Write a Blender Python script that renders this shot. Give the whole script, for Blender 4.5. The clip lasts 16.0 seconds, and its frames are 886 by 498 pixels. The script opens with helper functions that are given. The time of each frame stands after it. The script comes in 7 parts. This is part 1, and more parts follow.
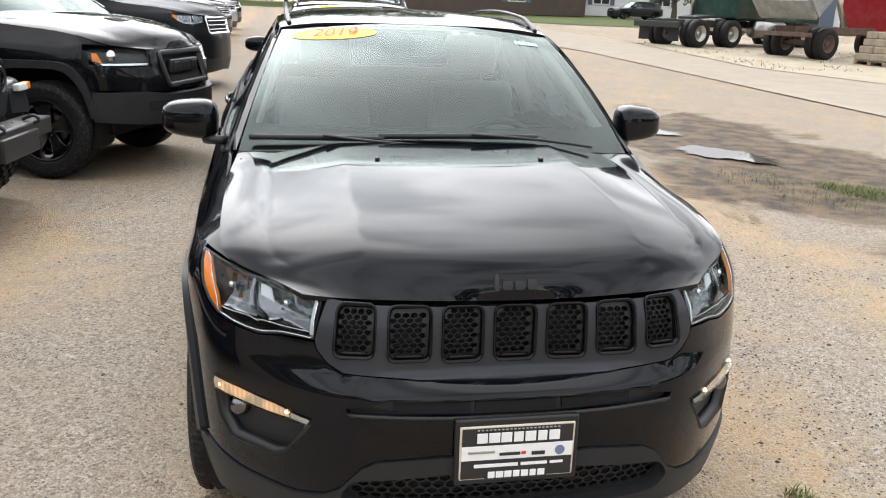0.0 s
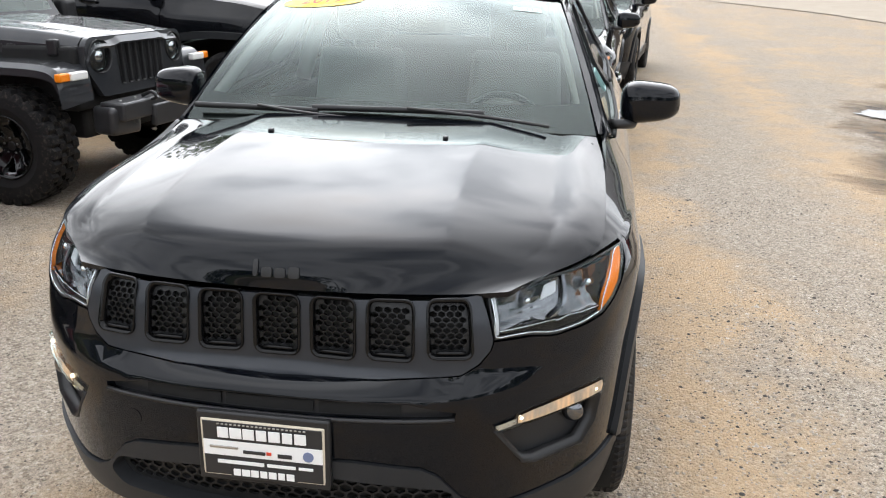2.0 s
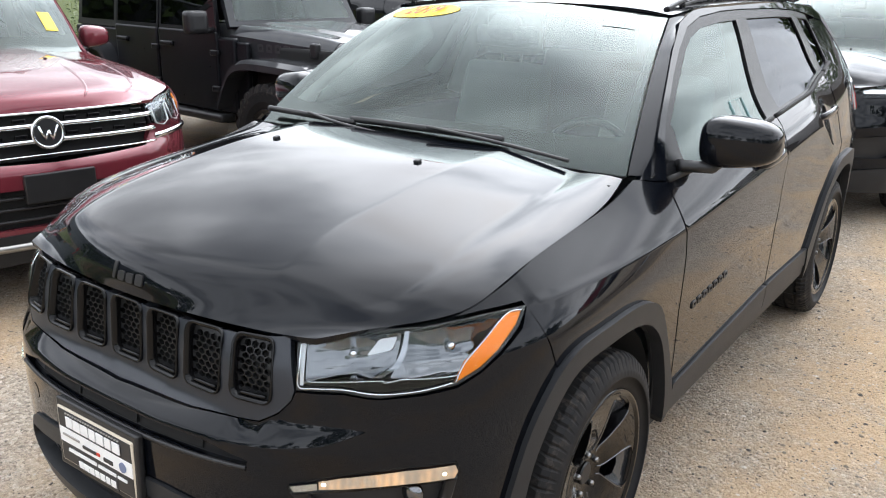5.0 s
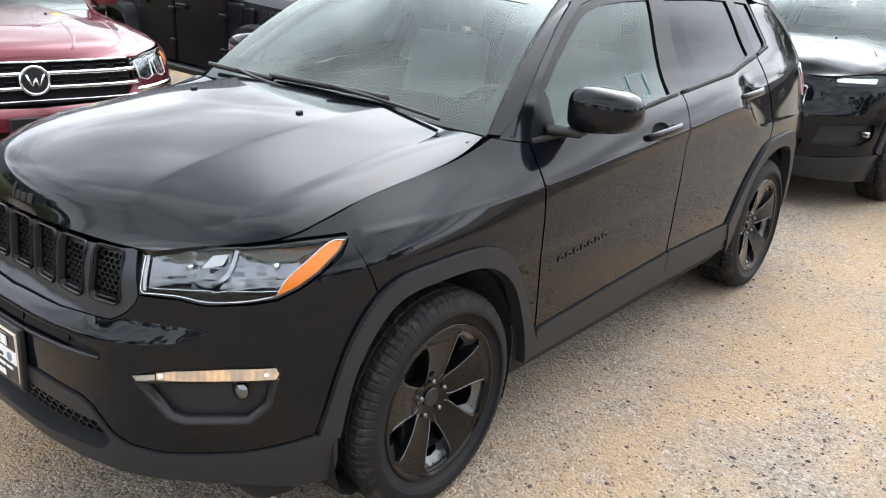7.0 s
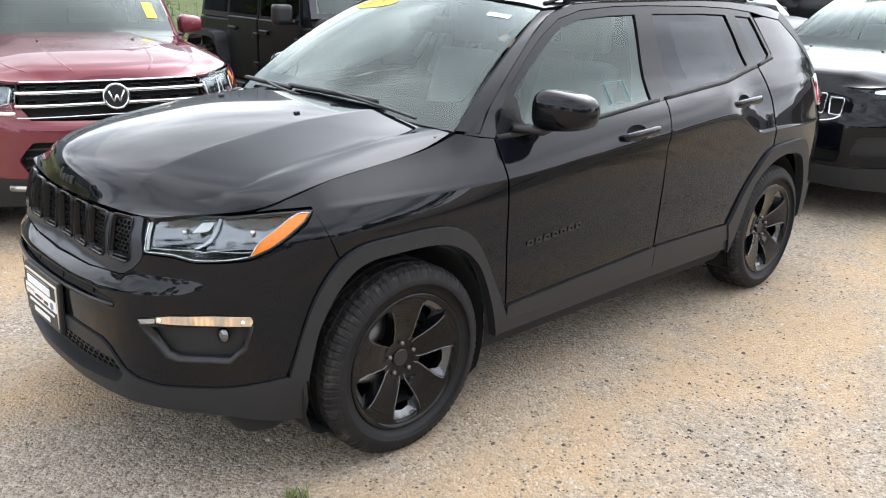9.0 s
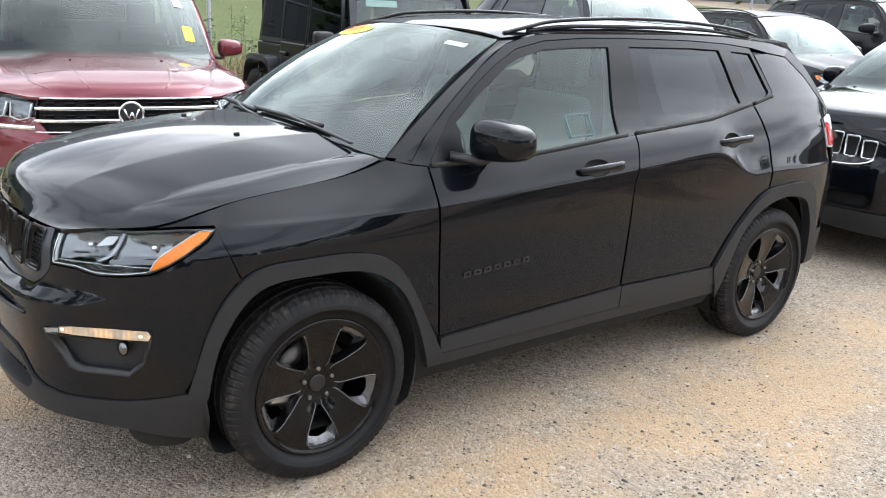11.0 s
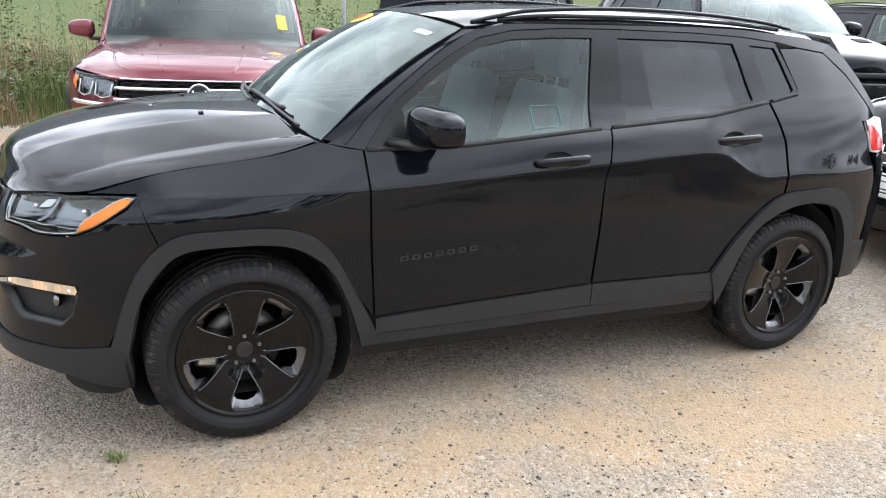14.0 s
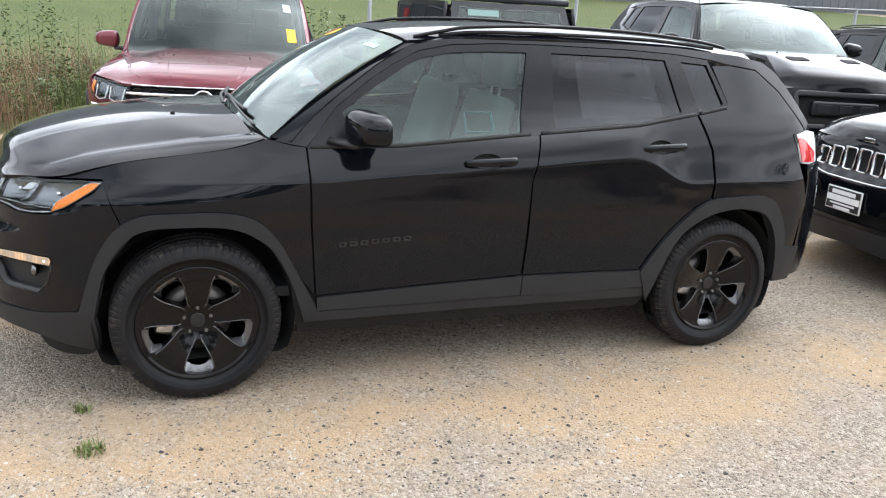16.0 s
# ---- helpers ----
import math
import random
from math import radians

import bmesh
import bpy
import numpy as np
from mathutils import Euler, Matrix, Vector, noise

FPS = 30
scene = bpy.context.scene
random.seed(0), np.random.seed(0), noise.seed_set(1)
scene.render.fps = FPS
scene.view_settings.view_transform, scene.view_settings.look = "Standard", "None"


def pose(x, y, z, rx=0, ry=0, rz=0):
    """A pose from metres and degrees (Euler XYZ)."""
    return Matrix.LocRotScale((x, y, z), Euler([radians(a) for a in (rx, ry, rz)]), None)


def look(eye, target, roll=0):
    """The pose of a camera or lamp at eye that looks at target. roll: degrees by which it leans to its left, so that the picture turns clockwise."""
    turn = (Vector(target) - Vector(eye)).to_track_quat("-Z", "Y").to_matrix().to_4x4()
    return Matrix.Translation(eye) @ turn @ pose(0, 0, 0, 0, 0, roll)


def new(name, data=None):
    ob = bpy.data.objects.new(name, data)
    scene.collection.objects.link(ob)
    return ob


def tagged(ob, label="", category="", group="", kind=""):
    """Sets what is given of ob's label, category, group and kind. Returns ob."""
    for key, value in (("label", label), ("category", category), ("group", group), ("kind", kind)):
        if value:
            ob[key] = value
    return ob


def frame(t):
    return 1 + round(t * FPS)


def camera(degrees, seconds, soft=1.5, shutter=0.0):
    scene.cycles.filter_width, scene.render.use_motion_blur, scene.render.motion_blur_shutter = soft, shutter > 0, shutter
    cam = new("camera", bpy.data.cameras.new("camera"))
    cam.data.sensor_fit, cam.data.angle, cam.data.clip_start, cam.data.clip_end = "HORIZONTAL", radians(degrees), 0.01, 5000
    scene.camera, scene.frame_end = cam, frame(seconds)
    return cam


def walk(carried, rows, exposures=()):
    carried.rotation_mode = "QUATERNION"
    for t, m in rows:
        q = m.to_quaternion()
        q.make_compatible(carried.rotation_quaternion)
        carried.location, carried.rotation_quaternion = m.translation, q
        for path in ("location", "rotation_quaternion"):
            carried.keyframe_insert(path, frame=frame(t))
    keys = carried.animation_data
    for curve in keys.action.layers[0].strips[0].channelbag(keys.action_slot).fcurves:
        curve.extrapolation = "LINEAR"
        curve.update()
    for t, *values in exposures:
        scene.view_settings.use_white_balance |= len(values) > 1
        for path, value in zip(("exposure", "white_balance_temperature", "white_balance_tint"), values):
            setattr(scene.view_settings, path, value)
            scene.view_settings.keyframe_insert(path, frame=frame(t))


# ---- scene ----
cam = camera(56.1, 16.0, soft=1.1)
PATH = [
    (0, (-0.583, -2.735, 1.639), (-0.208, -0.851, 1.08), 2.2),
    (0.5, (-0.261, -2.686, 1.638), (-0.025, -0.795, 1.031), 2.4),
    (1, (0.102, -2.689, 1.628), (0.141, -0.8, 0.971), 1.5),
    (1.5, (0.407, -2.6, 1.616), (0.256, -0.717, 0.959), 0.5),
    (2, (0.671, -2.533, 1.635), (0.373, -0.659, 1.002), 0.8),
    (2.5, (0.946, -2.466, 1.634), (0.377, -0.656, 1.002), 1.5),
    (3, (1.076, -2.287, 1.637), (0.33, -0.548, 0.988), 1.1),
    (3.5, (1.208, -2.191, 1.631), (0.375, -0.49, 0.989), 0.8),
    (6, (1.94, -1.718, 1.637), (0.743, -0.238, 1.022), 1.3),
    (6.5, (2.08, -1.784, 1.64), (0.909, -0.291, 1.006), 2.2),
    (7, (2.26, -1.751, 1.64), (1.075, -0.285, 0.972), 3.0),
    (7.5, (2.435, -1.722, 1.639), (1.164, -0.327, 0.977), 2.6),
    (8, (2.56, -1.779, 1.634), (1.23, -0.424, 1.005), 2.0),
    (8.5, (2.71, -1.846, 1.626), (1.352, -0.521, 0.994), 1.9),
    (9, (2.88, -1.745, 1.639), (1.498, -0.439, 1.019), 1.5),
    (11.5, (3.28, -1.226, 1.639), (1.735, -0.083, 1.085), 2.8),
    (12, (3.405, -1.182, 1.654), (1.902, 0.001, 1.069), 2.7),
    (12.5, (3.619, -1.035, 1.669), (2.043, 0.06, 1.107), 1.3),
    (13, (3.653, -0.891, 1.646), (2.007, 0.092, 1.075), 1.5),
    (13.5, (3.639, -0.714, 1.662), (1.97, 0.221, 1.079), 2.5),
    (14, (3.707, -0.545, 1.66), (1.975, 0.261, 1.07), 2.9),
    (14.5, (3.841, -0.422, 1.674), (2.028, 0.225, 1.13), 1.3),
    (15, (3.985, -0.44, 1.675), (2.168, 0.223, 1.169), 1.6),
    (15.5, (4.146, -0.417, 1.682), (2.362, 0.31, 1.144), 2.8),
    (16, (4.255, -0.268, 1.69), (2.471, 0.443, 1.13), 3.6),
]
walk(cam, [(t, look(eye, target, roll)) for t, eye, target, roll in PATH], exposures=[(0, 0.35, 6800, 10), (3.5, 0.46, 6600, 10), (8.5, 0.72, 6500, 10), (12, 0.74, 6450, 10), (14.5, 0.80, 6400, 10), (16, 0.66, 6500, 10)])


# ---- world, sun, exposure ----
SUN_ELEVATION, SUN_AZIMUTH = radians(47), radians(-12)      # azimuth from +y towards +x
world = bpy.data.worlds.new("sky")
scene.world = world
world.use_nodes = True


class Tree:
    """A short way to write node trees."""

    def __init__(self, tree):
        self.tree = tree
        tree.nodes.clear()

    def add(self, kind, inputs=None, operation=None, data_type=None):
        n = self.tree.nodes.new(kind)
        if operation:
            n.operation = operation
        if data_type:
            n.data_type = data_type
        for k, v in (inputs or {}).items():
            self.put(n.inputs[k], v)
        return n

    def put(self, socket, v):
        if isinstance(v, bpy.types.NodeSocket):
            self.tree.links.new(v, socket)
        elif isinstance(v, bpy.types.Node):
            self.tree.links.new(v.outputs[0], socket)
        elif socket.type == "RGBA" and len(v) == 3:
            socket.default_value = (*v, 1)
        else:
            socket.default_value = v

    def math(self, op, a, b=0.0, c=0.0):
        return self.add("ShaderNodeMath", {0: a, 1: b, 2: c}, operation=op)

    def ramp(self, value, *stops):
        n = self.add("ShaderNodeValToRGB", {0: value})
        els = n.color_ramp.elements
        while len(els) < len(stops):
            els.new(0.5)
        for e, (p, c) in zip(els, stops):
            e.position, e.color = p, (*c, 1) if isinstance(c, tuple) else (c, c, c, 1)
        return n

    def noise(self, vector, scale, detail=4.0, rough=0.55, distortion=0.0):
        return self.add("ShaderNodeTexNoise", {"Vector": vector, "Scale": scale, "Detail": detail, "Roughness": rough, "Distortion": distortion})

    def mix(self, fac, a, b):
        n = self.add("ShaderNodeMix", data_type="RGBA")
        self.put(n.inputs[0], fac), self.put(n.inputs[6], a), self.put(n.inputs[7], b)
        return n.outputs[2]


def build_sky():
    t = Tree(world.node_tree)
    sky = t.add("ShaderNodeTexSky")
    sky.sky_type, sky.sun_disc, sky.sun_elevation, sky.sun_rotation = "NISHITA", False, SUN_ELEVATION, SUN_AZIMUTH
    sky.air_density, sky.dust_density = 1.0, 2.5
    co = t.add("ShaderNodeTexCoord")
    sep = t.add("ShaderNodeSeparateXYZ", {0: co.outputs["Generated"]})
    up = t.math("ADD", t.math("MAXIMUM", sep.outputs[2], 0.0), 0.22)
    flat = t.add("ShaderNodeCombineXYZ", {0: t.math("DIVIDE", sep.outputs[0], up), 1: t.math("DIVIDE", sep.outputs[1], up), 2: 0.0})
    big = t.noise(flat, 1.25, 3.5, 0.5, 0.4)
    fine = t.noise(flat, 2.6, 4.0, 0.5, 0.3)
    body = t.math("ADD", t.math("MULTIPLY", big, 0.75), t.math("MULTIPLY", fine, 0.25))
    cover = t.ramp(body, (0.30, 0.35), (0.50, 1.0))
    shade = t.ramp(body, (0.36, (0.97, 1.0, 1.06)), (0.45, (0.87, 0.91, 0.98)), (0.54, (0.50, 0.535, 0.59)), (0.64, (0.29, 0.315, 0.36)))
    sun = Vector((math.sin(SUN_AZIMUTH) * math.cos(SUN_ELEVATION), math.cos(SUN_AZIMUTH) * math.cos(SUN_ELEVATION), math.sin(SUN_ELEVATION)))
    toward = t.add("ShaderNodeVectorMath", {0: co.outputs["Generated"], 1: tuple(sun)}, operation="DOT_PRODUCT")
    dome = t.math("ADD", 0.76, t.math("MULTIPLY", t.math("MAXIMUM", sep.outputs[2], 0.0), 0.40))     # overcast: brighter overhead
    low = t.math("POWER", t.math("SUBTRACT", 1.0, t.math("MINIMUM", t.math("MAXIMUM", sep.outputs[2], 0.0), 1.0)), 6.0)
    dome = t.math("ADD", dome, t.math("MULTIPLY", low, 1.0))
    glow = t.math("ADD", dome, t.math("MULTIPLY", t.math("POWER", t.math("MAXIMUM", toward.outputs["Value"], 0.0), 9.0), CLOUD_GLOW))
    clouds = t.add("ShaderNodeVectorMath", {0: shade.outputs[0], "Scale": t.math("MULTIPLY", glow, CLOUD)}, operation="SCALE")
    mixed = t.mix(cover.outputs[0], sky, clouds.outputs[0])
    back = t.add("ShaderNodeBackground", {"Color": mixed, "Strength": 0.13})
    t.add("ShaderNodeOutputWorld", {0: back})


CLOUD, CLOUD_GLOW = 15.2, 3.0
build_sky()
lamp = bpy.data.lights.new("sun", "SUN")
lamp.energy, lamp.angle, lamp.color = 0.55, radians(120), (1.0, 0.955, 0.88)
sun_lamp = new("sun", lamp)
sun_lamp.matrix_world = look((0, 0, 30), (30 * -math.sin(SUN_AZIMUTH), 30 * -math.cos(SUN_AZIMUTH), 30 - 30 * math.tan(SUN_ELEVATION)))


# ---- materials ----
def material(name):
    m = bpy.data.materials.new(name)
    m.use_nodes = True
    return m, Tree(m.node_tree)


def finish(t, shader, bump=None, strength=0.3, distance=0.01):
    if bump is not None:
        b = t.add("ShaderNodeBump", {"Height": bump, "Strength": strength, "Distance": distance})
        t.put(shader.inputs["Normal"], b)
    t.add("ShaderNodeOutputMaterial", {0: shader})


def principled(t, **kw):
    names = {"color": "Base Color", "rough": "Roughness", "metal": "Metallic", "coat": "Coat Weight", "coat_rough": "Coat Roughness", "coat_ior": "Coat IOR",
             "spec": "Specular IOR Level", "emit": "Emission Color", "power": "Emission Strength", "alpha": "Alpha", "trans": "Transmission Weight", "ior": "IOR", "sheen": "Sheen Weight"}
    return t.add("ShaderNodeBsdfPrincipled", {names[k]: v for k, v in kw.items()})


def paint(name, color, flake=0.0, dust=0.06, rough=0.12, ior=1.34):
    m, t = material(name)
    co = t.add("ShaderNodeTexCoord")
    smear = t.noise(co.outputs["Object"], 2.3, 6.0, 0.65)
    speck = t.noise(co.outputs["Object"], 160.0, 2.0, 0.5)
    film = t.math("MULTIPLY", t.ramp(smear, (0.40, 0.0), (0.75, 1.0)).outputs[0], dust)
    film = t.math("ADD", film, t.math("MULTIPLY", t.ramp(speck, (0.66, 0.0), (0.74, 1.0)).outputs[0], dust * 0.5))
    col = t.mix(film, color, (0.35, 0.32, 0.28))
    r = t.math("ADD", rough, t.math("MULTIPLY", film, 1.2))
    finish(t, principled(t, color=col, rough=r, metal=flake, coat=1.0, coat_rough=t.math("ADD", 0.015, t.math("MULTIPLY", film, 0.5)), spec=0.03, coat_ior=ior))
    return m


def plastic(name, color, rough=0.5, grain=420.0, strength=0.25, metal=0.0, spec=0.4):
    m, t = material(name)
    co = t.add("ShaderNodeTexCoord")
    n = t.noise(co.outputs["Object"], grain, 2.0)
    w = t.noise(co.outputs["Object"], 7.0, 5.0, 0.6)
    col = t.mix(t.ramp(w, (0.35, 0.0), (0.75, 0.35)).outputs[0], color, tuple(min(1.0, c * 1.35 + 0.012) for c in color))
    r = t.math("ADD", rough - 0.06, t.math("MULTIPLY", w, 0.12))
    finish(t, principled(t, color=col, rough=r, metal=metal, spec=spec), n, strength, 0.0006)
    return m


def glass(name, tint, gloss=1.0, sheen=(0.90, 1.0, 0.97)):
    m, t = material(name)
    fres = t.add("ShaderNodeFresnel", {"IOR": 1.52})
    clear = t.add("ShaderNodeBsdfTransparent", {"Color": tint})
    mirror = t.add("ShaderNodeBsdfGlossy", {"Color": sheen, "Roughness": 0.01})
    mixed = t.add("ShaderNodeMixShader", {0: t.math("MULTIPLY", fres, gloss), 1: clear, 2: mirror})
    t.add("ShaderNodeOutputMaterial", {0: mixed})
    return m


def plain(name, color, rough=0.5, metal=0.0, emit=0.0, coat=0.0, glow=None):
    m, t = material(name)
    co = t.add("ShaderNodeTexCoord")
    w = t.noise(co.outputs["Object"], 14.0, 4.0, 0.6)
    col = t.mix(t.math("MULTIPLY", w, 0.22), color, tuple(c * 0.72 for c in color))
    kw = dict(color=col, rough=t.math("ADD", rough - 0.04, t.math("MULTIPLY", w, 0.08)), metal=metal, coat=coat)
    if emit:
        kw.update(emit=glow or color, power=emit)
    finish(t, principled(t, **kw))
    return m


BLACK_PAINT = paint("black car paint", (0.0020, 0.0028, 0.0048), dust=0.005)
SATIN_GRILLE = plastic("satin grille paint", (0.018, 0.021, 0.027), 0.34, 900, 0.05)
RED_PAINT = paint("deep red metallic paint", (0.150, 0.021, 0.032), 0.25, 0.05, 0.2, 1.5)
CLADDING = plastic("black textured plastic cladding", (0.016, 0.0170, 0.0190), 0.46, spec=0.3)
TRIM_BLACK = plastic("black trim plastic", (0.012, 0.012, 0.013), 0.38, 700, 0.12)
GLOSS_TRIM = plastic("gloss black window trim", (0.006, 0.0062, 0.007), 0.22, 900, 0.03, spec=0.22)
POWDER_STEEL = plastic("powder coated steel", (0.022, 0.022, 0.024), 0.36, 90, 0.5, spec=0.6)
# near-black: for black liners, and for sheets painted as the shade inside openings
DARK_VOID = plastic("near-black plastic and cavity shade", (0.006, 0.006, 0.006), 0.85)
MESH_BLACK = plastic("black grille mesh plastic", (0.011, 0.0115, 0.0125), 0.38, 600, 0.1, spec=0.35)
SATIN_BLACK = plastic("satin black truck paint", (0.008, 0.0085, 0.0105), 0.30, 900, 0.03, spec=0.16)
RUBBER = plastic("black seal rubber", (0.010, 0.010, 0.010), 0.7)
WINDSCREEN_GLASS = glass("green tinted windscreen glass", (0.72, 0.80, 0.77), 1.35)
# darker copy of the windscreen tint: a dim cabin put into the glass
CABIN_SHADE_SCREEN = glass("windscreen glass with cabin shade in its tint", (0.30, 0.34, 0.33), 1.4)
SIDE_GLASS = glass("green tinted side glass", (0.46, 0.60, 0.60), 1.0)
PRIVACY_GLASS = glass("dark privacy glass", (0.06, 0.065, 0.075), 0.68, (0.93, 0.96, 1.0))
LENS = glass("clear lamp lens", (0.93, 0.95, 0.96), 0.45)
CHROME = plain("bright chrome", (0.82, 0.83, 0.85), 0.08, 1.0)
REFLECTOR = plain("lamp reflector", (0.72, 0.74, 0.76), 0.20, 1.0)
SOFT_REFLECTOR = plain("grey lamp reflector", (0.19, 0.195, 0.205), 0.10, 1.0)
DARK_CHROME = plain("dark chrome", (0.30, 0.31, 0.33), 0.14, 1.0)
LAMP_GUIDE = plain("frosted light guide", (0.62, 0.64, 0.66), 0.35)
HOT_LAMP = plain("bright warm bulb", (1.0, 0.86, 0.62), 0.3, 0.0, 2.6)
NUT_STEEL = plain("dull steel", (0.22, 0.22, 0.22), 0.3, 1.0)
AMBER = plain("amber lamp plastic", (0.90, 0.235, 0.002), 0.4, 0.0, 0.0, 0.0)
RED_LENS = plain("red tail lamp lens", (0.55, 0.015, 0.015), 0.12, 0.0, 0.0, 1.0)
WHITE_PLASTIC = plain("white plastic", (0.78, 0.78, 0.76), 0.4)
WHITE_PRINT = plain("white print", (0.85, 0.85, 0.84), 0.5)
BLACK_PRINT = plain("black print", (0.02, 0.02, 0.022), 0.45)
YELLOW_PRINT = plain("yellow sticker vinyl", (0.95, 0.62, 0.02), 0.4)
RED_PRINT = plain("red print", (0.62, 0.05, 0.02), 0.45)
STEEL = plain("raw brake steel", (0.45, 0.44, 0.42), 0.35, 1.0)
DISC_IRON = plain("dull brake iron", (0.16, 0.15, 0.14), 0.45, 0.9)
RIM_BLACK = paint("gloss black wheel paint", (0.0035, 0.0035, 0.004), dust=0.004, rough=0.2, ior=1.30)
# paler than the black rim: sky shine on the slopes is in the colour
RIM_FACET = paint("gloss grey wheel facet with sky shine", (0.10, 0.102, 0.108), 0.7, 0.02, 0.22, 1.5)
SEAT_GREY = plastic("light grey seat cloth", (0.27, 0.27, 0.26), 0.85, 300, 0.4)
CABIN_DARK = plastic("dark grey cabin plastic", (0.05, 0.052, 0.055), 0.6)
PILLAR_GREY = plastic("pale grey pillar lining", (0.55, 0.56, 0.53), 0.7)


def lit_strip_material():
    """A clear moulded strip over a warm lamp: bright and dim patches along it."""
    m, t = material("lit warm marker lamp")
    co = t.add("ShaderNodeTexCoord")
    patch = t.noise(co.outputs["Object"], 16.0, 2.0, 0.5)
    ribs = t.add("ShaderNodeTexWave", {"Vector": co.outputs["Object"], "Scale": 26.0, "Distortion": 1.5})
    amount = t.math("MULTIPLY", t.ramp(patch, (0.38, 0.10), (0.62, 0.52)).outputs[0], t.math("ADD", 0.6, t.math("MULTIPLY", ribs.outputs["Fac"], 0.5)))
    finish(t, principled(t, color=(0.52, 0.47, 0.41), rough=0.2, metal=0.4, coat=1.0, emit=(1.0, 0.47, 0.14), power=amount), ribs.outputs["Fac"], 0.5, 0.002)
    return m


AMBER_LIT = lit_strip_material()


def tyre_material():
    m, t = material("tyre rubber")
    co = t.add("ShaderNodeTexCoord")
    n = t.noise(co.outputs["Object"], 55.0, 5.0, 0.65)
    d = t.noise(co.outputs["Object"], 9.0, 5.0, 0.7)
    col = t.mix(t.ramp(d, (0.45, 0.0), (0.8, 0.22)).outputs[0], (0.009, 0.009, 0.010), (0.04, 0.035, 0.03))
    sep = t.add("ShaderNodeSeparateXYZ", {0: co.outputs["Object"]})
    radius = t.math("SQRT", t.math("ADD", t.math("MULTIPLY", sep.outputs[1], sep.outputs[1]), t.math("MULTIPLY", sep.outputs[2], sep.outputs[2])))
    tread = t.math("MULTIPLY", t.ramp(radius, (0.300, 0.0), (0.345, 1.0)).outputs[0], t.ramp(t.noise(co.outputs["Object"], 38.0, 4.0, 0.7), (0.52, 0.0), (0.72, 0.32)).outputs[0])
    col = t.mix(tread, col, (0.17, 0.14, 0.11))
    finish(t, principled(t, color=col, rough=0.62, spec=0.2), n, 0.25, 0.002)
    return m


TYRE = tyre_material()


# ---- mesh helpers ----
from mathutils.geometry import delaunay_2d_cdt


def mesh_of(name, verts, faces, normals=None, smooth=True):
    """A mesh; normals: one per vertex, zero where the face's own is wanted."""
    me = bpy.data.meshes.new(name)
    me.from_pydata([tuple(v) for v in verts], [], [tuple(f) for f in faces])
    me.polygons.foreach_set("use_smooth", [smooth] * len(me.polygons))
    if normals is not None:
        loops = np.empty(len(me.loops), int)
        me.loops.foreach_get("vertex_index", loops)
        me.normals_split_custom_set([tuple(n) for n in np.asarray(normals)[loops]])
    return me


def part(name, data, mat, parent, label=""):
    """Links a mesh or a bmesh as one object under a thing or a part."""
    if isinstance(data, bmesh.types.BMesh):
        me = bpy.data.meshes.new(name)
        data.to_mesh(me)
        data.free()
        data = me
    if not data.materials:
        data.materials.append(mat)
    ob = new(name, data)
    ob.parent = parent
    return tagged(ob, label)


def thing(name, label, category, place=None, group="", kind=""):
    ob = new(name)
    ob.empty_display_size = 0.2
    if place is not None:
        ob.matrix_basis = place
    return tagged(ob, label, category, group, kind)


def spline(points, n=12, closed=False):
    """Points along a Catmull-Rom curve through the given ones."""
    p = np.array(points, float)
    k = len(p)
    out = []
    for i in range(k if closed else k - 1):
        a, b, c, d = (p[(i + j) % k] if closed else p[min(max(i + j, 0), k - 1)] for j in (-1, 0, 1, 2))
        for u in np.linspace(0, 1, n, endpoint=False):
            out.append(0.5 * (2 * b + (c - a) * u + (2 * a - 5 * b + 4 * c - d) * u ** 2 + (3 * b - a - 3 * c + d) * u ** 3))
    if not closed:
        out.append(p[-1])
    return np.array(out)


class Smooth:
    """A monotone cubic through knots, for scalars or vectors."""

    def __init__(self, xs, ys):
        self.x, self.y = np.array(xs, float), np.array(ys, float)
        h = np.diff(self.x)
        if self.y.ndim > 1:
            h = h[:, None]
        d = np.diff(self.y, axis=0) / h
        m = np.zeros_like(self.y)
        m[0], m[-1] = d[0], d[-1]
        a, b = d[:-1], d[1:]
        with np.errstate(divide="ignore", invalid="ignore"):
            m[1:-1] = np.where(a * b > 0, 2 * a * b / (a + b), 0)
        self.m = m

    def __call__(self, q):
        q = np.clip(np.asarray(q, float), self.x[0], self.x[-1])
        i = np.clip(np.searchsorted(self.x, q, side="right") - 1, 0, len(self.x) - 2)
        h = self.x[i + 1] - self.x[i]
        u = (q - self.x[i]) / h
        if self.y.ndim > 1:
            h, u = h[..., None], u[..., None]
        return ((1 + 2 * u) * (1 - u) ** 2 * self.y[i] + u * (1 - u) ** 2 * h * self.m[i]
                + u * u * (3 - 2 * u) * self.y[i + 1] + u * u * (u - 1) * h * self.m[i + 1])


def refine(loop, step):
    """A closed outline with no edge longer than step."""
    loop = np.array(loop, float)
    out = []
    for a, b in zip(loop, np.roll(loop, -1, axis=0)):
        n = max(1, int(math.ceil(np.linalg.norm(b - a) / step)))
        out += [a + (b - a) * i / n for i in range(n)]
    return np.array(out)


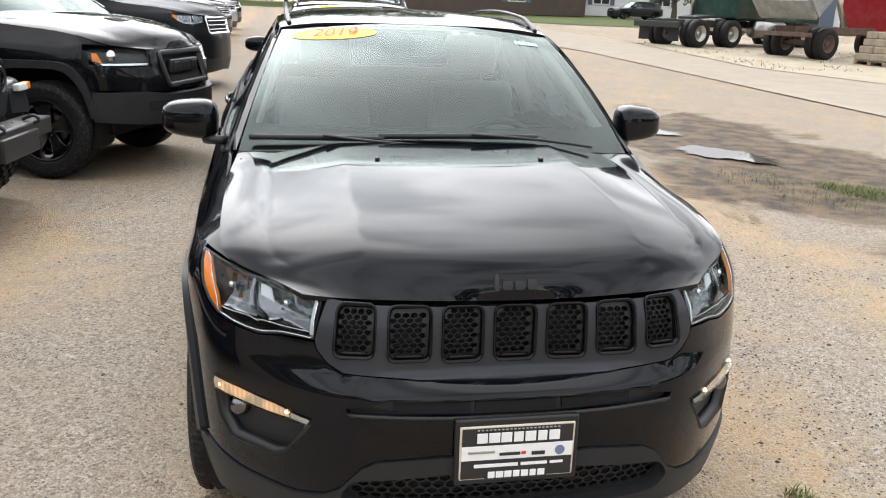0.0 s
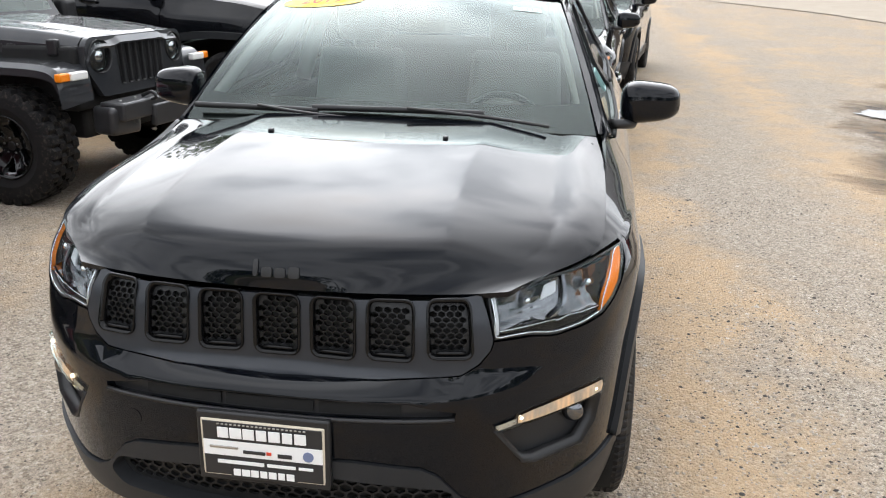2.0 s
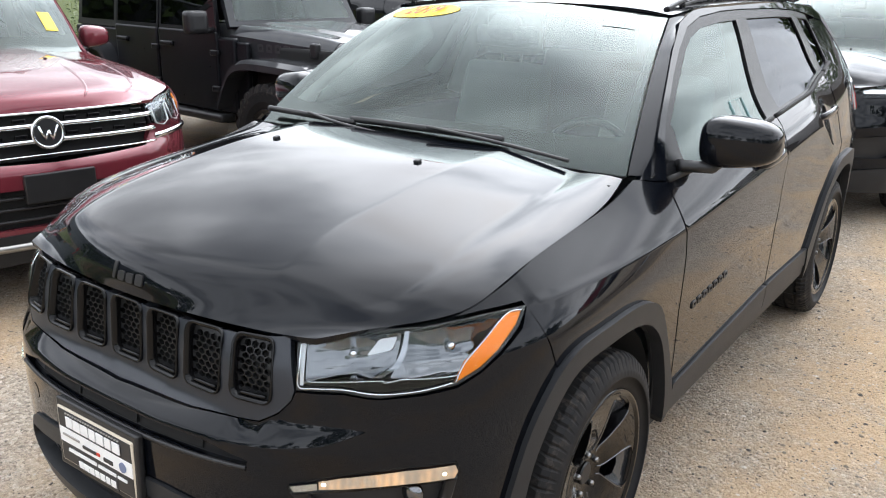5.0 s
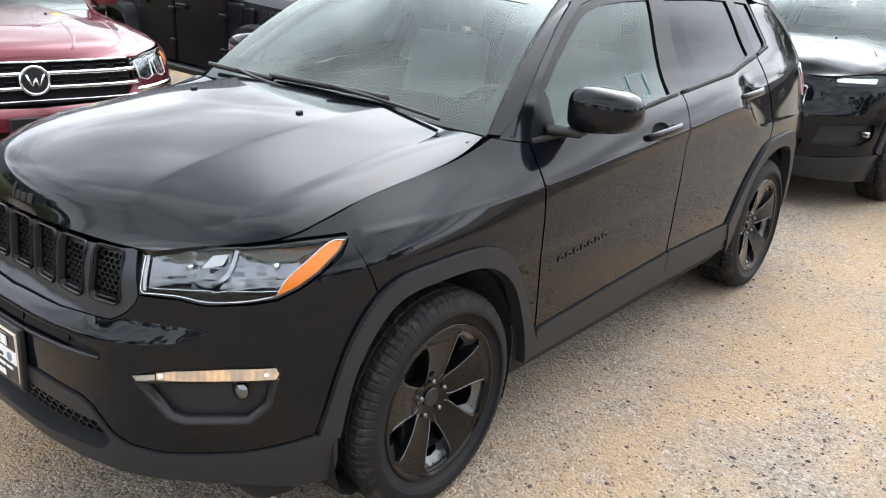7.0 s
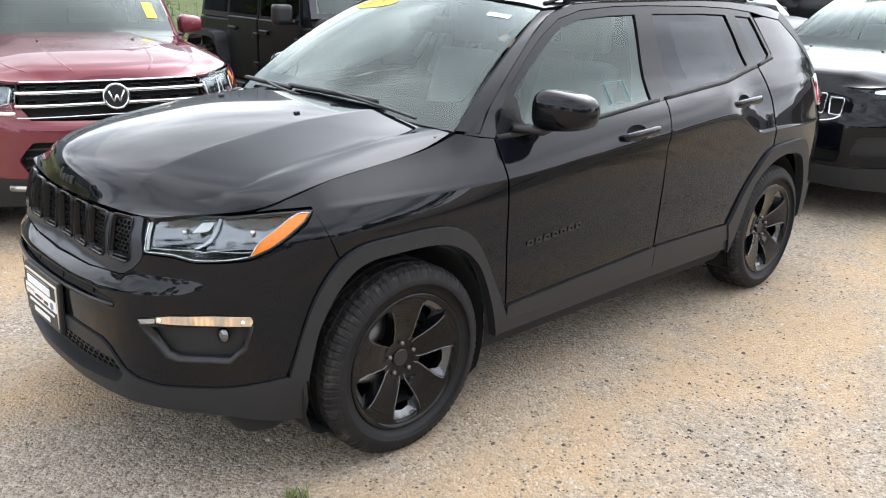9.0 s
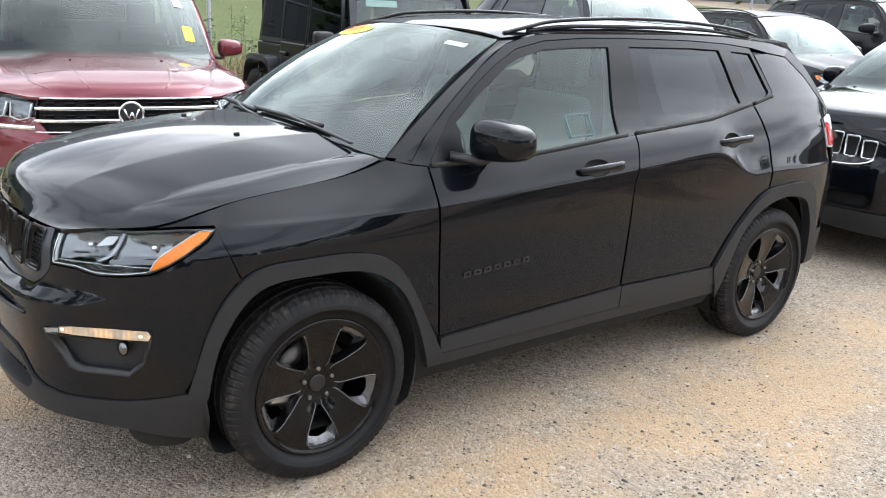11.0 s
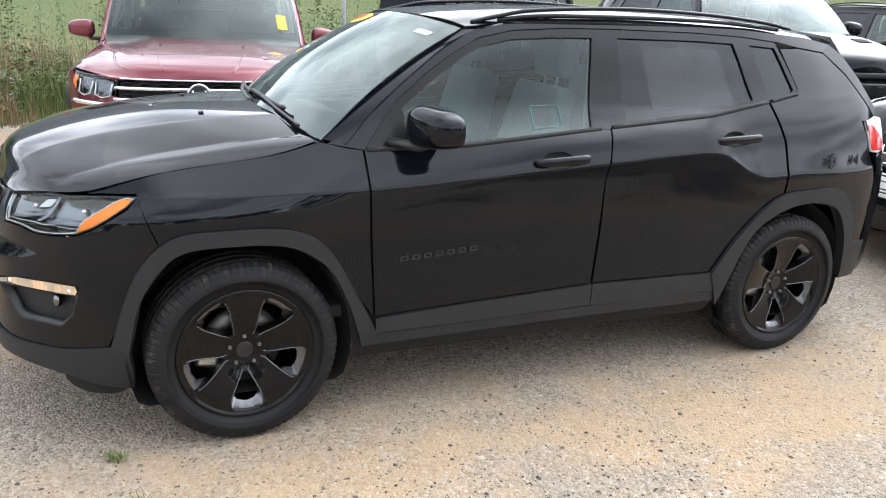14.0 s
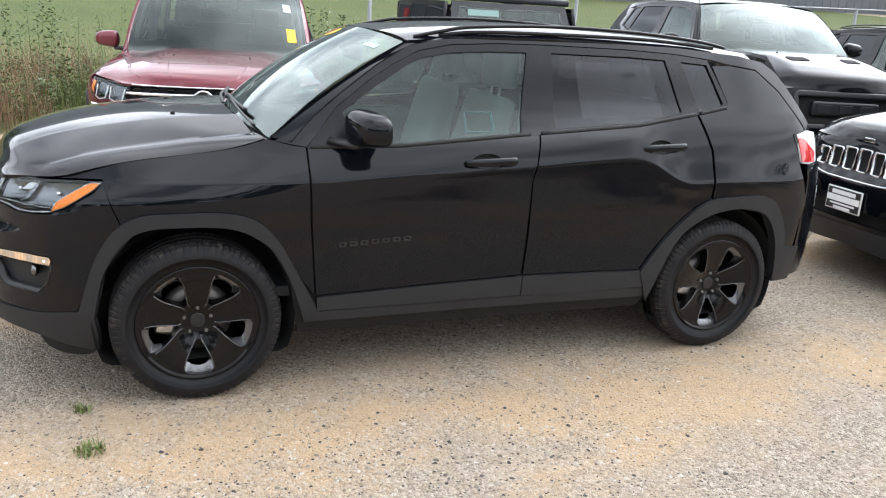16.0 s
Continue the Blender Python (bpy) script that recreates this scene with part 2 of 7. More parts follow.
def inside(points, loop):
    x, y = points[:, 0][:, None], points[:, 1][:, None]
    a, b = loop, np.roll(loop, -1, axis=0)
    cross = ((a[:, 1] > y) != (b[:, 1] > y)) & (x < (b[:, 0] - a[:, 0]) * (y - a[:, 1]) / np.where(b[:, 1] == a[:, 1], 1e-12, b[:, 1] - a[:, 1]) + a[:, 0])
    return cross.sum(1) % 2 == 1


def rounded(loop, r, n=4):
    """A polygon with its corners rounded off by r."""
    loop = np.array(loop, float)
    out = []
    k = len(loop)
    for i in range(k):
        a, b, c = loop[i - 1], loop[i], loop[(i + 1) % k]
        ra = min(r, 0.45 * np.linalg.norm(a - b))
        rc = min(r, 0.45 * np.linalg.norm(c - b))
        p, q = b + (a - b) / np.linalg.norm(a - b) * ra, b + (c - b) / np.linalg.norm(c - b) * rc
        out += [(1 - u) ** 2 * p + 2 * u * (1 - u) * b + u * u * q for u in np.linspace(0, 1, n + 1)]
    return np.array(out)


def shrink(loop, d):
    """A closed outline moved inwards by d."""
    loop = np.array(loop, float)
    e = np.roll(loop, -1, axis=0) - loop
    e /= np.maximum(np.linalg.norm(e, axis=1, keepdims=True), 1e-9)
    area = 0.5 * np.sum(loop[:, 0] * np.roll(loop[:, 1], -1) - np.roll(loop[:, 0], -1) * loop[:, 1])
    n = np.stack([-e[:, 1], e[:, 0]], 1) * np.sign(area)
    m = n + np.roll(n, 1, axis=0)
    m /= np.maximum((m * m).sum(1, keepdims=True), 0.5) / 2
    return loop + m * d


def panel(outline, f, step=0.03, holes=(), thick=0.012, gap=0.0, lift=0.0, mirror=False, two=False, extra=None):
    """A sheet of the surface f(u, v) within an outline of its plane, with holes, turned-in edges and the surface's own normals.
    two: the twin across x = 0 joined to it; extra: further points of the plane to be met, such as those along a crease."""
    loops = [refine(shrink(outline, gap) if gap else outline, step)] + [refine(h, step) for h in holes]
    verts = np.vstack(loops)
    edges, at = [], 0
    for l in loops:
        edges += [(at + i, at + (i + 1) % len(l)) for i in range(len(l))]
        at += len(l)
    lo, hi = verts.min(0), verts.max(0)
    gx, gy = np.meshgrid(np.arange(lo[0] + step / 2, hi[0], step), np.arange(lo[1] + step / 2, hi[1], step))
    grid = np.stack([gx.ravel(), gy.ravel()], 1)
    if len(grid):
        keep = inside(grid, loops[0])
        for l in loops[1:]:
            keep &= ~inside(grid, l)
        grid = grid[keep]
    if len(grid):
        near = np.array([np.min((verts[:, 0] - g[0]) ** 2 + (verts[:, 1] - g[1]) ** 2) for g in grid])
        grid = grid[near > (0.45 * step) ** 2]
    if extra is not None:
        e = extra[inside(extra, shrink(outline, .006))]
        for l in loops[1:]:
            e = e[~inside(e, shrink(l, -.006))]
        if len(grid) and len(e):
            grid = grid[[np.min((e[:, 0] - g[0]) ** 2 + (e[:, 1] - g[1]) ** 2) > (0.4 * step) ** 2 for g in grid]]
        grid = np.vstack([grid, e]) if len(grid) else e
    every = np.vstack([verts, grid]) if len(grid) else verts
    vs, _, tris, _, _, _ = delaunay_2d_cdt([Vector(p) for p in every], edges, [], 0, 1e-6)
    uv = np.array([tuple(v) for v in vs])
    tris = np.array([tuple(t) for t in tris if len(t) == 3])
    mid = uv[tris].mean(1)
    keep = inside(mid, loops[0])
    for l in loops[1:]:
        keep &= ~inside(mid, l)
    tris = tris[keep]
    h = 1e-3
    du = f(uv[:, 0] + h, uv[:, 1]) - f(uv[:, 0] - h, uv[:, 1])
    dv = f(uv[:, 0], uv[:, 1] + h) - f(uv[:, 0], uv[:, 1] - h)
    nor = np.cross(du, dv)
    nor /= np.maximum(np.linalg.norm(nor, axis=1, keepdims=True), 1e-12)
    pos = f(uv[:, 0], uv[:, 1]) + nor * lift
    a, b, c = uv[tris[:, 0]], uv[tris[:, 1]], uv[tris[:, 2]]
    turn = (b[:, 0] - a[:, 0]) * (c[:, 1] - a[:, 1]) - (b[:, 1] - a[:, 1]) * (c[:, 0] - a[:, 0])
    tris[turn < 0] = tris[turn < 0][:, ::-1]
    V, F, N = [pos], [tuple(t) for t in tris], [nor]
    if thick:
        count = {}
        for t in tris:
            for i in range(3):
                count[(t[i], t[(i + 1) % 3])] = 1
        rim = [(p, q) for p, q in count if (q, p) not in count]
        ids = sorted({i for e in rim for i in e})
        index = {i: k for k, i in enumerate(ids)}
        base, n = len(pos), len(ids)
        V += [pos[ids], pos[ids] - nor[ids] * thick]
        N += [np.zeros((n, 3)), np.zeros((n, 3))]
        F += [(base + index[q], base + index[p], base + n + index[p], base + n + index[q]) for p, q in rim]
    V, N = np.vstack(V), np.vstack(N)
    flip = np.array([-1, 1, 1])
    if mirror:
        V, N, F = V * flip, N * flip, [f_[::-1] for f_ in F]
    if two:
        F = F + [tuple(i + len(V) for i in f_[::-1]) for f_ in F]
        V, N = np.vstack([V, V * flip]), np.vstack([N, N * flip])
    return mesh_of("panel", V, F, N)


def lathe(profile, n=48, axis="x"):
    """A ring turned about an axis; profile: pairs of (along the axis, radius)."""
    verts, faces = [], []
    k = len(profile)
    for i in range(n):
        a = 2 * math.pi * i / n
        for h, r in profile:
            p = (h, r * math.cos(a), r * math.sin(a))
            verts.append(p if axis == "x" else (p[1], p[2], p[0]))
    for i in range(n):
        for j in range(k - 1):
            a, b = i * k + j, ((i + 1) % n) * k + j
            faces.append((a, a + 1, b + 1, b))
    return verts, faces


def box(size, centre=(0, 0, 0), bevel=0.01, segments=2, m=None, taper=None):
    bm = bmesh.new()
    bmesh.ops.create_cube(bm, size=1.0)
    for v in bm.verts:
        top = v.co.z > 0
        v.co = Vector((v.co.x * size[0], v.co.y * size[1], v.co.z * size[2]))
        if taper and top:
            v.co.x *= taper[0]
            v.co.y *= taper[1]
    if bevel:
        round_ = bmesh.ops.bevel(bm, geom=bm.edges[:], offset=min(bevel, 0.45 * min(size)), segments=segments, profile=0.7, affect="EDGES")
        for fc in round_["faces"]:
            fc.smooth = True
    bmesh.ops.transform(bm, matrix=Matrix.Translation(centre) @ (m or Matrix()), verts=bm.verts)
    return bm


def tube(points, radius, n=8, flat=1.0, ends=True, taper=None):
    """A round bar along a line of points."""
    p = np.array(points, float)
    verts, faces = [], []
    up = Vector((0, 0, 1))
    for i, q in enumerate(p):
        d = Vector(p[min(i + 1, len(p) - 1)] - p[max(i - 1, 0)]).normalized()
        side = d.cross(up)
        side = side.normalized() if side.length > 1e-4 else Vector((1, 0, 0))
        over = side.cross(d)
        r = radius * (taper[i] if taper is not None else 1.0)
        for k in range(n):
            a = 2 * math.pi * k / n
            verts.append(Vector(q) + side * (r * math.cos(a)) + over * (r * flat * math.sin(a)))
    for i in range(len(p) - 1):
        for k in range(n):
            a, b = i * n + k, i * n + (k + 1) % n
            faces.append((a, b, b + n, a + n))
    if ends:
        faces.append(tuple(range(n))[::-1])
        faces.append(tuple(range((len(p) - 1) * n, len(p) * n)))
    return mesh_of("tube", verts, faces)


def ball(radius, centre=(0, 0, 0), scale=(1, 1, 1), u=20, v=12):
    bm = bmesh.new()
    bmesh.ops.create_uvsphere(bm, u_segments=u, v_segments=v, radius=radius)
    for w in bm.verts:
        w.co = Vector((w.co.x * scale[0], w.co.y * scale[1], w.co.z * scale[2])) + Vector(centre)
    for fc in bm.faces:
        fc.smooth = True
    return bm


def disc(radius, depth, m, n=24, bevel=0.0):
    bm = bmesh.new()
    bmesh.ops.create_cone(bm, cap_ends=True, segments=n, radius1=radius, radius2=radius, depth=depth)
    if bevel:
        bmesh.ops.bevel(bm, geom=[e for e in bm.edges if len(e.link_faces) == 2 and e.calc_face_angle() > 1], offset=bevel, segments=2, affect="EDGES")
    bmesh.ops.transform(bm, matrix=m, verts=bm.verts)
    for fc in bm.faces:
        fc.smooth = len(fc.verts) == 4
    return bm


def ring_between(outer, inner, f, lift_out, lift_in, mirror=False):
    """A raised frame between two outlines with as many points."""
    o, i = np.array(outer), np.array(inner)

    def at(l, lift):
        h = 1e-3
        du = f(l[:, 0] + h, l[:, 1]) - f(l[:, 0] - h, l[:, 1])
        dv = f(l[:, 0], l[:, 1] + h) - f(l[:, 0], l[:, 1] - h)
        n = np.cross(du, dv)
        return f(l[:, 0], l[:, 1]) + n / np.linalg.norm(n, axis=1, keepdims=True) * lift
    rows = [at(o, -0.02), at(o, lift_out), at(0.75 * o + 0.25 * i, lift_out + 0.002), at(0.25 * o + 0.75 * i, lift_in + 0.002), at(i, lift_in), at(i, -0.03)]
    n = len(o)
    V = np.vstack(rows)
    area = np.sum(o[:, 0] * np.roll(o[:, 1], -1) - np.roll(o[:, 0], -1) * o[:, 1])
    F = []
    for r in range(len(rows) - 1):
        for k in range(n):
            q = (r * n + k, r * n + (k + 1) % n, (r + 1) * n + (k + 1) % n, (r + 1) * n + k)
            F.append(q if area > 0 else q[::-1])
    if mirror:
        V, F = V * np.array([-1, 1, 1]), [q[::-1] for q in F]
    return mesh_of("ring", V, F)


def lettering(words, size, m, mat, parent, name="lettering", depth=0.0006, italic=0.0, label=""):
    c = bpy.data.curves.new(name, "FONT")
    c.body, c.size, c.extrude, c.shear, c.align_x, c.align_y = words, size, depth, italic, "CENTER", "CENTER"
    c.materials.append(mat)
    ob = new(name, c)
    ob.parent, ob.matrix_basis = parent, m
    return tagged(ob, label)


# ---- car bodies ----
def mellow(points, width=.045, n=81):
    """An even curve through about these points, its bends spread out so that reflections run smoothly."""
    u = np.linspace(0, 1, n)
    q = Smooth(np.linspace(0, 1, len(points)), points)(u)
    k = int(3 * width * n)
    wide = np.vstack([2 * q[0] - q[k:0:-1], q, 2 * q[-1] - q[-2:-k - 2:-1]])
    g = np.exp(-.5 * (np.arange(-k, k + 1) / (width * n)) ** 2)
    g /= g.sum()
    return Smooth(u, np.stack([np.convolve(wide[:, i], g, "valid") for i in range(q.shape[1])], 1))


def hinge(x, soft):
    """Zero below 0, x above it, with a rounded bend."""
    return soft * np.logaddexp(0, np.clip(np.asarray(x) / soft, -60, 60))


class Body:
    """A car's skin: a plan outline, moved in or out by a profile over the height that changes from station to station.
    Front axle at the origin, front towards -y, the car's left at +x. warp turns it into another car's proportions."""

    def __init__(self, plan, heights, stations, hood_mid, hood_edge, warp=None):
        p = spline(plan, 24)
        s = np.concatenate([[0], np.cumsum(np.linalg.norm(np.diff(p, axis=0), axis=1))])
        keep = np.linspace(0, s[-1], 160)
        self.plan = Smooth(keep, np.stack([np.interp(keep, s, p[:, 0]), np.interp(keep, s, p[:, 1])], 1))
        self.fine = np.linspace(0, s[-1], 4000)
        self.line = self.plan(self.fine)
        self.where = np.array([self.sy(y) if x is None else self.sx(x) if y is None else self.fine[-1] for x, y, _ in stations])
        self.where[0] = 0.0
        self.prof = Smooth(heights, np.array([d for _, _, d in stations]).T)
        self.mid, self.edge = mellow(hood_mid), mellow(hood_edge)
        self.warp = warp or (lambda q: q)

    def sx(self, x):
        """The way along the plan, from the middle of the front, to a place x from the middle line."""
        half = len(self.fine) // 3
        return float(np.sign(x) * np.interp(abs(x), self.line[:half, 0], self.fine[:half]))

    def sy(self, y):
        """The same, to a place at y on the side."""
        a = np.argmax(self.line[:, 0] > 0.55)
        b = len(self.line) - np.argmax(self.line[::-1, 0] > 0.75)
        return float(np.interp(y, self.line[a:b, 1], self.fine[a:b]))

    def depth(self, s, z):
        v = self.prof(z)
        x = self.where
        i = np.clip(np.searchsorted(x, s, side="right") - 1, 0, len(x) - 2)
        h = np.diff(x)
        d = np.diff(v, axis=1) / h
        m = np.zeros_like(v)
        m[:, 0], m[:, -1] = 0, 0
        a, b = d[:, :-1], d[:, 1:]
        with np.errstate(divide="ignore", invalid="ignore"):
            m[:, 1:-1] = np.where(a * b > 0, 2 * a * b / (a + b), 0)
        r = np.arange(len(s))
        u, hh = (s - x[i]) / h[i], h[i]
        return ((1 + 2 * u) * (1 - u) ** 2 * v[r, i] + u * (1 - u) ** 2 * hh * m[r, i]
                + u * u * (3 - 2 * u) * v[r, i + 1] + u * u * (u - 1) * hh * m[r, i + 1])

    def raw(self, s, z):
        s, z = np.atleast_1d(np.asarray(s, float)), np.atleast_1d(np.asarray(z, float))
        sign, a = np.where(s < 0, -1.0, 1.0), np.abs(s)
        p, e = self.plan(a), 2e-2
        t = self.plan(a + e) - self.plan(a - e)
        t = np.where((a < e)[:, None], np.array([1.0, 0.0]), t)
        t /= np.linalg.norm(t, axis=1, keepdims=True)
        c = crease_height(p[:, 1])
        at = np.where(z < c, .66 + (z - .66) * .295 / (c - .66), 1.24 - (1.24 - z) * .285 / (1.24 - c))
        d = self.depth(a, np.where((z > .66) & (z < 1.24), at, z))
        return np.stack([(p[:, 0] + t[:, 1] * d) * sign, p[:, 1] - t[:, 0] * d, z], 1)

    def skin(self, s, z):
        return self.warp(self.raw(s, z))

    def hood(self, a, v):
        """Across a from -1 to 1, from the nose back v from 0 to 1."""
        a, v = np.atleast_1d(np.asarray(a, float)), np.atleast_1d(np.asarray(v, float))
        m, e, w = self.mid(v), self.edge(v), np.abs(a)
        fade = np.clip((v - .16) / .24, 0, 1)
        fade = fade * fade * (3 - 2 * fade)
        # flat top with a rolled shoulder at the sides; a crease lets the sides fall away outside the raised middle
        roll = .34 * w ** 2 + .66 * hinge(w - .82, .030) / hinge(.18, .030)
        out = .17 * (hinge(w * e[:, 0] - .385, .004) - hinge(w * e[:, 0] - .61, .02)) - .016
        drop = (m[:, 1] - e[:, 2]) * roll
        z = m[:, 1] - drop - fade * out * np.clip((1 - w) / .18, 0, 1)
        return self.warp(np.stack([a * e[:, 0], m[:, 0] + (e[:, 1] - m[:, 0]) * w ** 2, z], 1))

    def side(self, pts):
        """An outline given as (y, z) on the left side, in the skin's own plane."""
        return np.array([(self.sy(y), z) for y, z in pts])

    def nose(self, pts):
        """The same for one given as (x, z) on the front."""
        return np.array([(self.sx(x), z) for x, z in pts])


PLAN = ((0, -.895), (.2, -.888), (.4, -.853), (.53, -.797), (.65, -.70), (.777, -.55), (.845, -.38), (.868, -.2), (.875, .1), (.876, .5),
        (.88, 1.5), (.878, 2.5), (.865, 2.95), (.82, 3.22), (.70, 3.40), (.45, 3.47), (0, 3.49))
HEIGHTS = (.18, .30, .42, .60, .704, .738, .86, .945, .965, 1.07, 1.16, 1.30, 1.45, 1.58)
STATIONS = (
    (0, None, (-.08, -.032, -.004, 0, -.012, -.082, -.092, -.106, -.111, -.15, -.20, -.30, -.40, -.50)),
    (.53, None, (-.07, -.030, -.004, 0, -.006, -.024, -.045, -.094, -.105, -.15, -.20, -.30, -.40, -.50)),
    (None, -.55, (-.06, -.025, -.004, 0, -.002, -.004, -.022, -.070, -.083, -.15, -.20, -.30, -.38, -.45)),
    (None, -.2, (-.10, -.03, -.005, 0, .004, .006, .010, -.020, -.040, -.14, -.20, -.28, -.33, -.40)),
    (None, .5, (-.09, -.025, -.008, 0, .003, .006, .010, .006, -.002, -.060, -.11, -.165, -.235, -.30)),
    (None, 1.5, (-.09, -.025, -.008, 0, .003, .006, .011, .014, .009, -.030, -.092, -.165, -.232, -.30)),
    (None, 2.5, (-.09, -.02, -.005, .004, .007, .010, .014, .018, .012, -.018, -.050, -.135, -.215, -.295)),
    (None, 3.1, (-.12, -.03, -.01, 0, .003, .006, .008, .006, 0, -.026, -.055, -.13, -.22, -.31)),
    (0, 3.49, (-.15, -.05, -.01, 0, -.004, -.01, -.03, -.055, -.060, -.10, -.16, -.26, -.38, -.48)),
)
# the shoulder crease along the side: it rises to the rear door and drops over the rear wheel
CREASE_Y = (-.9, -.3, .19, .45, .9, 1.47, 2.0, 2.10, 2.22, 2.38, 2.55, 3.0, 3.5)
CREASE_Z = (.955, .955, .952, .955, .98, 1.012, 1.052, 1.055, .985, .915, .925, .915, .955)
CREASE = mellow([(y, z) for y, z in zip(np.linspace(-.9, 3.5, 150), Smooth(CREASE_Y, CREASE_Z)(np.linspace(-.9, 3.5, 150)))], .014, 301)


def crease_height(y):
    """The height of the shoulder crease at y."""
    return CREASE(np.clip((np.asarray(y, float) + .9) / 4.4, 0, 1))[..., 1]


HOOD_MID = ((-.795, .922), (-.7905, .959), (-.771, .996), (-.700, 1.029), (-.55, 1.073), (-.35, 1.110), (-.08, 1.140), (.215, 1.148))
HOOD_EDGE = ((.54, -.728, .930), (.60, -.650, .939), (.665, -.578, .946), (.72, -.515, .955), (.762, -.44, .976), (.770, -.25, 1.024),
             (.770, .0, 1.050), (.764, .155, 1.072), (.742, .300, 1.112))


FRONT_ARCH_OUT = ((-.456, .423), (-.37, .677), (-.25, .81), (-.059, .831), (.163, .82), (.301, .742), (.423, .536), (.512, .362))
FRONT_ARCH_IN = ((-.400, .40), (-.350, .600), (-.232, .752), (-.038, .776), (.162, .757), (.301, .668), (.386, .512), (.448, .322))
REAR_ARCH_OUT = ((2.152, .462), (2.278, .636), (2.474, .807), (2.681, .838), (2.904, .826), (3.027, .699), (3.082, .538), (3.10, .42))
REAR_ARCH_IN = ((2.215, .30), (2.335, .603), (2.487, .732), (2.694, .776), (2.886, .738), (2.99, .606), (3.03, .45), (3.04, .36))
SEAM = ((-.356, .957), (-.47, .954), (-.53, .951)) + tuple((float(q[1]), float(q[2]) + .003) for q in mellow(HOOD_EDGE)(np.linspace(.36, 1, 18)) if q[1] > -.515)


def curve3(points, n=10):
    return spline(points, n)


def ruled(a, b, bulge=0.0, warp=None):
    """The surface between two lines in space, over 0..1 each way."""
    fa, fb = Smooth(np.linspace(0, 1, len(a)), a), Smooth(np.linspace(0, 1, len(b)), b)

    def f(u, v):
        u, v = np.atleast_1d(np.asarray(u, float)), np.atleast_1d(np.asarray(v, float))
        p, q = fa(u), fb(u)
        out = p + (q - p) * v[:, None]
        if bulge:
            out = out + np.array([0, -0.55, 0.83]) * (bulge * 4 * v * (1 - v))[:, None]
        return warp(out) if warp else out
    return f


UNIT = ((0, 0), (1, 0), (1, 1), (0, 1))


def wheel(parent, at, side, r=0.352, width=0.225, rim=0.235, style="five", tyre_kind="road", step=1.0):
    """Tyre, rim, nuts and brake under a wheel's own holder; side: +1 left, -1 right."""
    hub = new("wheel")
    hub.parent, hub.matrix_basis = parent, Matrix.Translation(at) @ (Matrix() if side > 0 else pose(0, 0, 0, 0, 0, 180))
    w = width / 2
    if tyre_kind == "road":
        prof = [(-w * .80, rim + .005), (-w, rim + .05), (-w * .98, r - .045), (-w * .86, r - .014), (-w * .70, r - .002)]
        for g in (-.45, 0, .45):
            prof += [(w * (g - .07), r), (w * (g - .05), r - .008), (w * (g + .05), r - .008), (w * (g + .07), r)]
        prof += [(w * .70, r - .002), (w * .86, r - .014), (w * .98, r - .045), (w * 1.02, r - .062), (w * 1.0, r - .068), (w, rim + .045), (w * .93, rim + .014), (w * .80, rim)]
        n = 320 if step < 1.3 else 160
        V, F = lathe(prof, n)
        V = np.array(V)
        k = len(prof)
        for i in range(n):
            for j, (h, q) in enumerate(prof):
                if q > r - .03 and abs(h) > w * .52 and i % 4 == (0 if h > 0 else 2):
                    V[i * k + j] *= (.988 if abs(h) > w * .8 else 1, 1 - .005 / r, 1 - .005 / r)
                elif w * .1 < abs(h) < w * .4 and i % 8 == (3 if h > 0 else 7):
                    V[i * k + j, 1:] *= 1 - .005 / r
        me = mesh_of("tyre", V, F)
        for fc in me.polygons:
            if math.hypot(fc.center[1], fc.center[2]) > r - .032:
                fc.use_smooth = False
        part("tyre", me, TYRE, hub)
    else:
        prof = [(-w * .80, rim), (-w, rim + .06), (-w, r - .06), (-w * .92, r - .025), (-w * .9, r - .02), (w * .9, r - .02), (w * .92, r - .025), (w, r - .06), (w, rim + .06), (w * .85, rim)]
        prof[4:6] = [(-w * .92, r - .024)] + [(w * q, r - .022) for q in (-.86, -.84, -.46, -.44, -.06, -.04, .04, .06, .44, .46, .84, .86)]
        V, F = lathe(prof, 108)
        V, k = np.array(V), len(prof)
        rows = {4: 0, 5: 0, 6: 0, 7: 0, 8: 1, 9: 1, 10: None, 11: None, 12: 2, 13: 2, 14: 3, 15: 3, 16: 3, 17: 3}
        for i in range(108):
            for j in range(k):
                row = rows.get(j)
                if row is not None and (i + row * 2) % 4 < 3:
                    V[i * k + j, 1:] *= r / (r - .024)
        me = mesh_of("tyre", V, F, smooth=False)
        part("tyre", me, TYRE, hub)
    # barrel behind the face
    V, F = lathe([(w * .82, rim), (w * .80, rim - .008), (w * .4, rim - .022), (-w * .7, rim - .03)], 48)
    part("rim_barrel", mesh_of("barrel", V, F), RIM_BLACK, hub)
    V, F = lathe([(w * .86, rim + .006), (w * .92, rim + .002), (w * .90, rim - .005), (w * .78, rim - .02)], 64)
    part("rim_lip", mesh_of("lip", V, F), RIM_BLACK, hub)
    dish = Smooth((0, .03, .07, .12, rim * .8, rim), (.052, .050, .058, .074, w * .80, w * .86))

    def face(u, v):
        rr = np.hypot(u, v)
        return np.stack([dish(rr), u, v], 1)

    outer = [((rim - .004) * math.cos(a), (rim - .004) * math.sin(a)) for a in np.linspace(0, 2 * math.pi, 90, endpoint=False)]
    start = math.pi / 2 + (math.pi / 5 if style == "five" else .63)
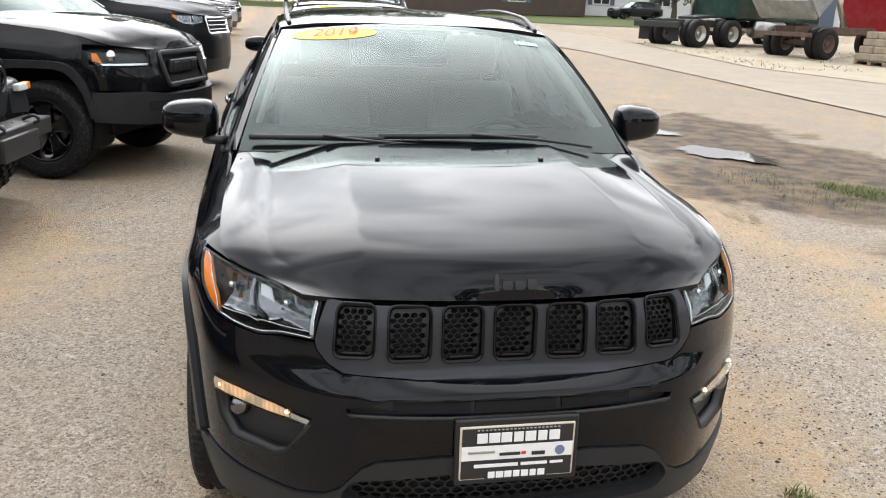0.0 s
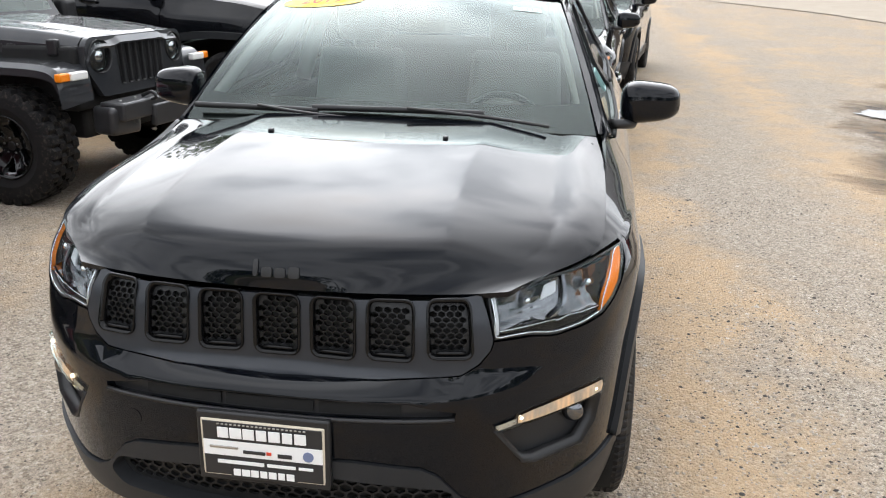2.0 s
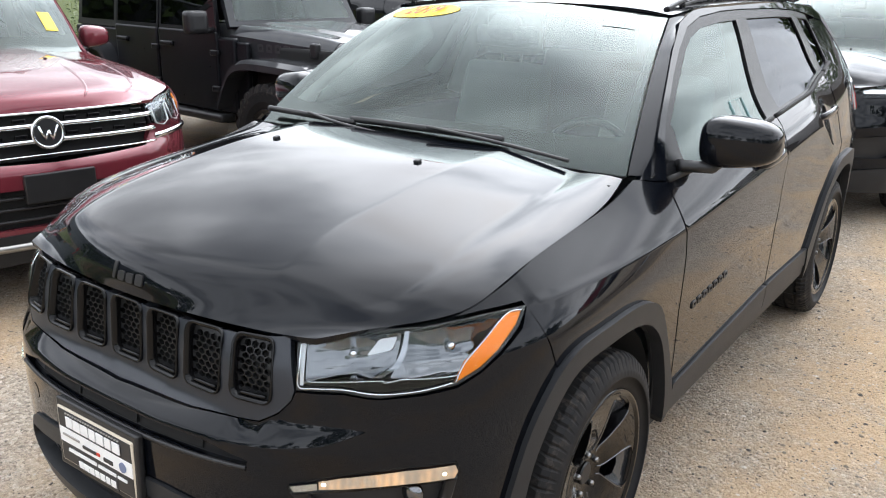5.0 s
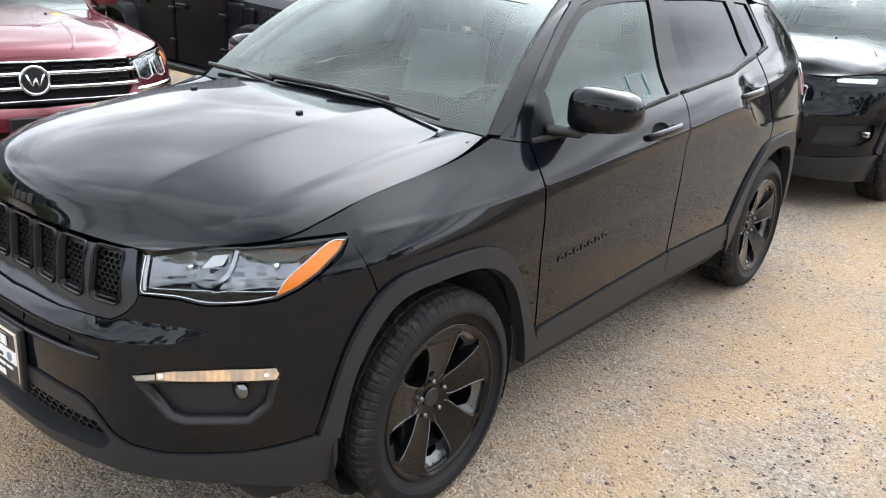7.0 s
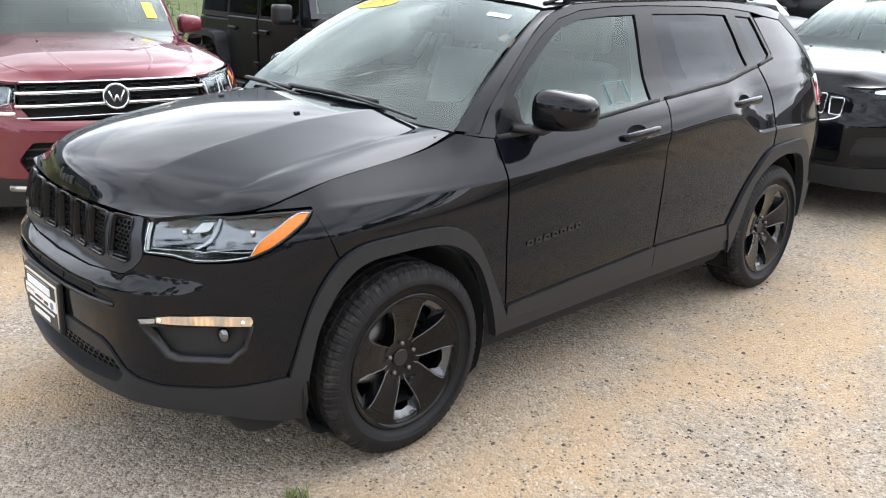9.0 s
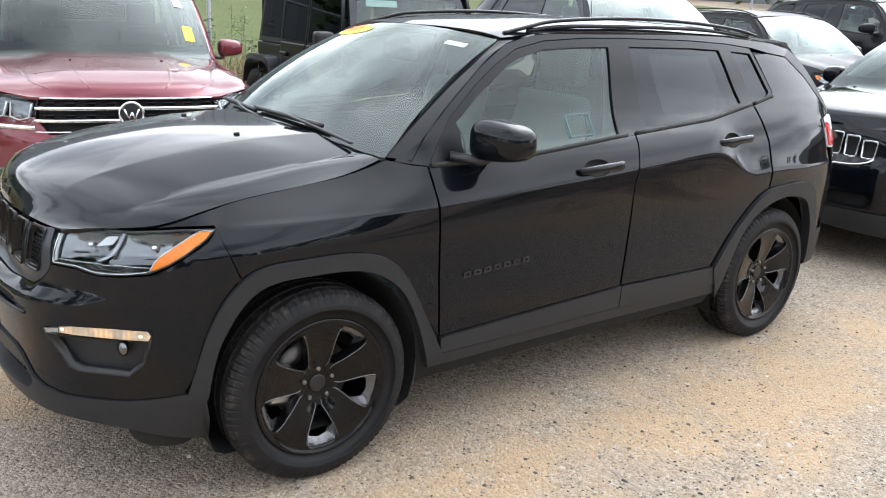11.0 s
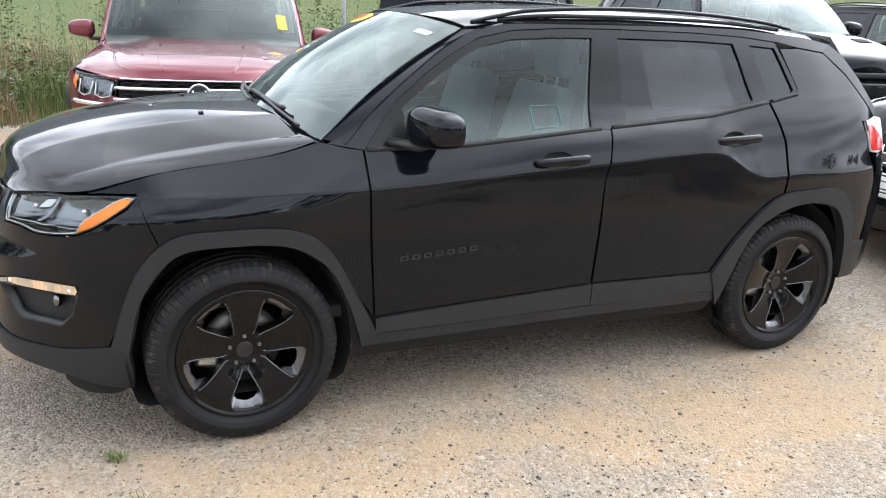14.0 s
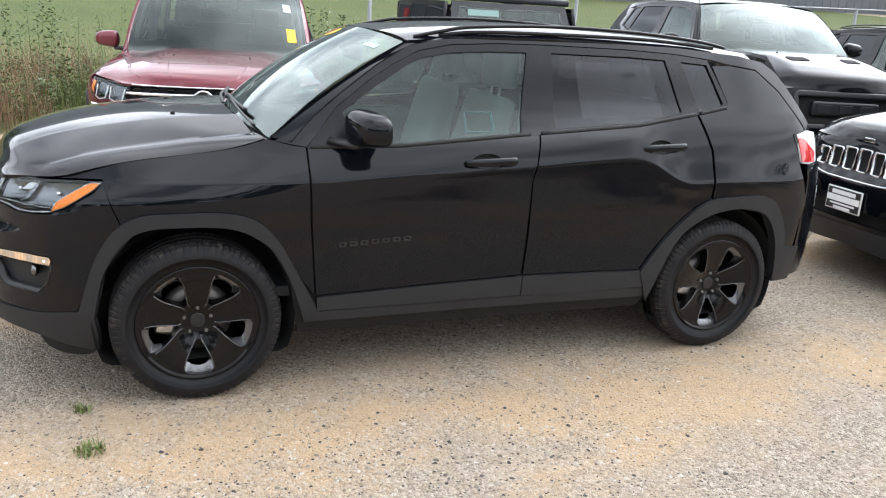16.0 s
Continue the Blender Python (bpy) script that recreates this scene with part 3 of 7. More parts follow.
    turn = lambda shape, q: np.array([(x * math.cos(q) - y * math.sin(q), x * math.sin(q) + y * math.cos(q)) for x, y in shape])
    opening = rounded([(.082, -.009), (.118, -.027), (rim * .70, -.052), (rim * .86, -.060), (rim * .925, -.046), (rim * .945, 0), (rim * .925, .046), (rim * .86, .060), (rim * .70, .052), (.118, .027), (.082, .009)], .010, 3)
    holes = [turn(opening, start + 2 * math.pi * i / 5) for i in range(5)]
    part("rim_face", panel(outer, face, 0.022 * step, holes, thick=0.045), RIM_BLACK, hub)
    for i in range(5):
        a = start + 2 * math.pi * i / 5
        # the sloping step at the rim end of each opening
        shape = rounded([(rim * .66, -.054), (rim * .78, -.064), (rim * .905, -.058), (rim * .94, 0), (rim * .905, .058), (rim * .78, .064), (rim * .66, .054), (rim * .80, .034), (rim * .83, 0), (rim * .80, -.034)], .006, 3)
        part("spoke_facet", panel(turn(shape, a), lambda u, v: face(u, v) + np.stack([-.010 - 0.85 * np.maximum(rim * .92 - np.hypot(u, v), 0), 0 * u, 0 * v], 1), 0.03, thick=0.004), RIM_FACET, hub)
        # a thin bar along the opening's flanks, its bright edge line put into the colour
        for sg in (-1, 1):
            edge = turn(np.array([(.066, sg * .012), (.084, sg * .013), (.118, sg * .030), (rim * .70, sg * .055), (rim * .84, sg * .063)]), a)
            p = face(edge[:, 0], edge[:, 1]) + np.array([.0005, 0, 0])
            part("spoke_edge", tube(spline(p, 4), .0022, 5), RIM_FACET, hub)
        b = a + math.pi / 5
        part("wheel_nut", disc(.0085, .016, pose(.058, .057 * math.cos(b), .057 * math.sin(b), 0, 90, 0), 6, .002), NUT_STEEL, hub, "dull steel nut")
    part("hub_cap", disc(.032, .008, pose(.053, 0, 0, 0, 90, 0), 24, .003), TRIM_BLACK, hub)
    V, F = lathe([(-.02, .05), (.0, .06), (.0, .150), (-.022, .150), (-.022, .06)], 40)
    part("brake_disc", mesh_of("disc", V, F), DISC_IRON, hub)
    part("brake_caliper", box((.06, .085, .13), (.005, -.125, .0), .015, m=pose(0, 0, 0, -10)), STEEL, hub)
    return hub


def seat(parent, x, y, mat, z=0.62):
    s = new("seat")
    s.parent, s.matrix_basis = parent, Matrix.Translation((x, y, z))
    part("cushion", box((.50, .50, .16), (0, -.10, .05), .06, 3), mat, s)
    part("backrest", box((.50, .14, .62), (0, .22, .36), .055, 3, m=pose(0, 0, 0, -14), taper=(.82, .8)), mat, s)
    part("headrest", box((.26, .10, .19), (0, .33, .79), .045, 3), mat, s)
    for dx in (-.05, .05):
        part("headrest_post", tube([(dx, .30, .62), (dx, .325, .74)], .006), STEEL, s)
    return s


def shell(body, car, coat, step=0.03, wheels=((0, .352), (2.636, .352)), track=0.775, glass_side=None, glass_rear=None, cladding=None,
          arches=True, rails=True, handles=True, cabin=True, r=0.352, rim=0.247, front_only=False, screen_glass=None):
    """The parts that most cars have: hood, wings, doors, roof, pillars, glass, wheels, cabin."""
    f, W = body.skin, body.warp
    glass_side, glass_rear, cladding = glass_side or SIDE_GLASS, glass_rear or PRIVACY_GLASS, cladding or CLADDING
    sd = body.side

    def both(name, outline, mat, label="", **kw):
        return [part(name, panel(outline, f, step, mirror=m, **kw), mat, car, label) for m in (False, True)]

    crease = None
    if step < .05:
        ys = np.arange(-.30, 3.2, .014)
        rows = [(body.sy(y), float(crease_height(y)) + dz) for dz in (-.045, -.024, -.012, 0, .007, .014, .028, .05) for y in ys]
        crease = np.array(rows)
    # near-black inner shell a finger's width behind the outer sheets, as shade in their gaps, with the wheel openings
    # left out
    inner = [(-.42, .30)] + [(y, z) for y, z in FRONT_ARCH_IN[1:-1]] + [(.43, .24), (2.20, .24)] + [(y, z) for y, z in REAR_ARCH_IN[1:-1]] + [(3.05, .30), (3.12, .9), (3.05, 1.16), (2.62, 1.22), (1.6, 1.12), (.48, 1.06), (.15, 1.0), (-.40, .92)]
    both("inner_panel", sd(inner), DARK_VOID, lift=-.022, thick=0)
    # hood
    folds = None
    if step < .05:
        vv = np.arange(.12, .995, .012)
        wide_at = body.edge(vv)[:, 0]
        folds = np.array([(m * x / w, v) for m in (-1, 1) for x in (.367, .377, .383, .388, .394, .404) for v, w in zip(vv, wide_at)])
    part("hood", panel([(-1, 0), (1, 0), (1, 1), (-1, 1)], lambda a, v: body.hood(a, v), 0.024 if step < .05 else .1, gap=0.004, thick=0.014, extra=folds), coat, car)
    for sgn in (-1, 1):
        p = body.hood(np.array([sgn * .365]), np.array([.86]))[0]
        part("washer_nozzle", box((.016, .020, .010), p + np.array([0, 0, .003]), .004, m=pose(0, 0, 0, 8)), TRIM_BLACK, car)
    # front wings
    wing = list(SEAM) + [(.335, 1.108), (.40, 1.093), (.458, 1.086), (.468, .776), (.492, .440)] + [(y, z) for y, z in FRONT_ARCH_OUT[::-1][1:-1] if y > -.26] + [(-.285, .788)]
    both("front_wing", sd(wing), coat, gap=.0025, extra=crease)
    # doors, with the hollows behind their handles
    grips = ((1.285, 1.030), (2.215, 1.090)) if handles else ()
    cups = [np.array([(body.sy(y - .015) + .075 * math.cos(a), z + .034 * math.sin(a)) for a in np.linspace(0, 2 * math.pi, 28, endpoint=False)]) for y, z in grips]
    door_f = [(.462, 1.083), (.472, .776), (.497, .440), (.97, .462), (1.488, .482), (1.496, .700), (1.497, .947), (1.548, 1.145), (1.46, 1.141), (.86, 1.093)]
    both("front_door", sd(door_f), coat, gap=.0025, extra=crease, holes=cups[:1])
    door_r = [(1.497, .947), (1.503, .700), (1.495, .482), (2.160, .472), (2.278, .645), (2.40, .765), (2.520, .812), (2.524, .921), (2.512, 1.07), (2.447, 1.243), (2.38, 1.238), (2.10, 1.190), (1.64, 1.156), (1.552, 1.145)]
    both("rear_door", sd(door_r), coat, gap=.0025, extra=crease, holes=cups[1:])
    # lower door cladding and sill
    both("door_cladding", sd([(.503, .372), (.97, .374), (1.49, .380), (1.49, .476), (.97, .456), (.500, .434)]), cladding, lift=.010, thick=.02)
    both("door_cladding", sd([(1.495, .380), (1.74, .374), (2.20, .378), (2.165, .466), (1.495, .476)]), cladding, lift=.010, thick=.02)
    both("sill", sd([(.45, .318), (1.3, .326), (2.20, .322), (2.20, .372), (1.49, .374), (.51, .366)]), cladding, lift=.004, thick=.03)
    if arches:
        both("arch_cladding", sd(list(spline(FRONT_ARCH_OUT, 6)) + list(spline(FRONT_ARCH_IN, 6))[::-1]), cladding, lift=.016, thick=.05)
        both("arch_cladding", sd(list(spline(REAR_ARCH_OUT, 6)) + list(spline(REAR_ARCH_IN, 6))[::-1]), cladding, lift=.016, thick=.05)
    # rear quarter
    quarter = [(2.456, 1.248), (2.522, 1.07), (2.533, .921), (2.530, .815), (2.681, .838), (2.904, .826), (3.027, .699), (3.082, .538), (3.17, .53), (3.20, .80), (3.12, 1.0), (3.10, 1.13), (3.19, 1.16), (3.12, 1.25), (3.03, 1.36), (2.90, 1.462), (2.72, 1.482), (2.60, 1.478), (2.655, 1.30), (2.63, 1.272), (2.50, 1.252)]
    both("rear_quarter", sd(quarter), coat, gap=.0025, extra=crease)
    both("rear_bumper_corner", sd([(3.082, .538), (3.10, .42), (3.06, .34), (3.20, .34), (3.22, .53)]), cladding, lift=.004, thick=.02)
    both("rear_window_side_panel", sd([(2.90, 1.466), (3.03, 1.366), (3.12, 1.256), (3.195, 1.166), (3.245, 1.20), (3.15, 1.33), (3.05, 1.45), (2.97, 1.50)]), TRIM_BLACK, lift=.002, thick=.02)
    tail = sd([(3.085, 1.145), (3.13, 1.0), (3.20, .99), (3.28, 1.0), (3.30, 1.15), (3.2, 1.165)])
    both("tail_lamp", tail, LAMP_GUIDE, "red and white tail lamp", lift=.006)
    both("tail_lamp_core", sd(rounded([(3.100, 1.128), (3.130, 1.004), (3.25, .998), (3.262, 1.050), (3.20, 1.088), (3.15, 1.125)], .012, 3)), RED_LENS, lift=.010, thick=.006)
    both("tail_lamp_edge", sd([(3.082, 1.150), (3.098, 1.10), (3.106, 1.10), (3.092, 1.150)]), TRIM_BLACK, lift=.009, thick=.005)
    # side glass, frames and pillars
    glass_f = [(.480, 1.098), (.616, 1.222), (.75, 1.318), (.853, 1.381), (.93, 1.428), (1.01, 1.463), (1.15, 1.492), (1.35, 1.503), (1.545, 1.506), (1.462, 1.150), (1.1, 1.117), (.86, 1.101)]
    glass_r = [(1.672, 1.508), (2.10, 1.506), (2.318, 1.498), (2.365, 1.252), (2.10, 1.204), (1.640, 1.168)]
    glass_q = [(2.408, 1.494), (2.570, 1.483), (2.630, 1.296), (2.60, 1.276), (2.466, 1.256)]
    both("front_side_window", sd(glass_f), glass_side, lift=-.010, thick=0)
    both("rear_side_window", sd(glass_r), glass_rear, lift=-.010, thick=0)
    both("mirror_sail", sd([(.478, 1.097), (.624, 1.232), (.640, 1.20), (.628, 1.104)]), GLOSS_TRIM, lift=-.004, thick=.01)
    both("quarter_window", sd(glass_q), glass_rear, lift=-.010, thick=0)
    # window frame: one sheet with the three openings cut out
    frame_o = [(.462, 1.083), (.60, 1.245), (.75, 1.355), (.87, 1.428), (1.0, 1.490), (1.16, 1.522), (1.40, 1.536), (1.65, 1.539), (2.1, 1.535), (2.38, 1.524), (2.58, 1.505), (2.66, 1.300), (2.63, 1.272), (2.50, 1.248), (2.10, 1.187), (1.64, 1.152), (1.46, 1.139), (.86, 1.091)]
    both("window_frame", sd(frame_o), GLOSS_TRIM, holes=[shrink(sd(g), .002) for g in (glass_f, glass_r, glass_q)], lift=-.002, thick=.016)
    for y0, y1 in ((.475, 1.50), (1.56, 2.44), (2.47, 2.64)):
        yy = np.linspace(y0, y1, 16)
        zz = np.interp(yy, (.462, .86, 1.46, 1.64, 2.10, 2.50, 2.63), (1.086, 1.094, 1.142, 1.155, 1.191, 1.252, 1.275))
        pts = f(np.array([body.sy(y) for y in yy]), zz)
        for m in (1, -1):
            part("belt_moulding", tube(pts * np.array([m, 1, 1]), .0085, 8, 1.25), RUBBER, car)
    # roof side beam above the doors
    beam = [(.462, 1.086), (.60, 1.248), (.75, 1.358), (.87, 1.431), (1.0, 1.493), (1.16, 1.525), (1.40, 1.539), (1.65, 1.542), (2.1, 1.538), (2.38, 1.527), (2.60, 1.507), (2.72, 1.486), (2.90, 1.466),
            (2.98, 1.50), (2.80, 1.530), (2.40, 1.556), (1.65, 1.568), (1.35, 1.562), (1.10, 1.543), (.95, 1.508), (.80, 1.425), (.62, 1.300), (.45, 1.165), (.33, 1.108), (.40, 1.095)]
    both("roof_beam", sd(beam), coat, lift=.001, thick=.02)
    # windscreen between the foot and the header
    low = [(x, .235 + .15 * x * x, 1.135 - .04 * x * x) for x in np.linspace(-.74, .74, 9)]
    top = [(x, .885 + .20 * x * x, 1.562 - .11 * x * x) for x in np.linspace(-.575, .575, 9)]
    screen = ruled(low, top, .035, W)
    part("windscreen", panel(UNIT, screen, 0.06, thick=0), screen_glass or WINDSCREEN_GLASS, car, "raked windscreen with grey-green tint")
    for g in ([(0, 0), (1, 0), (1, .19), (.9, .155), (.5, .135), (.1, .155), (0, .19)], [(0, .965), (1, .965), (1, 1), (0, 1)], [(0, .075), (.022, .075), (.022, .965), (0, .965)], [(.978, .075), (1, .075), (1, .965), (.978, .965)]):
        part("windscreen_edge", panel(g, screen, 0.06, lift=-.003, thick=0), TRIM_BLACK, car)
    for k in (0, 1):
        edge, tip = [], []
        for v in np.linspace(0, 1, 8):
            q = np.array([low[0], top[0]])[0] * (1 - v) + np.array([low[0], top[0]])[1] * v
            q = q + np.array([0, -.55, .83]) * .035 * 4 * v * (1 - v) * .5
            y = .40 + (1.12 - .40) * v
            s = body.sy(y)
            z = np.interp(y, (.40, .45, .62, .80, .95, 1.10, 1.2), (1.100, 1.160, 1.295, 1.420, 1.503, 1.538, 1.55))
            e = body.raw(s, z)[0]
            edge.append(q), tip.append(np.array([-e[0], e[1], e[2]]) + np.array([.004, 0, .002]))
        fp = ruled(edge, tip, 0, W)
        part("windscreen_pillar", panel([(0, 0), (1, 0), (1, 1), (0, 1)], lambda u, v: fp(u, 1 - v), 0.12, thick=.01, mirror=bool(k)), coat, car)
    part("cowl", panel(UNIT, ruled([(x, .215 + .03 * x * x, 1.118 - .03 * x * x) for x in np.linspace(-.73, .73, 7)], [(x, .30 + .12 * x * x, 1.13 - .04 * x * x) for x in np.linspace(-.73, .73, 7)], 0, W), .1, thick=.01), TRIM_BLACK, car)
    # roof
    def roof(a, v):
        a, v = np.atleast_1d(np.asarray(a, float)), np.atleast_1d(np.asarray(v, float))
        y = .885 + 2.10 * v + .20 * (.575 * a) ** 2 * (1 - v)
        xe = np.interp(y, (.88, 1.1, 1.4, 2.4, 3.05), (.575, .598, .600, .598, .565))
        zc = Smooth((.88, 1.1, 1.4, 1.8, 2.4, 3.0), (1.562, 1.592, 1.614, 1.624, 1.612, 1.558))(y)
        ze = Smooth((.88, 1.1, 1.4, 1.8, 2.4, 3.0), (1.522, 1.548, 1.562, 1.566, 1.555, 1.500))(y)
        w = np.abs(a)
        return W(np.stack([a * xe, y, zc - (zc - ze) * (.4 * w ** 2 + .6 * w ** 5)], 1))
    part("roof", panel([(-1, 0), (1, 0), (1, 1), (-1, 1)], roof, .08, gap=.003, thick=.015), coat, car)
    if not front_only:
        # hatch, spoiler and rear bumper
        rear = ruled([(x, 2.985 + .02 * (1 - x * x), 1.545 - .08 * x * x) for x in np.linspace(-.55, .55, 7)], [(x * 1.4, 3.27 + .05 * (1 - x * x), 1.02) for x in np.linspace(-.55, .55, 7)], 0, W)
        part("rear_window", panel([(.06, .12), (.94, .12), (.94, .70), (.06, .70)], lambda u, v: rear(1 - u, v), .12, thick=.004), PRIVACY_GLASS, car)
        part("tailgate", panel(UNIT, lambda u, v: rear(1 - u, v), .12, holes=[shrink(np.array([(.06, .12), (.94, .12), (.94, .70), (.06, .70)]), .01)], thick=.03), coat, car)
        part("spoiler", panel(UNIT, ruled([(x, 2.95, 1.555 - .08 * x * x) for x in np.linspace(-.56, .56, 7)], [(x, 3.09 - .08 * x * x, 1.53 - .10 * x * x) for x in np.linspace(-.56, .56, 7)], 0, W), .15, thick=.03), coat, car)
        s0, s1 = body.sy(3.19), body.fine[-1]
        part("rear_bumper", panel([(s0, .36), (s1, .36), (s1, .78), (s0, .78)], f, .08, two=True), coat, car)
        part("tailgate_lower", panel([(s0, .78), (s1, .78), (s1, 1.04), (s0, 1.04)], f, .08, two=True), coat, car)
    if rails:
        for sgn in (-1, 1):
            pts = spline([(sgn * .545, 1.00, 1.548), (sgn * .553, 1.12, 1.576), (sgn * .556, 1.30, 1.606), (sgn * .556, 1.75, 1.626), (sgn * .556, 2.20, 1.618), (sgn * .553, 2.55, 1.594), (sgn * .548, 2.74, 1.566)], 6)
            part("roof_rail", tube(W(pts), .011, 8, .8), GLOSS_TRIM, car)
            foot = spline([(sgn * .552, 1.12, 1.560), (sgn * .556, 1.4, 1.585), (sgn * .556, 2.2, 1.588), (sgn * .552, 2.66, 1.560)], 6)
            part("rail_foot", tube(W(foot), .010, 6), GLOSS_TRIM, car)
    # wheels and wheel wells
    for y, z in wheels:
        for sgn in (1, -1):
            c = W(np.array([[track * sgn, y, 0.352]]))[0]
            wheel(car, (c[0], c[1], r), sgn, r, .225 * r / .352, rim, step=1 if step < .05 else 1.6)
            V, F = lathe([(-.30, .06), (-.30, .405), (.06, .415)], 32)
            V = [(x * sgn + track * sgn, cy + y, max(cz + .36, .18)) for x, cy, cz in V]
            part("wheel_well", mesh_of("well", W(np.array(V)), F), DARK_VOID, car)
    under = box((1.16, 3.4, .16), (0, 1.25, .33), .03)
    for v in under.verts:
        v.co = Vector(W(np.array([v.co]))[0])
    part("underbody", under, DARK_VOID, car)
    if handles:
        for (y, z), cup, k in zip(grips, cups, (True, False)):
            mid = cup.mean(0)

            def hollow(u, v, mid=mid):
                q = np.clip(1 - ((u - mid[0]) / .077) ** 2 - ((v - mid[1]) / .036) ** 2, 0, 1)
                p = f(u, v)
                return p - np.stack([.024 * q ** .7 * np.sign(p[:, 0]), 0 * q, 0 * q], 1)
            for m in (1, -1):
                # near-black instead of the door's paint: the hollow's shade is in the colour
                part("handle_hollow", panel(cup, hollow, .014 if step < .05 else .04, thick=0, mirror=m < 0), DARK_VOID, car)
                c = f(np.array([body.sy(y)]), np.array([z]))[0]
                line = [(-.002, -.128, -.004), (.018, -.112, -.003), (.026, -.06, 0), (.029, 0, .003), (.028, .06, .005), (.022, .108, .006), (.002, .122, .006)]
                g = spline([(c[0] + dx, c[1] + dy, c[2] + dz) for dx, dy, dz in line], 5)
                g[:, 0] *= m
                size = np.interp(np.linspace(0, 1, len(g)), (0, .12, .3, .8, .93, 1), (.35, .75, 1.0, 1.12, .95, .45))
                h = part("door_handle", tube(g, .0115, 12, 1.55, taper=size), coat, car)
                if k:
                    part("key_lock", disc(.0085, .006, pose(m * (c[0] + .034), c[1] + .085, c[2] + .005, 0, 90, 0), 16), CHROME, h, "bright key lock")
    for m in (1, -1):
        mirror_at(car, W, coat, m)
    def bent(*a, **k):
        bm = box(*a, **k)
        for v in bm.verts:
            v.co = Vector(W(np.array([v.co]))[0])
        return bm

    if cabin:
        for x in (-.37, .37):
            p = W(np.array([[x, 1.20, .62]]))[0]
            seat(car, p[0], p[1], SEAT_GREY, p[2])
        part("rear_bench", bent((1.25, .5, .18), (0, 1.98, .66), .06, 3), SEAT_GREY, car)
        part("rear_backrest", bent((1.25, .14, .62), (0, 2.26, .98), .06, 3, m=pose(0, 0, 0, -14)), SEAT_GREY, car)
        part("dashboard", bent((1.36, .50, .24), (0, .50, .97), .09, 4, taper=(.96, .75)), CABIN_DARK, car)
        ring = [(.37 + .185 * math.cos(a), .80 + .06 * math.sin(a), .99 + .175 * math.sin(a)) for a in np.linspace(0, 2 * math.pi, 30)]
        part("steering_wheel", tube(W(np.array(ring)), .015, 8, ends=False), CABIN_DARK, car)
        part("steering_boss", bent((.13, .05, .11), (.37, .79, .985), .03, m=pose(0, 0, 0, -15)), CABIN_DARK, car)
        part("cabin_floor", bent((1.45, 2.4, .05), (0, 1.4, .42), .01), CABIN_DARK, car)
        part("cabin_headlining", panel([(-.97, .02), (.97, .02), (.97, .97), (-.97, .97)], lambda a, v: roof(a, v), .2, lift=-.03, thick=0), PILLAR_GREY, car)
        part("rear_view_mirror", bent((.25, .045, .075), (0, .86, 1.44), .02), CABIN_DARK, car)
        part("sensor_housing", bent((.11, .06, .09), (0, .84, 1.475), .025, m=pose(0, 0, 0, -50)), CABIN_DARK, car)
        for sgn in (-1, 1):
            part("door_trim", bent((.05, 1.9, .42), (sgn * .76, 1.45, .86), .02), CABIN_DARK, car)
            pil = W(spline([(sgn * .70, 1.53, 1.12), (sgn * .64, 1.57, 1.33), (sgn * .575, 1.60, 1.50)], 4))
            part("pillar_lining", tube(pil, .04, 8), PILLAR_GREY, car)
            pil = W(spline([(sgn * .70, .40, 1.13), (sgn * .63, .68, 1.32), (sgn * .555, .98, 1.50)], 4))
            part("pillar_lining", tube(pil, .022, 8), PILLAR_GREY, car)
    return car


def mirror_at(car, W, coat, m, k=1.0):
    """A door mirror: a shell on a foot, with its glass."""
    c = W(np.array([[m * .94, .705, 1.178]]))[0]
    root = W(np.array([[m * .80, .56, 1.115]]))[0]
    bm = bmesh.new()
    bmesh.ops.create_uvsphere(bm, u_segments=28, v_segments=18, radius=1.0)
    for v in bm.verts:
        x, y, z = v.co
        sq = lambda q: math.copysign(abs(q) ** .62, q)
        x, z = sq(x), sq(z)
        y = sq(y) * (.55 if y > 0 else 1.0)
        z *= (1.0 if z > 0 else .92) * (1 - .16 * x * m)
        v.co = Vector((c[0] + x * .112 * k, c[1] + y * .088 * k + .03 * x * m, c[2] + z * .078 * k))
    for fc in bm.faces:
        fc.smooth = True
    mir = part("door_mirror", bm, coat, car)
    part("mirror_foot", tube([root, (root + c) / 2 + np.array([0, .02, -.045]), c + np.array([-m * .06, 0, -.06])], .026, 10, .7), TRIM_BLACK, mir)
    part("mirror_glass", box((.150, .004, .100), c + np.array([0, .044, .0]), .002, m=pose(0, 0, 0, 0, 0, -m * 14)), CHROME, mir)


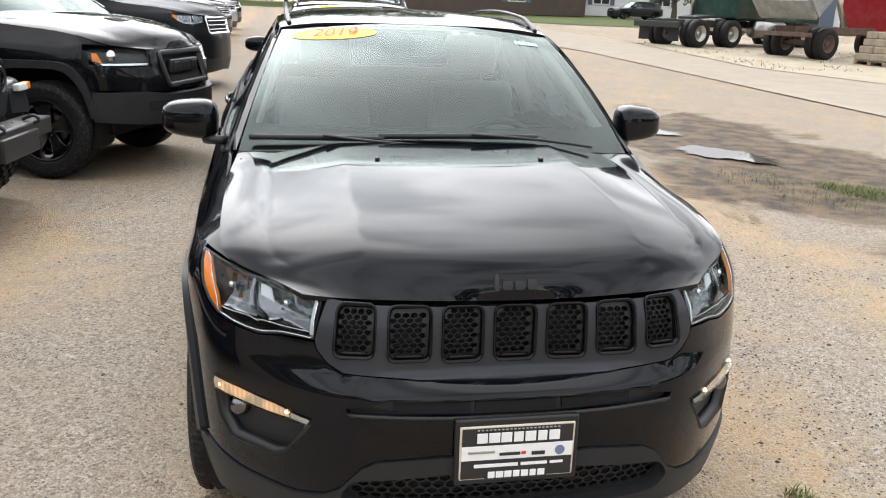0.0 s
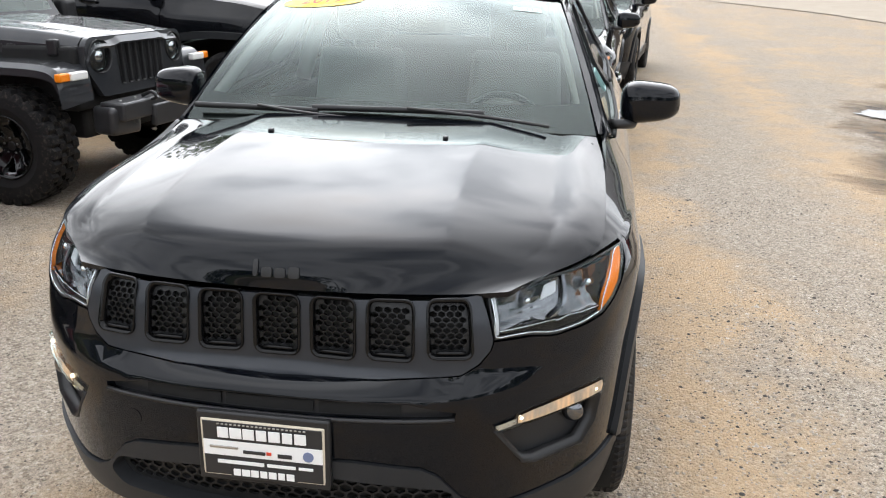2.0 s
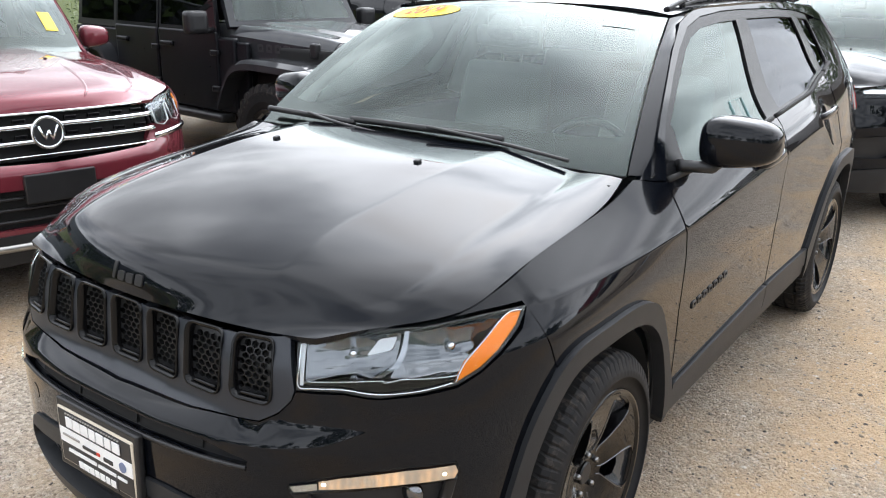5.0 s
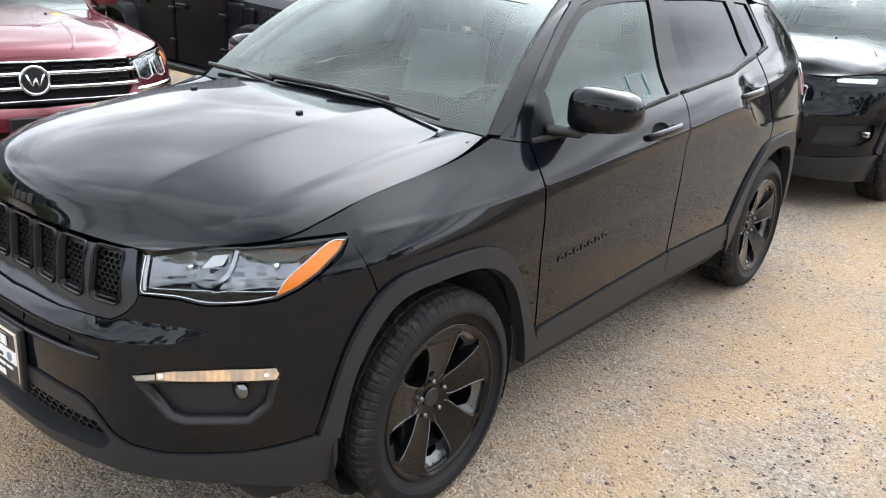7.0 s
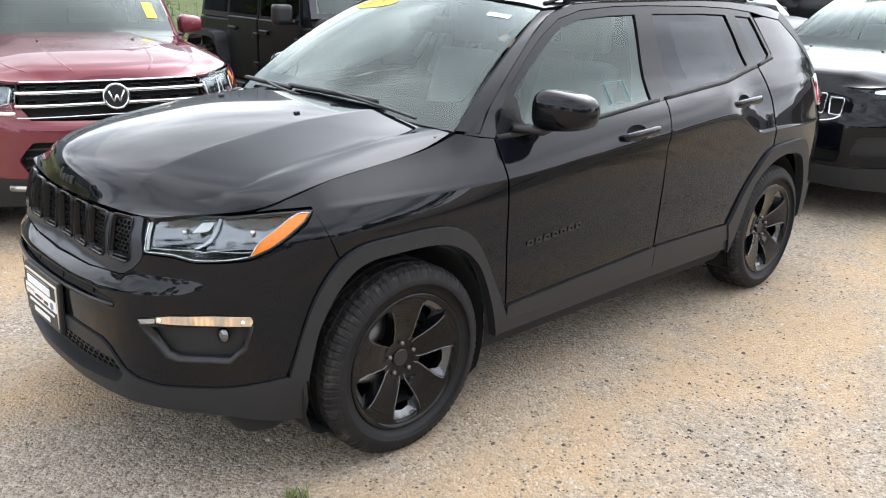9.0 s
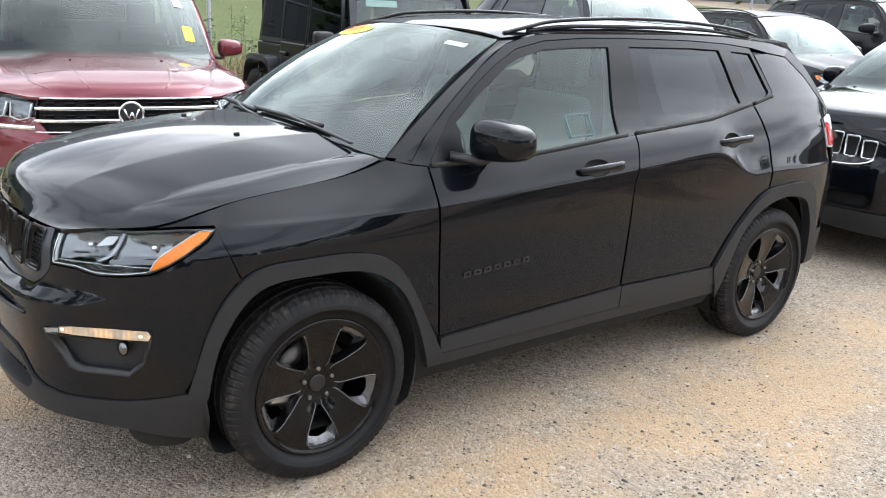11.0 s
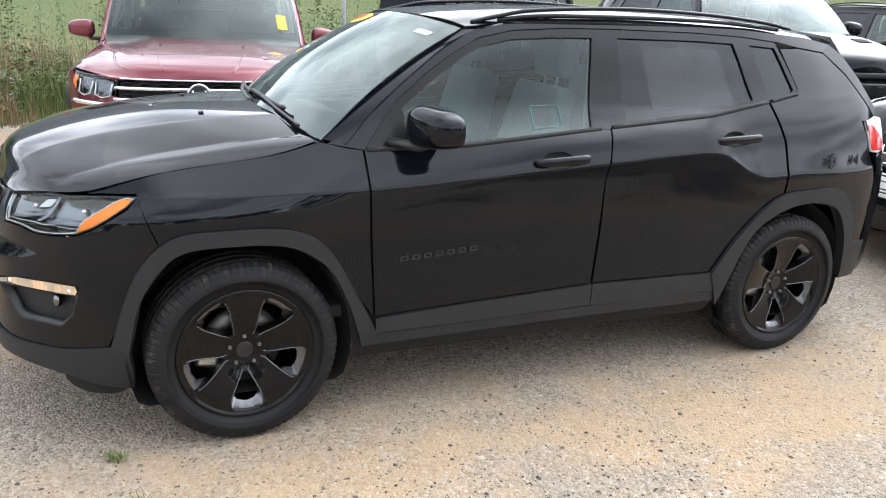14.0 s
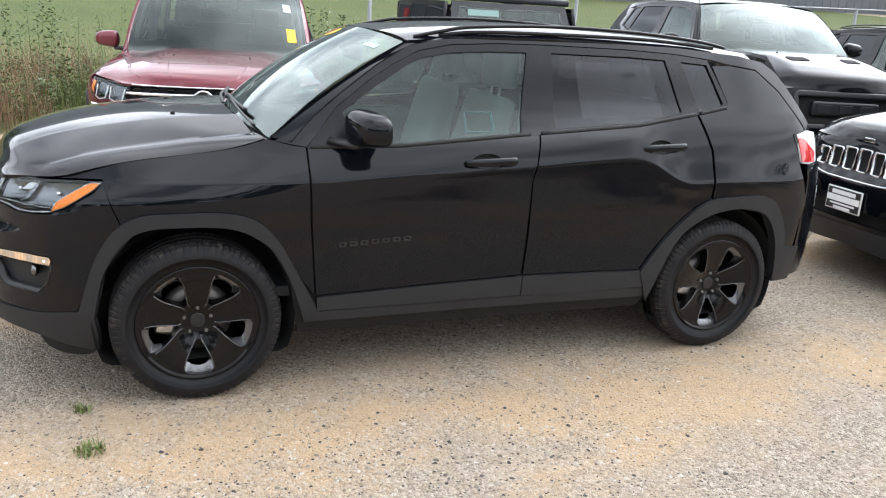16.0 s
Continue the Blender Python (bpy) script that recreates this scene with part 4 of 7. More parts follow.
# ---- the black compact SUV ----
def lamp_unit(body, car, outline, amber, mirror):
    """A headlamp: dark bucket, two fluted reflectors with a fin between, light guides and clear lens."""
    f, sx, sy = body.skin, body.sx, body.sy
    flip = np.array([-1 if mirror else 1, 1, 1])
    lens = part("headlight", panel(outline, f, .03, lift=.002, thick=0, mirror=mirror), LENS, car, "clear headlamp with amber corner marker")
    part("lamp_bucket", panel(shrink(outline, -.002), f, .03, lift=-.052, thick=0, mirror=mirror), TRIM_BLACK, lens)
    part("lamp_seal", ring_between(shrink(outline, -.001), shrink(outline, .005), f, -.001, -.004, mirror), TRIM_BLACK, lens)

    def deep(s, z, d):
        h = 1e-3
        n = np.cross(f(s + h, z) - f(s - h, z), f(s, z + h) - f(s, z - h))
        return f(s, z) + n / np.linalg.norm(n, axis=1, keepdims=True) * np.asarray(d)[:, None]

    def line(points, r, mat, name, d, label="", n=6):
        q = spline(np.array(points, float), n)
        part(name, tube(deep(q[:, 0], q[:, 1], np.full(len(q), d)) * flip, r, 6), mat, lens, label)

    fin = .772
    halves = ([(sx(.549), .838), (fin - .030, .842), (fin - .006, .870), (fin + .016, .931), (sx(.60), .927), (sx(.549), .917)],
              [(fin - .018, .842), (sy(-.535), .838), (sy(-.505), .862), (sy(-.455), .900), (sy(-.405), .936), (sy(-.470), .942), (fin + .028, .933), (fin + .008, .880)])
    for k, loop in enumerate(halves):
        loop = rounded(loop, .006, 3)
        lo, hi = loop.min(0), loop.max(0)

        def bowl(s, z, lo=lo, hi=hi, k=k):
            u, w = np.clip((s - lo[0]) / (hi[0] - lo[0]), 0, 1), np.clip((z - lo[1]) / (hi[1] - lo[1]), 0, 1)
            flute = .0016 * np.abs((w * 9 + u * 1.5) % 1 - .5) if k == 0 else .0045 * np.abs((u * 5) % 1 - .5) + .003 * np.abs((w * 3) % 1 - .5)
            return deep(s, z, -.010 - .034 * (4 * w * (1 - w)) ** .6 * (.35 + .65 * np.sin(np.pi * u)) - flute)
        part("reflector", panel(loop, bowl, .0075, thick=.003, mirror=mirror), SOFT_REFLECTOR, lens, "fluted grey reflector")
        c = loop.mean(0)
        part("bulb", ball(.010, deep(c[:1], c[1:] + .012, [-.030])[0] * flip), CHROME, lens)
    # upper lid over the bulb, the fin, the dark tray below
    part("bulb_lid", panel(rounded([(fin - .065, .893), (fin - .010, .902), (fin + .006, .926), (fin - .035, .922)], .006, 3), f, .02, lift=-.016, thick=.004, mirror=mirror), LAMP_GUIDE, lens)
    q = spline(np.array([(fin + .028, .934), (fin + .016, .900), (fin - .006, .868), (fin - .045, .846)]), 5)
    d = np.array([(.005 + .004 * i / len(q)) for i in range(len(q))])
    loop = np.vstack([q + np.stack([d, 0 * d], 1), (q - np.stack([d, 0 * d], 1))[::-1]])
    part("lamp_fin", panel(loop[::-1] if np.sum(loop[:, 0] * np.roll(loop[:, 1], -1) - np.roll(loop[:, 0], -1) * loop[:, 1]) < 0 else loop, f, .02, lift=-.008, thick=.03, mirror=mirror), DARK_CHROME, lens, "dark chrome fin")
    tray = [(sx(.541), .826), (sx(.60), .825), (sx(.640), .816), (sy(-.665), .813), (sy(-.61), .817), (sy(-.555), .826), (sy(-.535), .838), (fin + .03, .840), (fin - .03, .838), (sx(.545), .836)]
    part("lamp_tray", panel(tray, f, .03, lift=-.012, thick=.02, mirror=mirror), RIM_BLACK, lens)
    line([(sx(.547), .837), (fin - .045, .839), (fin - .030, .834), (fin + .01, .840), (sy(-.60), .838), (sy(-.535), .838)], .0013, CHROME, "tray_edge", -.010)
    # thin light guide down the inner edge and along the foot
    line([(sx(.541), .915), (sx(.5395), .87), (sx(.5385), .8275), (sx(.57), .8255), (.655, .8240), (.712, .8135), (sy(-.66), .8115), (sy(-.61), .8155), (sy(-.555), .8255)], .0020, CHROME, "light_guide", -.003, "thin bright light guide", 5)
    part("guide_block", panel(rounded([(sx(.540), .830), (sx(.547), .830), (sx(.550), .914), (sx(.542), .913)], .002, 2), f, .02, lift=-.006, thick=.004, mirror=mirror), LAMP_GUIDE, lens)
    part("amber_marker", panel(amber, f, .03, lift=-.005, thick=.01, mirror=mirror), AMBER, lens, "amber marker strip")
    line(amber[[0, 7, 6, 5, 4]], .0018, CHROME, "amber_edge", -.004)
    return lens


def hexes(loop, size, wall):
    """Honeycomb holes that lie wholly inside an outline."""
    lo, hi = loop.min(0), loop.max(0)
    out = []
    w, h = size, size * .60
    for j in range(int((hi[1] - lo[1]) / h) + 3):
        for i in range(int((hi[0] - lo[0]) / w) + 3):
            c = np.array([lo[0] + (i - .5 + .5 * (j % 2)) * w, lo[1] + (j - .5) * h])
            a, b = w / 2 - wall * .8, h * .66 - wall * .5
            hx = np.array([(-a, -b * .45), (0, -b), (a, -b * .45), (a, b * .45), (0, b), (-a, b * .45)]) + c
            if inside(hx, loop).all():
                out.append(hx)
    return out


def black_suv():
    body = Body(PLAN, HEIGHTS, STATIONS, HOOD_MID, HOOD_EDGE)
    car = thing("compact_suv", "glossy black compact SUV with black wheels parked on gravel", "car")
    shell(body, car, BLACK_PAINT, .03)
    f, nose, sx, sy = body.skin, body.nose, body.sx, body.sy
    lamp_half = [(sx(.533), .921), (sx(.60), .932), (sy(-.598), .938), (sy(-.469), .948), (sy(-.352), .950), (sy(-.386), .918), (sy(-.447), .876), (sy(-.495), .845), (sy(-.548), .821), (sy(-.61), .812), (.735, .8055), (.708, .8085), (.655, .8195), (sx(.535), .8215)]
    lamp_o = np.array(lamp_half)
    amber = np.array([(sy(-.550), .824), (sy(-.495), .848), (sy(-.447), .879), (sy(-.390), .918), (sy(-.360), .944), (sy(-.404), .943), (sy(-.474), .904), (sy(-.526), .866)])
    for m in (False, True):
        lamp_unit(body, car, lamp_o, amber, m)
    # grille panel with seven openings
    edge = [(0, .724), (.26, .729), (.455, .744), (.498, .768), (.524, .797), (.531, .819), (.517, .922), (.40, .914), (.20, .910), (0, .909)]
    g_out = np.array([(sx(x), z) for x, z in edge] + [(-sx(x), z) for x, z in edge[::-1] if x > 0])
    slots = []
    for i in range(-3, 4):
        c, hw, up = i * .1435, .0545 if abs(i) < 3 else .0515, .0019 * i * i
        slots.append(rounded(nose([(c - hw, .767 + up), (c + hw, .767 + up), (c + hw + .001, .909 + .0005 * i * i), (c - hw - .001, .909 + .0005 * i * i)]), .022, 5))
    grille = part("grille_panel", panel(g_out, f, .02, holes=slots, thick=.03), SATIN_GRILLE, car, "satin black grille panel with seven openings")
    for s in slots:
        ring = part("slot_ring", ring_between(shrink(s, -.0045), shrink(s, .004), f, .006, .001), RIM_BLACK, grille, "gloss black ring")
        part("slot_lower_lip", tube(f(np.linspace(s[:, 0].min() + .018, s[:, 0].max() - .018, 6), np.full(6, s[:, 1].min() + .010)) + np.array([0, .004, 0]), .0045, 6), RIM_BLACK, grille)
        net = shrink(s, .001)
        part("honeycomb", panel(net, f, .05, holes=hexes(net, .0225, .0016), lift=-.016, thick=.010), MESH_BLACK, grille)
        # near-black sheet stands in for the shade behind the slot
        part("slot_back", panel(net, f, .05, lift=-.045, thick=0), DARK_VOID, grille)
    # raised badge strokes on the nose of the hood
    for x, w, h in ((-.052, .012, .034), (-.024, .026, .021), (.008, .026, .021), (.042, .026, .024)):
        part("badge_stroke", panel(rounded([(x - w / 2, .950), (x + w / 2, .950), (x + w / 2, .950 + h), (x - w / 2, .950 + h)], .006, 3), lambda a, z: hood_front(body, a, z), .03, lift=.004, thick=.006), TRIM_BLACK, car)
    # bumper
    half = [(0, .721), (.26, .726), (.456, .741), (.500, .765), (.526, .795), (.534, .816)]
    right = [(sx(x), z) for x, z in half] + [(.655, .814), (.708, .8035), (.735, .801), (sy(-.61), .805), (sy(-.548), .814), (sy(-.495), .838), (sy(-.447), .868), (sy(-.38), .910), (sy(-.350), .948), (sy(-.290), .792), (sy(-.37), .677), (sy(-.43), .50), (sy(-.472), .415), (sy(-.63), .398), (sx(.57), .396), (sx(.50), .410), (sx(.454), .436), (sx(.40), .500), (sx(.36), .522), (sx(.2), .541), (0, .543)]
    out = np.array(right + [(-s, z) for s, z in right[::-1] if s > 1e-6])
    mid = nose([(-.440, .662), (-.432, .645), (-.2, .650), (0, .648), (.2, .650), (.432, .645), (.440, .662), (.33, .686), (.1, .690), (-.1, .690), (-.33, .686)])
    fog = np.array([(sx(.530), .598), (sx(.592), .500), (sx(.620), .488), (sy(-.611), .484), (sy(-.57), .53), (sy(-.553), .606)])
    fogm = fog * np.array([-1, 1])
    part("front_bumper", panel(out, f, .025, holes=[mid, fog, fogm], thick=.03), BLACK_PAINT, car, "glossy black front bumper")
    bar = part("bumper_slot", panel(shrink(mid, -.004), f, .03, lift=-.022, thick=0), TRIM_BLACK, car)
    for x0, x1 in ((-.325, -.125), (-.112, .105), (.118, .315)):
        # no hole here: a near-black sheet painted as the opening's shade
        part("slot_shade", panel(nose([(x0, .655), (x1, .655), (x1, .682), (x0, .682)]), f, .05, lift=-.016, thick=.004), DARK_VOID, bar)
    part("slot_lower_edge", tube(f(np.linspace(sx(-.435), sx(.435), 24), np.full(24, .645)), .006, 6), TRIM_BLACK, bar)
    part("tow_cover", panel(nose([(-.36 + .022 * math.cos(a), .585 + .022 * math.sin(a)) for a in np.linspace(0, 2 * math.pi, 20, endpoint=False)]), f, .05, lift=.0012, thick=.002), BLACK_PAINT, car)
    # lower bumper
    lowr = [(0, .540), (.2, .538), (.36, .519), (.40, .497), (.454, .433), (.50, .407), (.57, .393)]
    lr = [(sx(x), z) for x, z in lowr] + [(sy(-.63), .395), (sy(-.462), .420), (sy(-.405), .405), (sy(-.395), .32), (sy(-.40), .245), (sy(-.48), .255), (sy(-.62), .290), (sx(.60), .304), (sx(.40), .316), (0, .318)]
    lower = np.array(lr + [(-s, z) for s, z in lr[::-1] if s > 1e-6])
    gap_o = rounded(nose([(-.455, .415), (-.42, .375), (-.2, .365), (.2, .365), (.42, .375), (.455, .415), (.42, .462), (.16, .492), (-.16, .492), (-.42, .462)]), .02, 4)
    lb = part("lower_bumper", panel(lower, f, .03, holes=[gap_o], lift=.008, thick=.04), CLADDING, car, "dark grey textured lower bumper")
    part("intake_net", panel(shrink(gap_o, -.010), f, .08, holes=hexes(gap_o, .034, .004), lift=-.032, thick=.008), MESH_BLACK, lb)
    # the depth of the intake is a near-black sheet, its shade in the colour
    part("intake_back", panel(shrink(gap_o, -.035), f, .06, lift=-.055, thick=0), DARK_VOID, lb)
    part("chin", box((1.0, .30, .04), (0, -.62, .315), .015), DARK_VOID, lb)
    for m in (1, -1):
        # rounded rubber flap that keeps the air off the tyre
        flap = rounded([(-.62, .30), (-.405, .30), (-.402, .190), (-.45, .178), (-.54, .200), (-.60, .245)], .03, 4)
        part("air_deflector", panel(flap, lambda u, v: np.stack([.70 + 0 * u - .02 * (.3 - v), u, v], 1), .05, thick=.05, mirror=m < 0), RUBBER, lb, "black rubber flap ahead of the wheel")
    # fog lamps with the lit strip over them
    for m in (False, True):
        pocket = part("fog_pocket", panel(shrink(fog, -.004), f, .03, lift=-.035, thick=0, mirror=m), CLADDING, car)
        part("pocket_frame", ring_between(shrink(fog, -.004), shrink(fog, .010), f, .003, -.012, m), TRIM_BLACK, pocket)
        c = f(np.array([sy(-.64)]), np.array([.575]))[0] * np.array([-1 if m else 1, 1, 1])
        part("fog_lamp", ball(.028, c + np.array([0, .024, 0]), (1, .6, 1)), SOFT_REFLECTOR, pocket, "clear round fog lamp")
        strip = np.array([(sx(.521), .618), (sx(.530), .600), (sx(.609), .608), (sy(-.64), .608), (sy(-.551), .606), (sy(-.545), .624), (sy(-.549), .643), (sy(-.64), .646), (sx(.609), .640)])
        t = part("marker_strip", panel(strip, f, .03, lift=.008, thick=.012, mirror=m), LENS, car, "clear marker lamp strip, outer part lit")
        lit = np.array([(sx(.575), .612), (sx(.609), .611), (sy(-.64), .611), (sy(-.556), .609), (sy(-.549), .624), (sy(-.555), .640), (sy(-.64), .643), (sx(.609), .637), (sx(.575), .630)])
        part("lit_strip", panel(lit, f, .03, lift=.005, thick=0, mirror=m), AMBER_LIT, t, "lit warm white strip")
        part("unlit_strip", panel(np.array([(sx(.524), .617), (sx(.532), .604), (sx(.572), .611), (sx(.572), .626)]), f, .03, lift=.005, thick=0, mirror=m), REFLECTOR, t)
        for q in (sx(.583), sy(-.575)):
            c = f(np.array([q]), np.array([.623]))[0] * np.array([-1 if m else 1, 1, 1])
            part("marker_bulb", ball(.0075, c, (1, 1, .8), 10, 6), HOT_LAMP, t, "hot white bulb glow")
    # dealer plate
    pl = part("plate_holder", box((.325, .020, .18), (-.008, -.905, .560), .006, m=pose(0, 0, 0, -2)), TRIM_BLACK, car)
    P = lambda x, z, y=-.9185: (x - .008, y - (z - .558) * .02, z)
    part("plate_frame", box((.302, .008, .150), P(0, .558, -.914), .004), CREAM_PLASTIC, pl, "dealer plate with a pale border")
    part("plate_field", box((.292, .006, .142), P(0, .558, -.9165), .002), BLACK_PRINT, pl)
    part("plate_band", box((.292, .004, .040), P(0, .560, -.9185), .001), WHITE_PRINT, pl)
    part("plate_foot", box((.165, .004, .030), P(0, .497, -.9195), .001), BLACK_PRINT, pl)
    bars = [(-.105 + .0105 * i, .6255, .006, .003, STEEL) for i in range(21)] + [(-.0945 + .0315 * i, .603, (.027, .029, .028, .025, .028, .024, .028)[i], .027, WHITE_PRINT) for i in range(7)] + [ (-.095, .563, .07, .006, STEEL), (-.02, .555, .055, .008, BLACK_PRINT), (.055, .553, .035, .010, BLACK_PRINT), (-.055, .524, .115, .009, WHITE_PRINT), (.045, .524, .07, .008, WHITE_PRINT), (.105, .524, .035, .007, WHITE_PRINT), (.016, .556, .012, .008, RED_PRINT)] + [(-.066 + .022 * i, .497, (.018, .020, .019, .017, .019, .016, .019)[i], .018, WHITE_PRINT) for i in range(7)]
    for x, z, w, h, mt in bars:
        part("plate_bar", box((w, .003, h), P(x, z, -.9215), .001), mt, pl)
    part("plate_round_mark", disc(.013, .003, pose(*P(.112, .558, -.921), 90), 20), plain_blue, pl)
    # wipers
    for k, (a, b, c) in enumerate((((-.70, .325, 1.158), (-.48, .285, 1.163), (-.22, .262, 1.163)), ((-.24, .270, 1.172), (.10, .262, 1.176), (.36, .275, 1.172)))):
        blade = spline([a, b, c], 8)
        wp = part("wiper", tube(blade + np.array([0, -.006, .008]), .010, 6, 1.1), TRIM_BLACK, car)
        arm = spline([((-.10, .235, 1.145), (.58, .285, 1.135))[k], ((-.30, .245, 1.160), (.36, .258, 1.164))[k], ((-.44, .275, 1.172), (.10, .25, 1.184))[k]], 8)
        part("wiper_arm", tube(arm + np.array([0, -.012, .010]), .008, 6, .7), TRIM_BLACK, wp)
    # windscreen stickers
    low = [(x, .235 + .15 * x * x, 1.135 - .04 * x * x) for x in np.linspace(-.74, .74, 9)]
    top = [(x, .885 + .20 * x * x, 1.562 - .11 * x * x) for x in np.linspace(-.575, .575, 9)]
    screen = ruled(low, top, .035)
    oval = [(.190 + .150 * math.cos(a), .900 + .066 * math.sin(a)) for a in np.linspace(0, 2 * math.pi, 40, endpoint=False)]
    st = part("year_sticker", panel(oval, screen, .05, lift=.002, thick=0), YELLOW_PRINT, car, "yellow oval sticker with red 2019")
    p0, p1, p2 = (screen(np.array([u]), np.array([v]))[0] for u, v in ((.190, .898), (.220, .898), (.190, .923)))
    ex = Vector(p1 - p0).normalized()
    ez = Vector(p2 - p0)
    ez = (ez - ex * ez.dot(ex)).normalized()
    nn = ex.cross(ez)
    mm = Matrix((ex, ez, nn)).transposed().to_4x4()
    mm.translation = Vector(p0) + nn * .007
    lettering("2019", .092, mm, RED_PRINT, st, "year_lettering", .0004, .25, "red year number")
    tag = part("stock_sticker", panel([(.835, .845), (.925, .845), (.925, .885), (.835, .885)], screen, .05, lift=.002, thick=0), plain_pale, car, "pale sticker with an unreadable number")
    for i in range(5):
        u = .845 + .016 * i
        part("sticker_bar", panel([(u, .850), (u + .007, .850), (u + .007, .880), (u, .880)], screen, .05, lift=.0035, thick=0), TEAL_PRINT, tag)
    # window tag and price sheet
    g = f
    part("window_tag", ring_between(rounded(body.side([(1.195, 1.155), (1.33, 1.160), (1.33, 1.24), (1.195, 1.238)]), .004, 2), shrink(rounded(body.side([(1.195, 1.155), (1.33, 1.160), (1.33, 1.24), (1.195, 1.238)]), .004, 2), .0012), lambda s, z: f(s, z), -.008, -.008), TEAL_PRINT, car, "thin white outlined sticker on the glass")
    part("price_sheet", panel(body.side([(1.80, 1.22), (2.25, 1.235), (2.22, 1.47), (1.80, 1.475)]), f, .1, lift=-.0085, thick=0), plain_sheet, car, "faint pale price sheet laid over the rear window glass")
    # door badge
    for i in range(7):
        y = .590 + .049 * i
        part("badge_letter", panel(rounded(body.side([(y, .660 + .003 * i), (y + .036, .661 + .003 * i), (y + .036, .683 + .003 * i), (y, .682 + .003 * i)]), .006, 2), f, .03, lift=.004, thick=.006,
                                   holes=[rounded(body.side([(y + .010, .667 + .003 * i), (y + .027, .667 + .003 * i), (y + .027, .677 + .003 * i), (y + .010, .677 + .003 * i)]), .003, 2)]), TRIM_BLACK, car)
    return car, body


def hood_front(body, x, z):
    """The upright nose of the hood, over x and height."""
    x, z = np.atleast_1d(np.asarray(x, float)), np.atleast_1d(np.asarray(z, float))
    v = np.interp(z, [p[1] for p in HOOD_MID], np.linspace(0, 1, len(HOOD_MID)))
    return body.hood(x / body.edge(v)[:, 0], v)


CREAM_PLASTIC = plain("cream plastic", (0.60, 0.53, 0.42), 0.4)
plain_blue = plain("faded blue print", (0.16, 0.20, 0.33), 0.4)
plain_pale = plain("pale sticker", (0.62, 0.78, 0.76), 0.5)
TEAL_PRINT = plain("faded teal print", (0.25, 0.42, 0.42), 0.5)


def faint_sheet():
    m, t = material("pale film with the glass dimming put in")
    face = principled(t, color=(0.62, 0.64, 0.68), rough=0.7)
    # almost clear film outside the glass; the tint's dimming is its transparency
    t.add("ShaderNodeOutputMaterial", {0: t.add("ShaderNodeMixShader", {0: 0.03, 1: t.add("ShaderNodeBsdfTransparent"), 2: face})})
    return m


plain_sheet = faint_sheet()



def ground_height(x, y):
    """The lot lies level round the car, rises gently to the far end and more to the lawn."""
    z = np.interp(y, (-500, 4, 8, 14, 28, 80, 200, 600), (0, 0, .05, .18, .56, 1.5, 1.8, 1.8))
    return float(z + np.interp(-x, (0, 9, 12, 60, 100, 400), (0, 0, .12, 2.3, 2.6, 2.6)))


# ---- the other vehicles ----
def warped(ys, zs, k, top=0.0):
    """Proportions of another car: y and z by knots of the first car's, x by a factor."""
    y0, z0 = (-.895, 0, .235, .885, 2.636, 3.49), (0, .35, .92, 1.146, 1.61)

    def w(q):
        q = np.array(q, float)
        return np.stack([q[:, 0] * k * (1 + top * np.clip((q[:, 2] - 1.10) / .5, 0, 1)), np.interp(q[:, 1], y0, ys) + np.minimum(q[:, 1] - y0[0], 0) + np.maximum(q[:, 1] - y0[-1], 0), np.interp(q[:, 2], z0, zs) + np.maximum(q[:, 2] - z0[-1], 0)], 1)
    return w


def facing(x, y, degrees, nose):
    """The pose of a car whose nose, that far ahead of its front axle, stands at x, y; degrees: its heading from +x."""
    m = pose(0, 0, 0, 0, 0, degrees + 90)
    front = Vector((x, y, 0)) - m.to_3x3() @ Vector((0, -nose, 0))
    front.z = ground_height(front.x, front.y)
    return Matrix.Translation(front) @ m


def front_skin(body, car, coat, top=.760, lower=.40, holes=()):
    f, sx, sy = body.skin, body.sx, body.sy
    right = [(0, top), (sx(.46), top + .015), (sx(.535), .814), (sx(.61), .808), (sy(-.61), .805), (sy(-.495), .838), (sy(-.38), .910), (sy(-.350), .948), (sy(-.290), .792), (sy(-.37), .677), (sy(-.43), .50), (sy(-.472), lower), (sx(.57), lower - .01), (0, lower)]
    part("front_bumper", panel(np.array(right + [(-s, z) for s, z in right[::-1] if s > 1e-6]), f, .06, holes=holes, thick=.03), coat, car)
    lr = [(0, lower), (sx(.57), lower - .01), (sy(-.462), lower), (sy(-.405), lower), (sy(-.40), .19), (sy(-.60), .205), (0, .26)]
    part("lower_bumper", panel(np.array(lr + [(-s, z) for s, z in lr[::-1] if s > 1e-6]), f, .08, lift=.006, thick=.04), CLADDING, car)


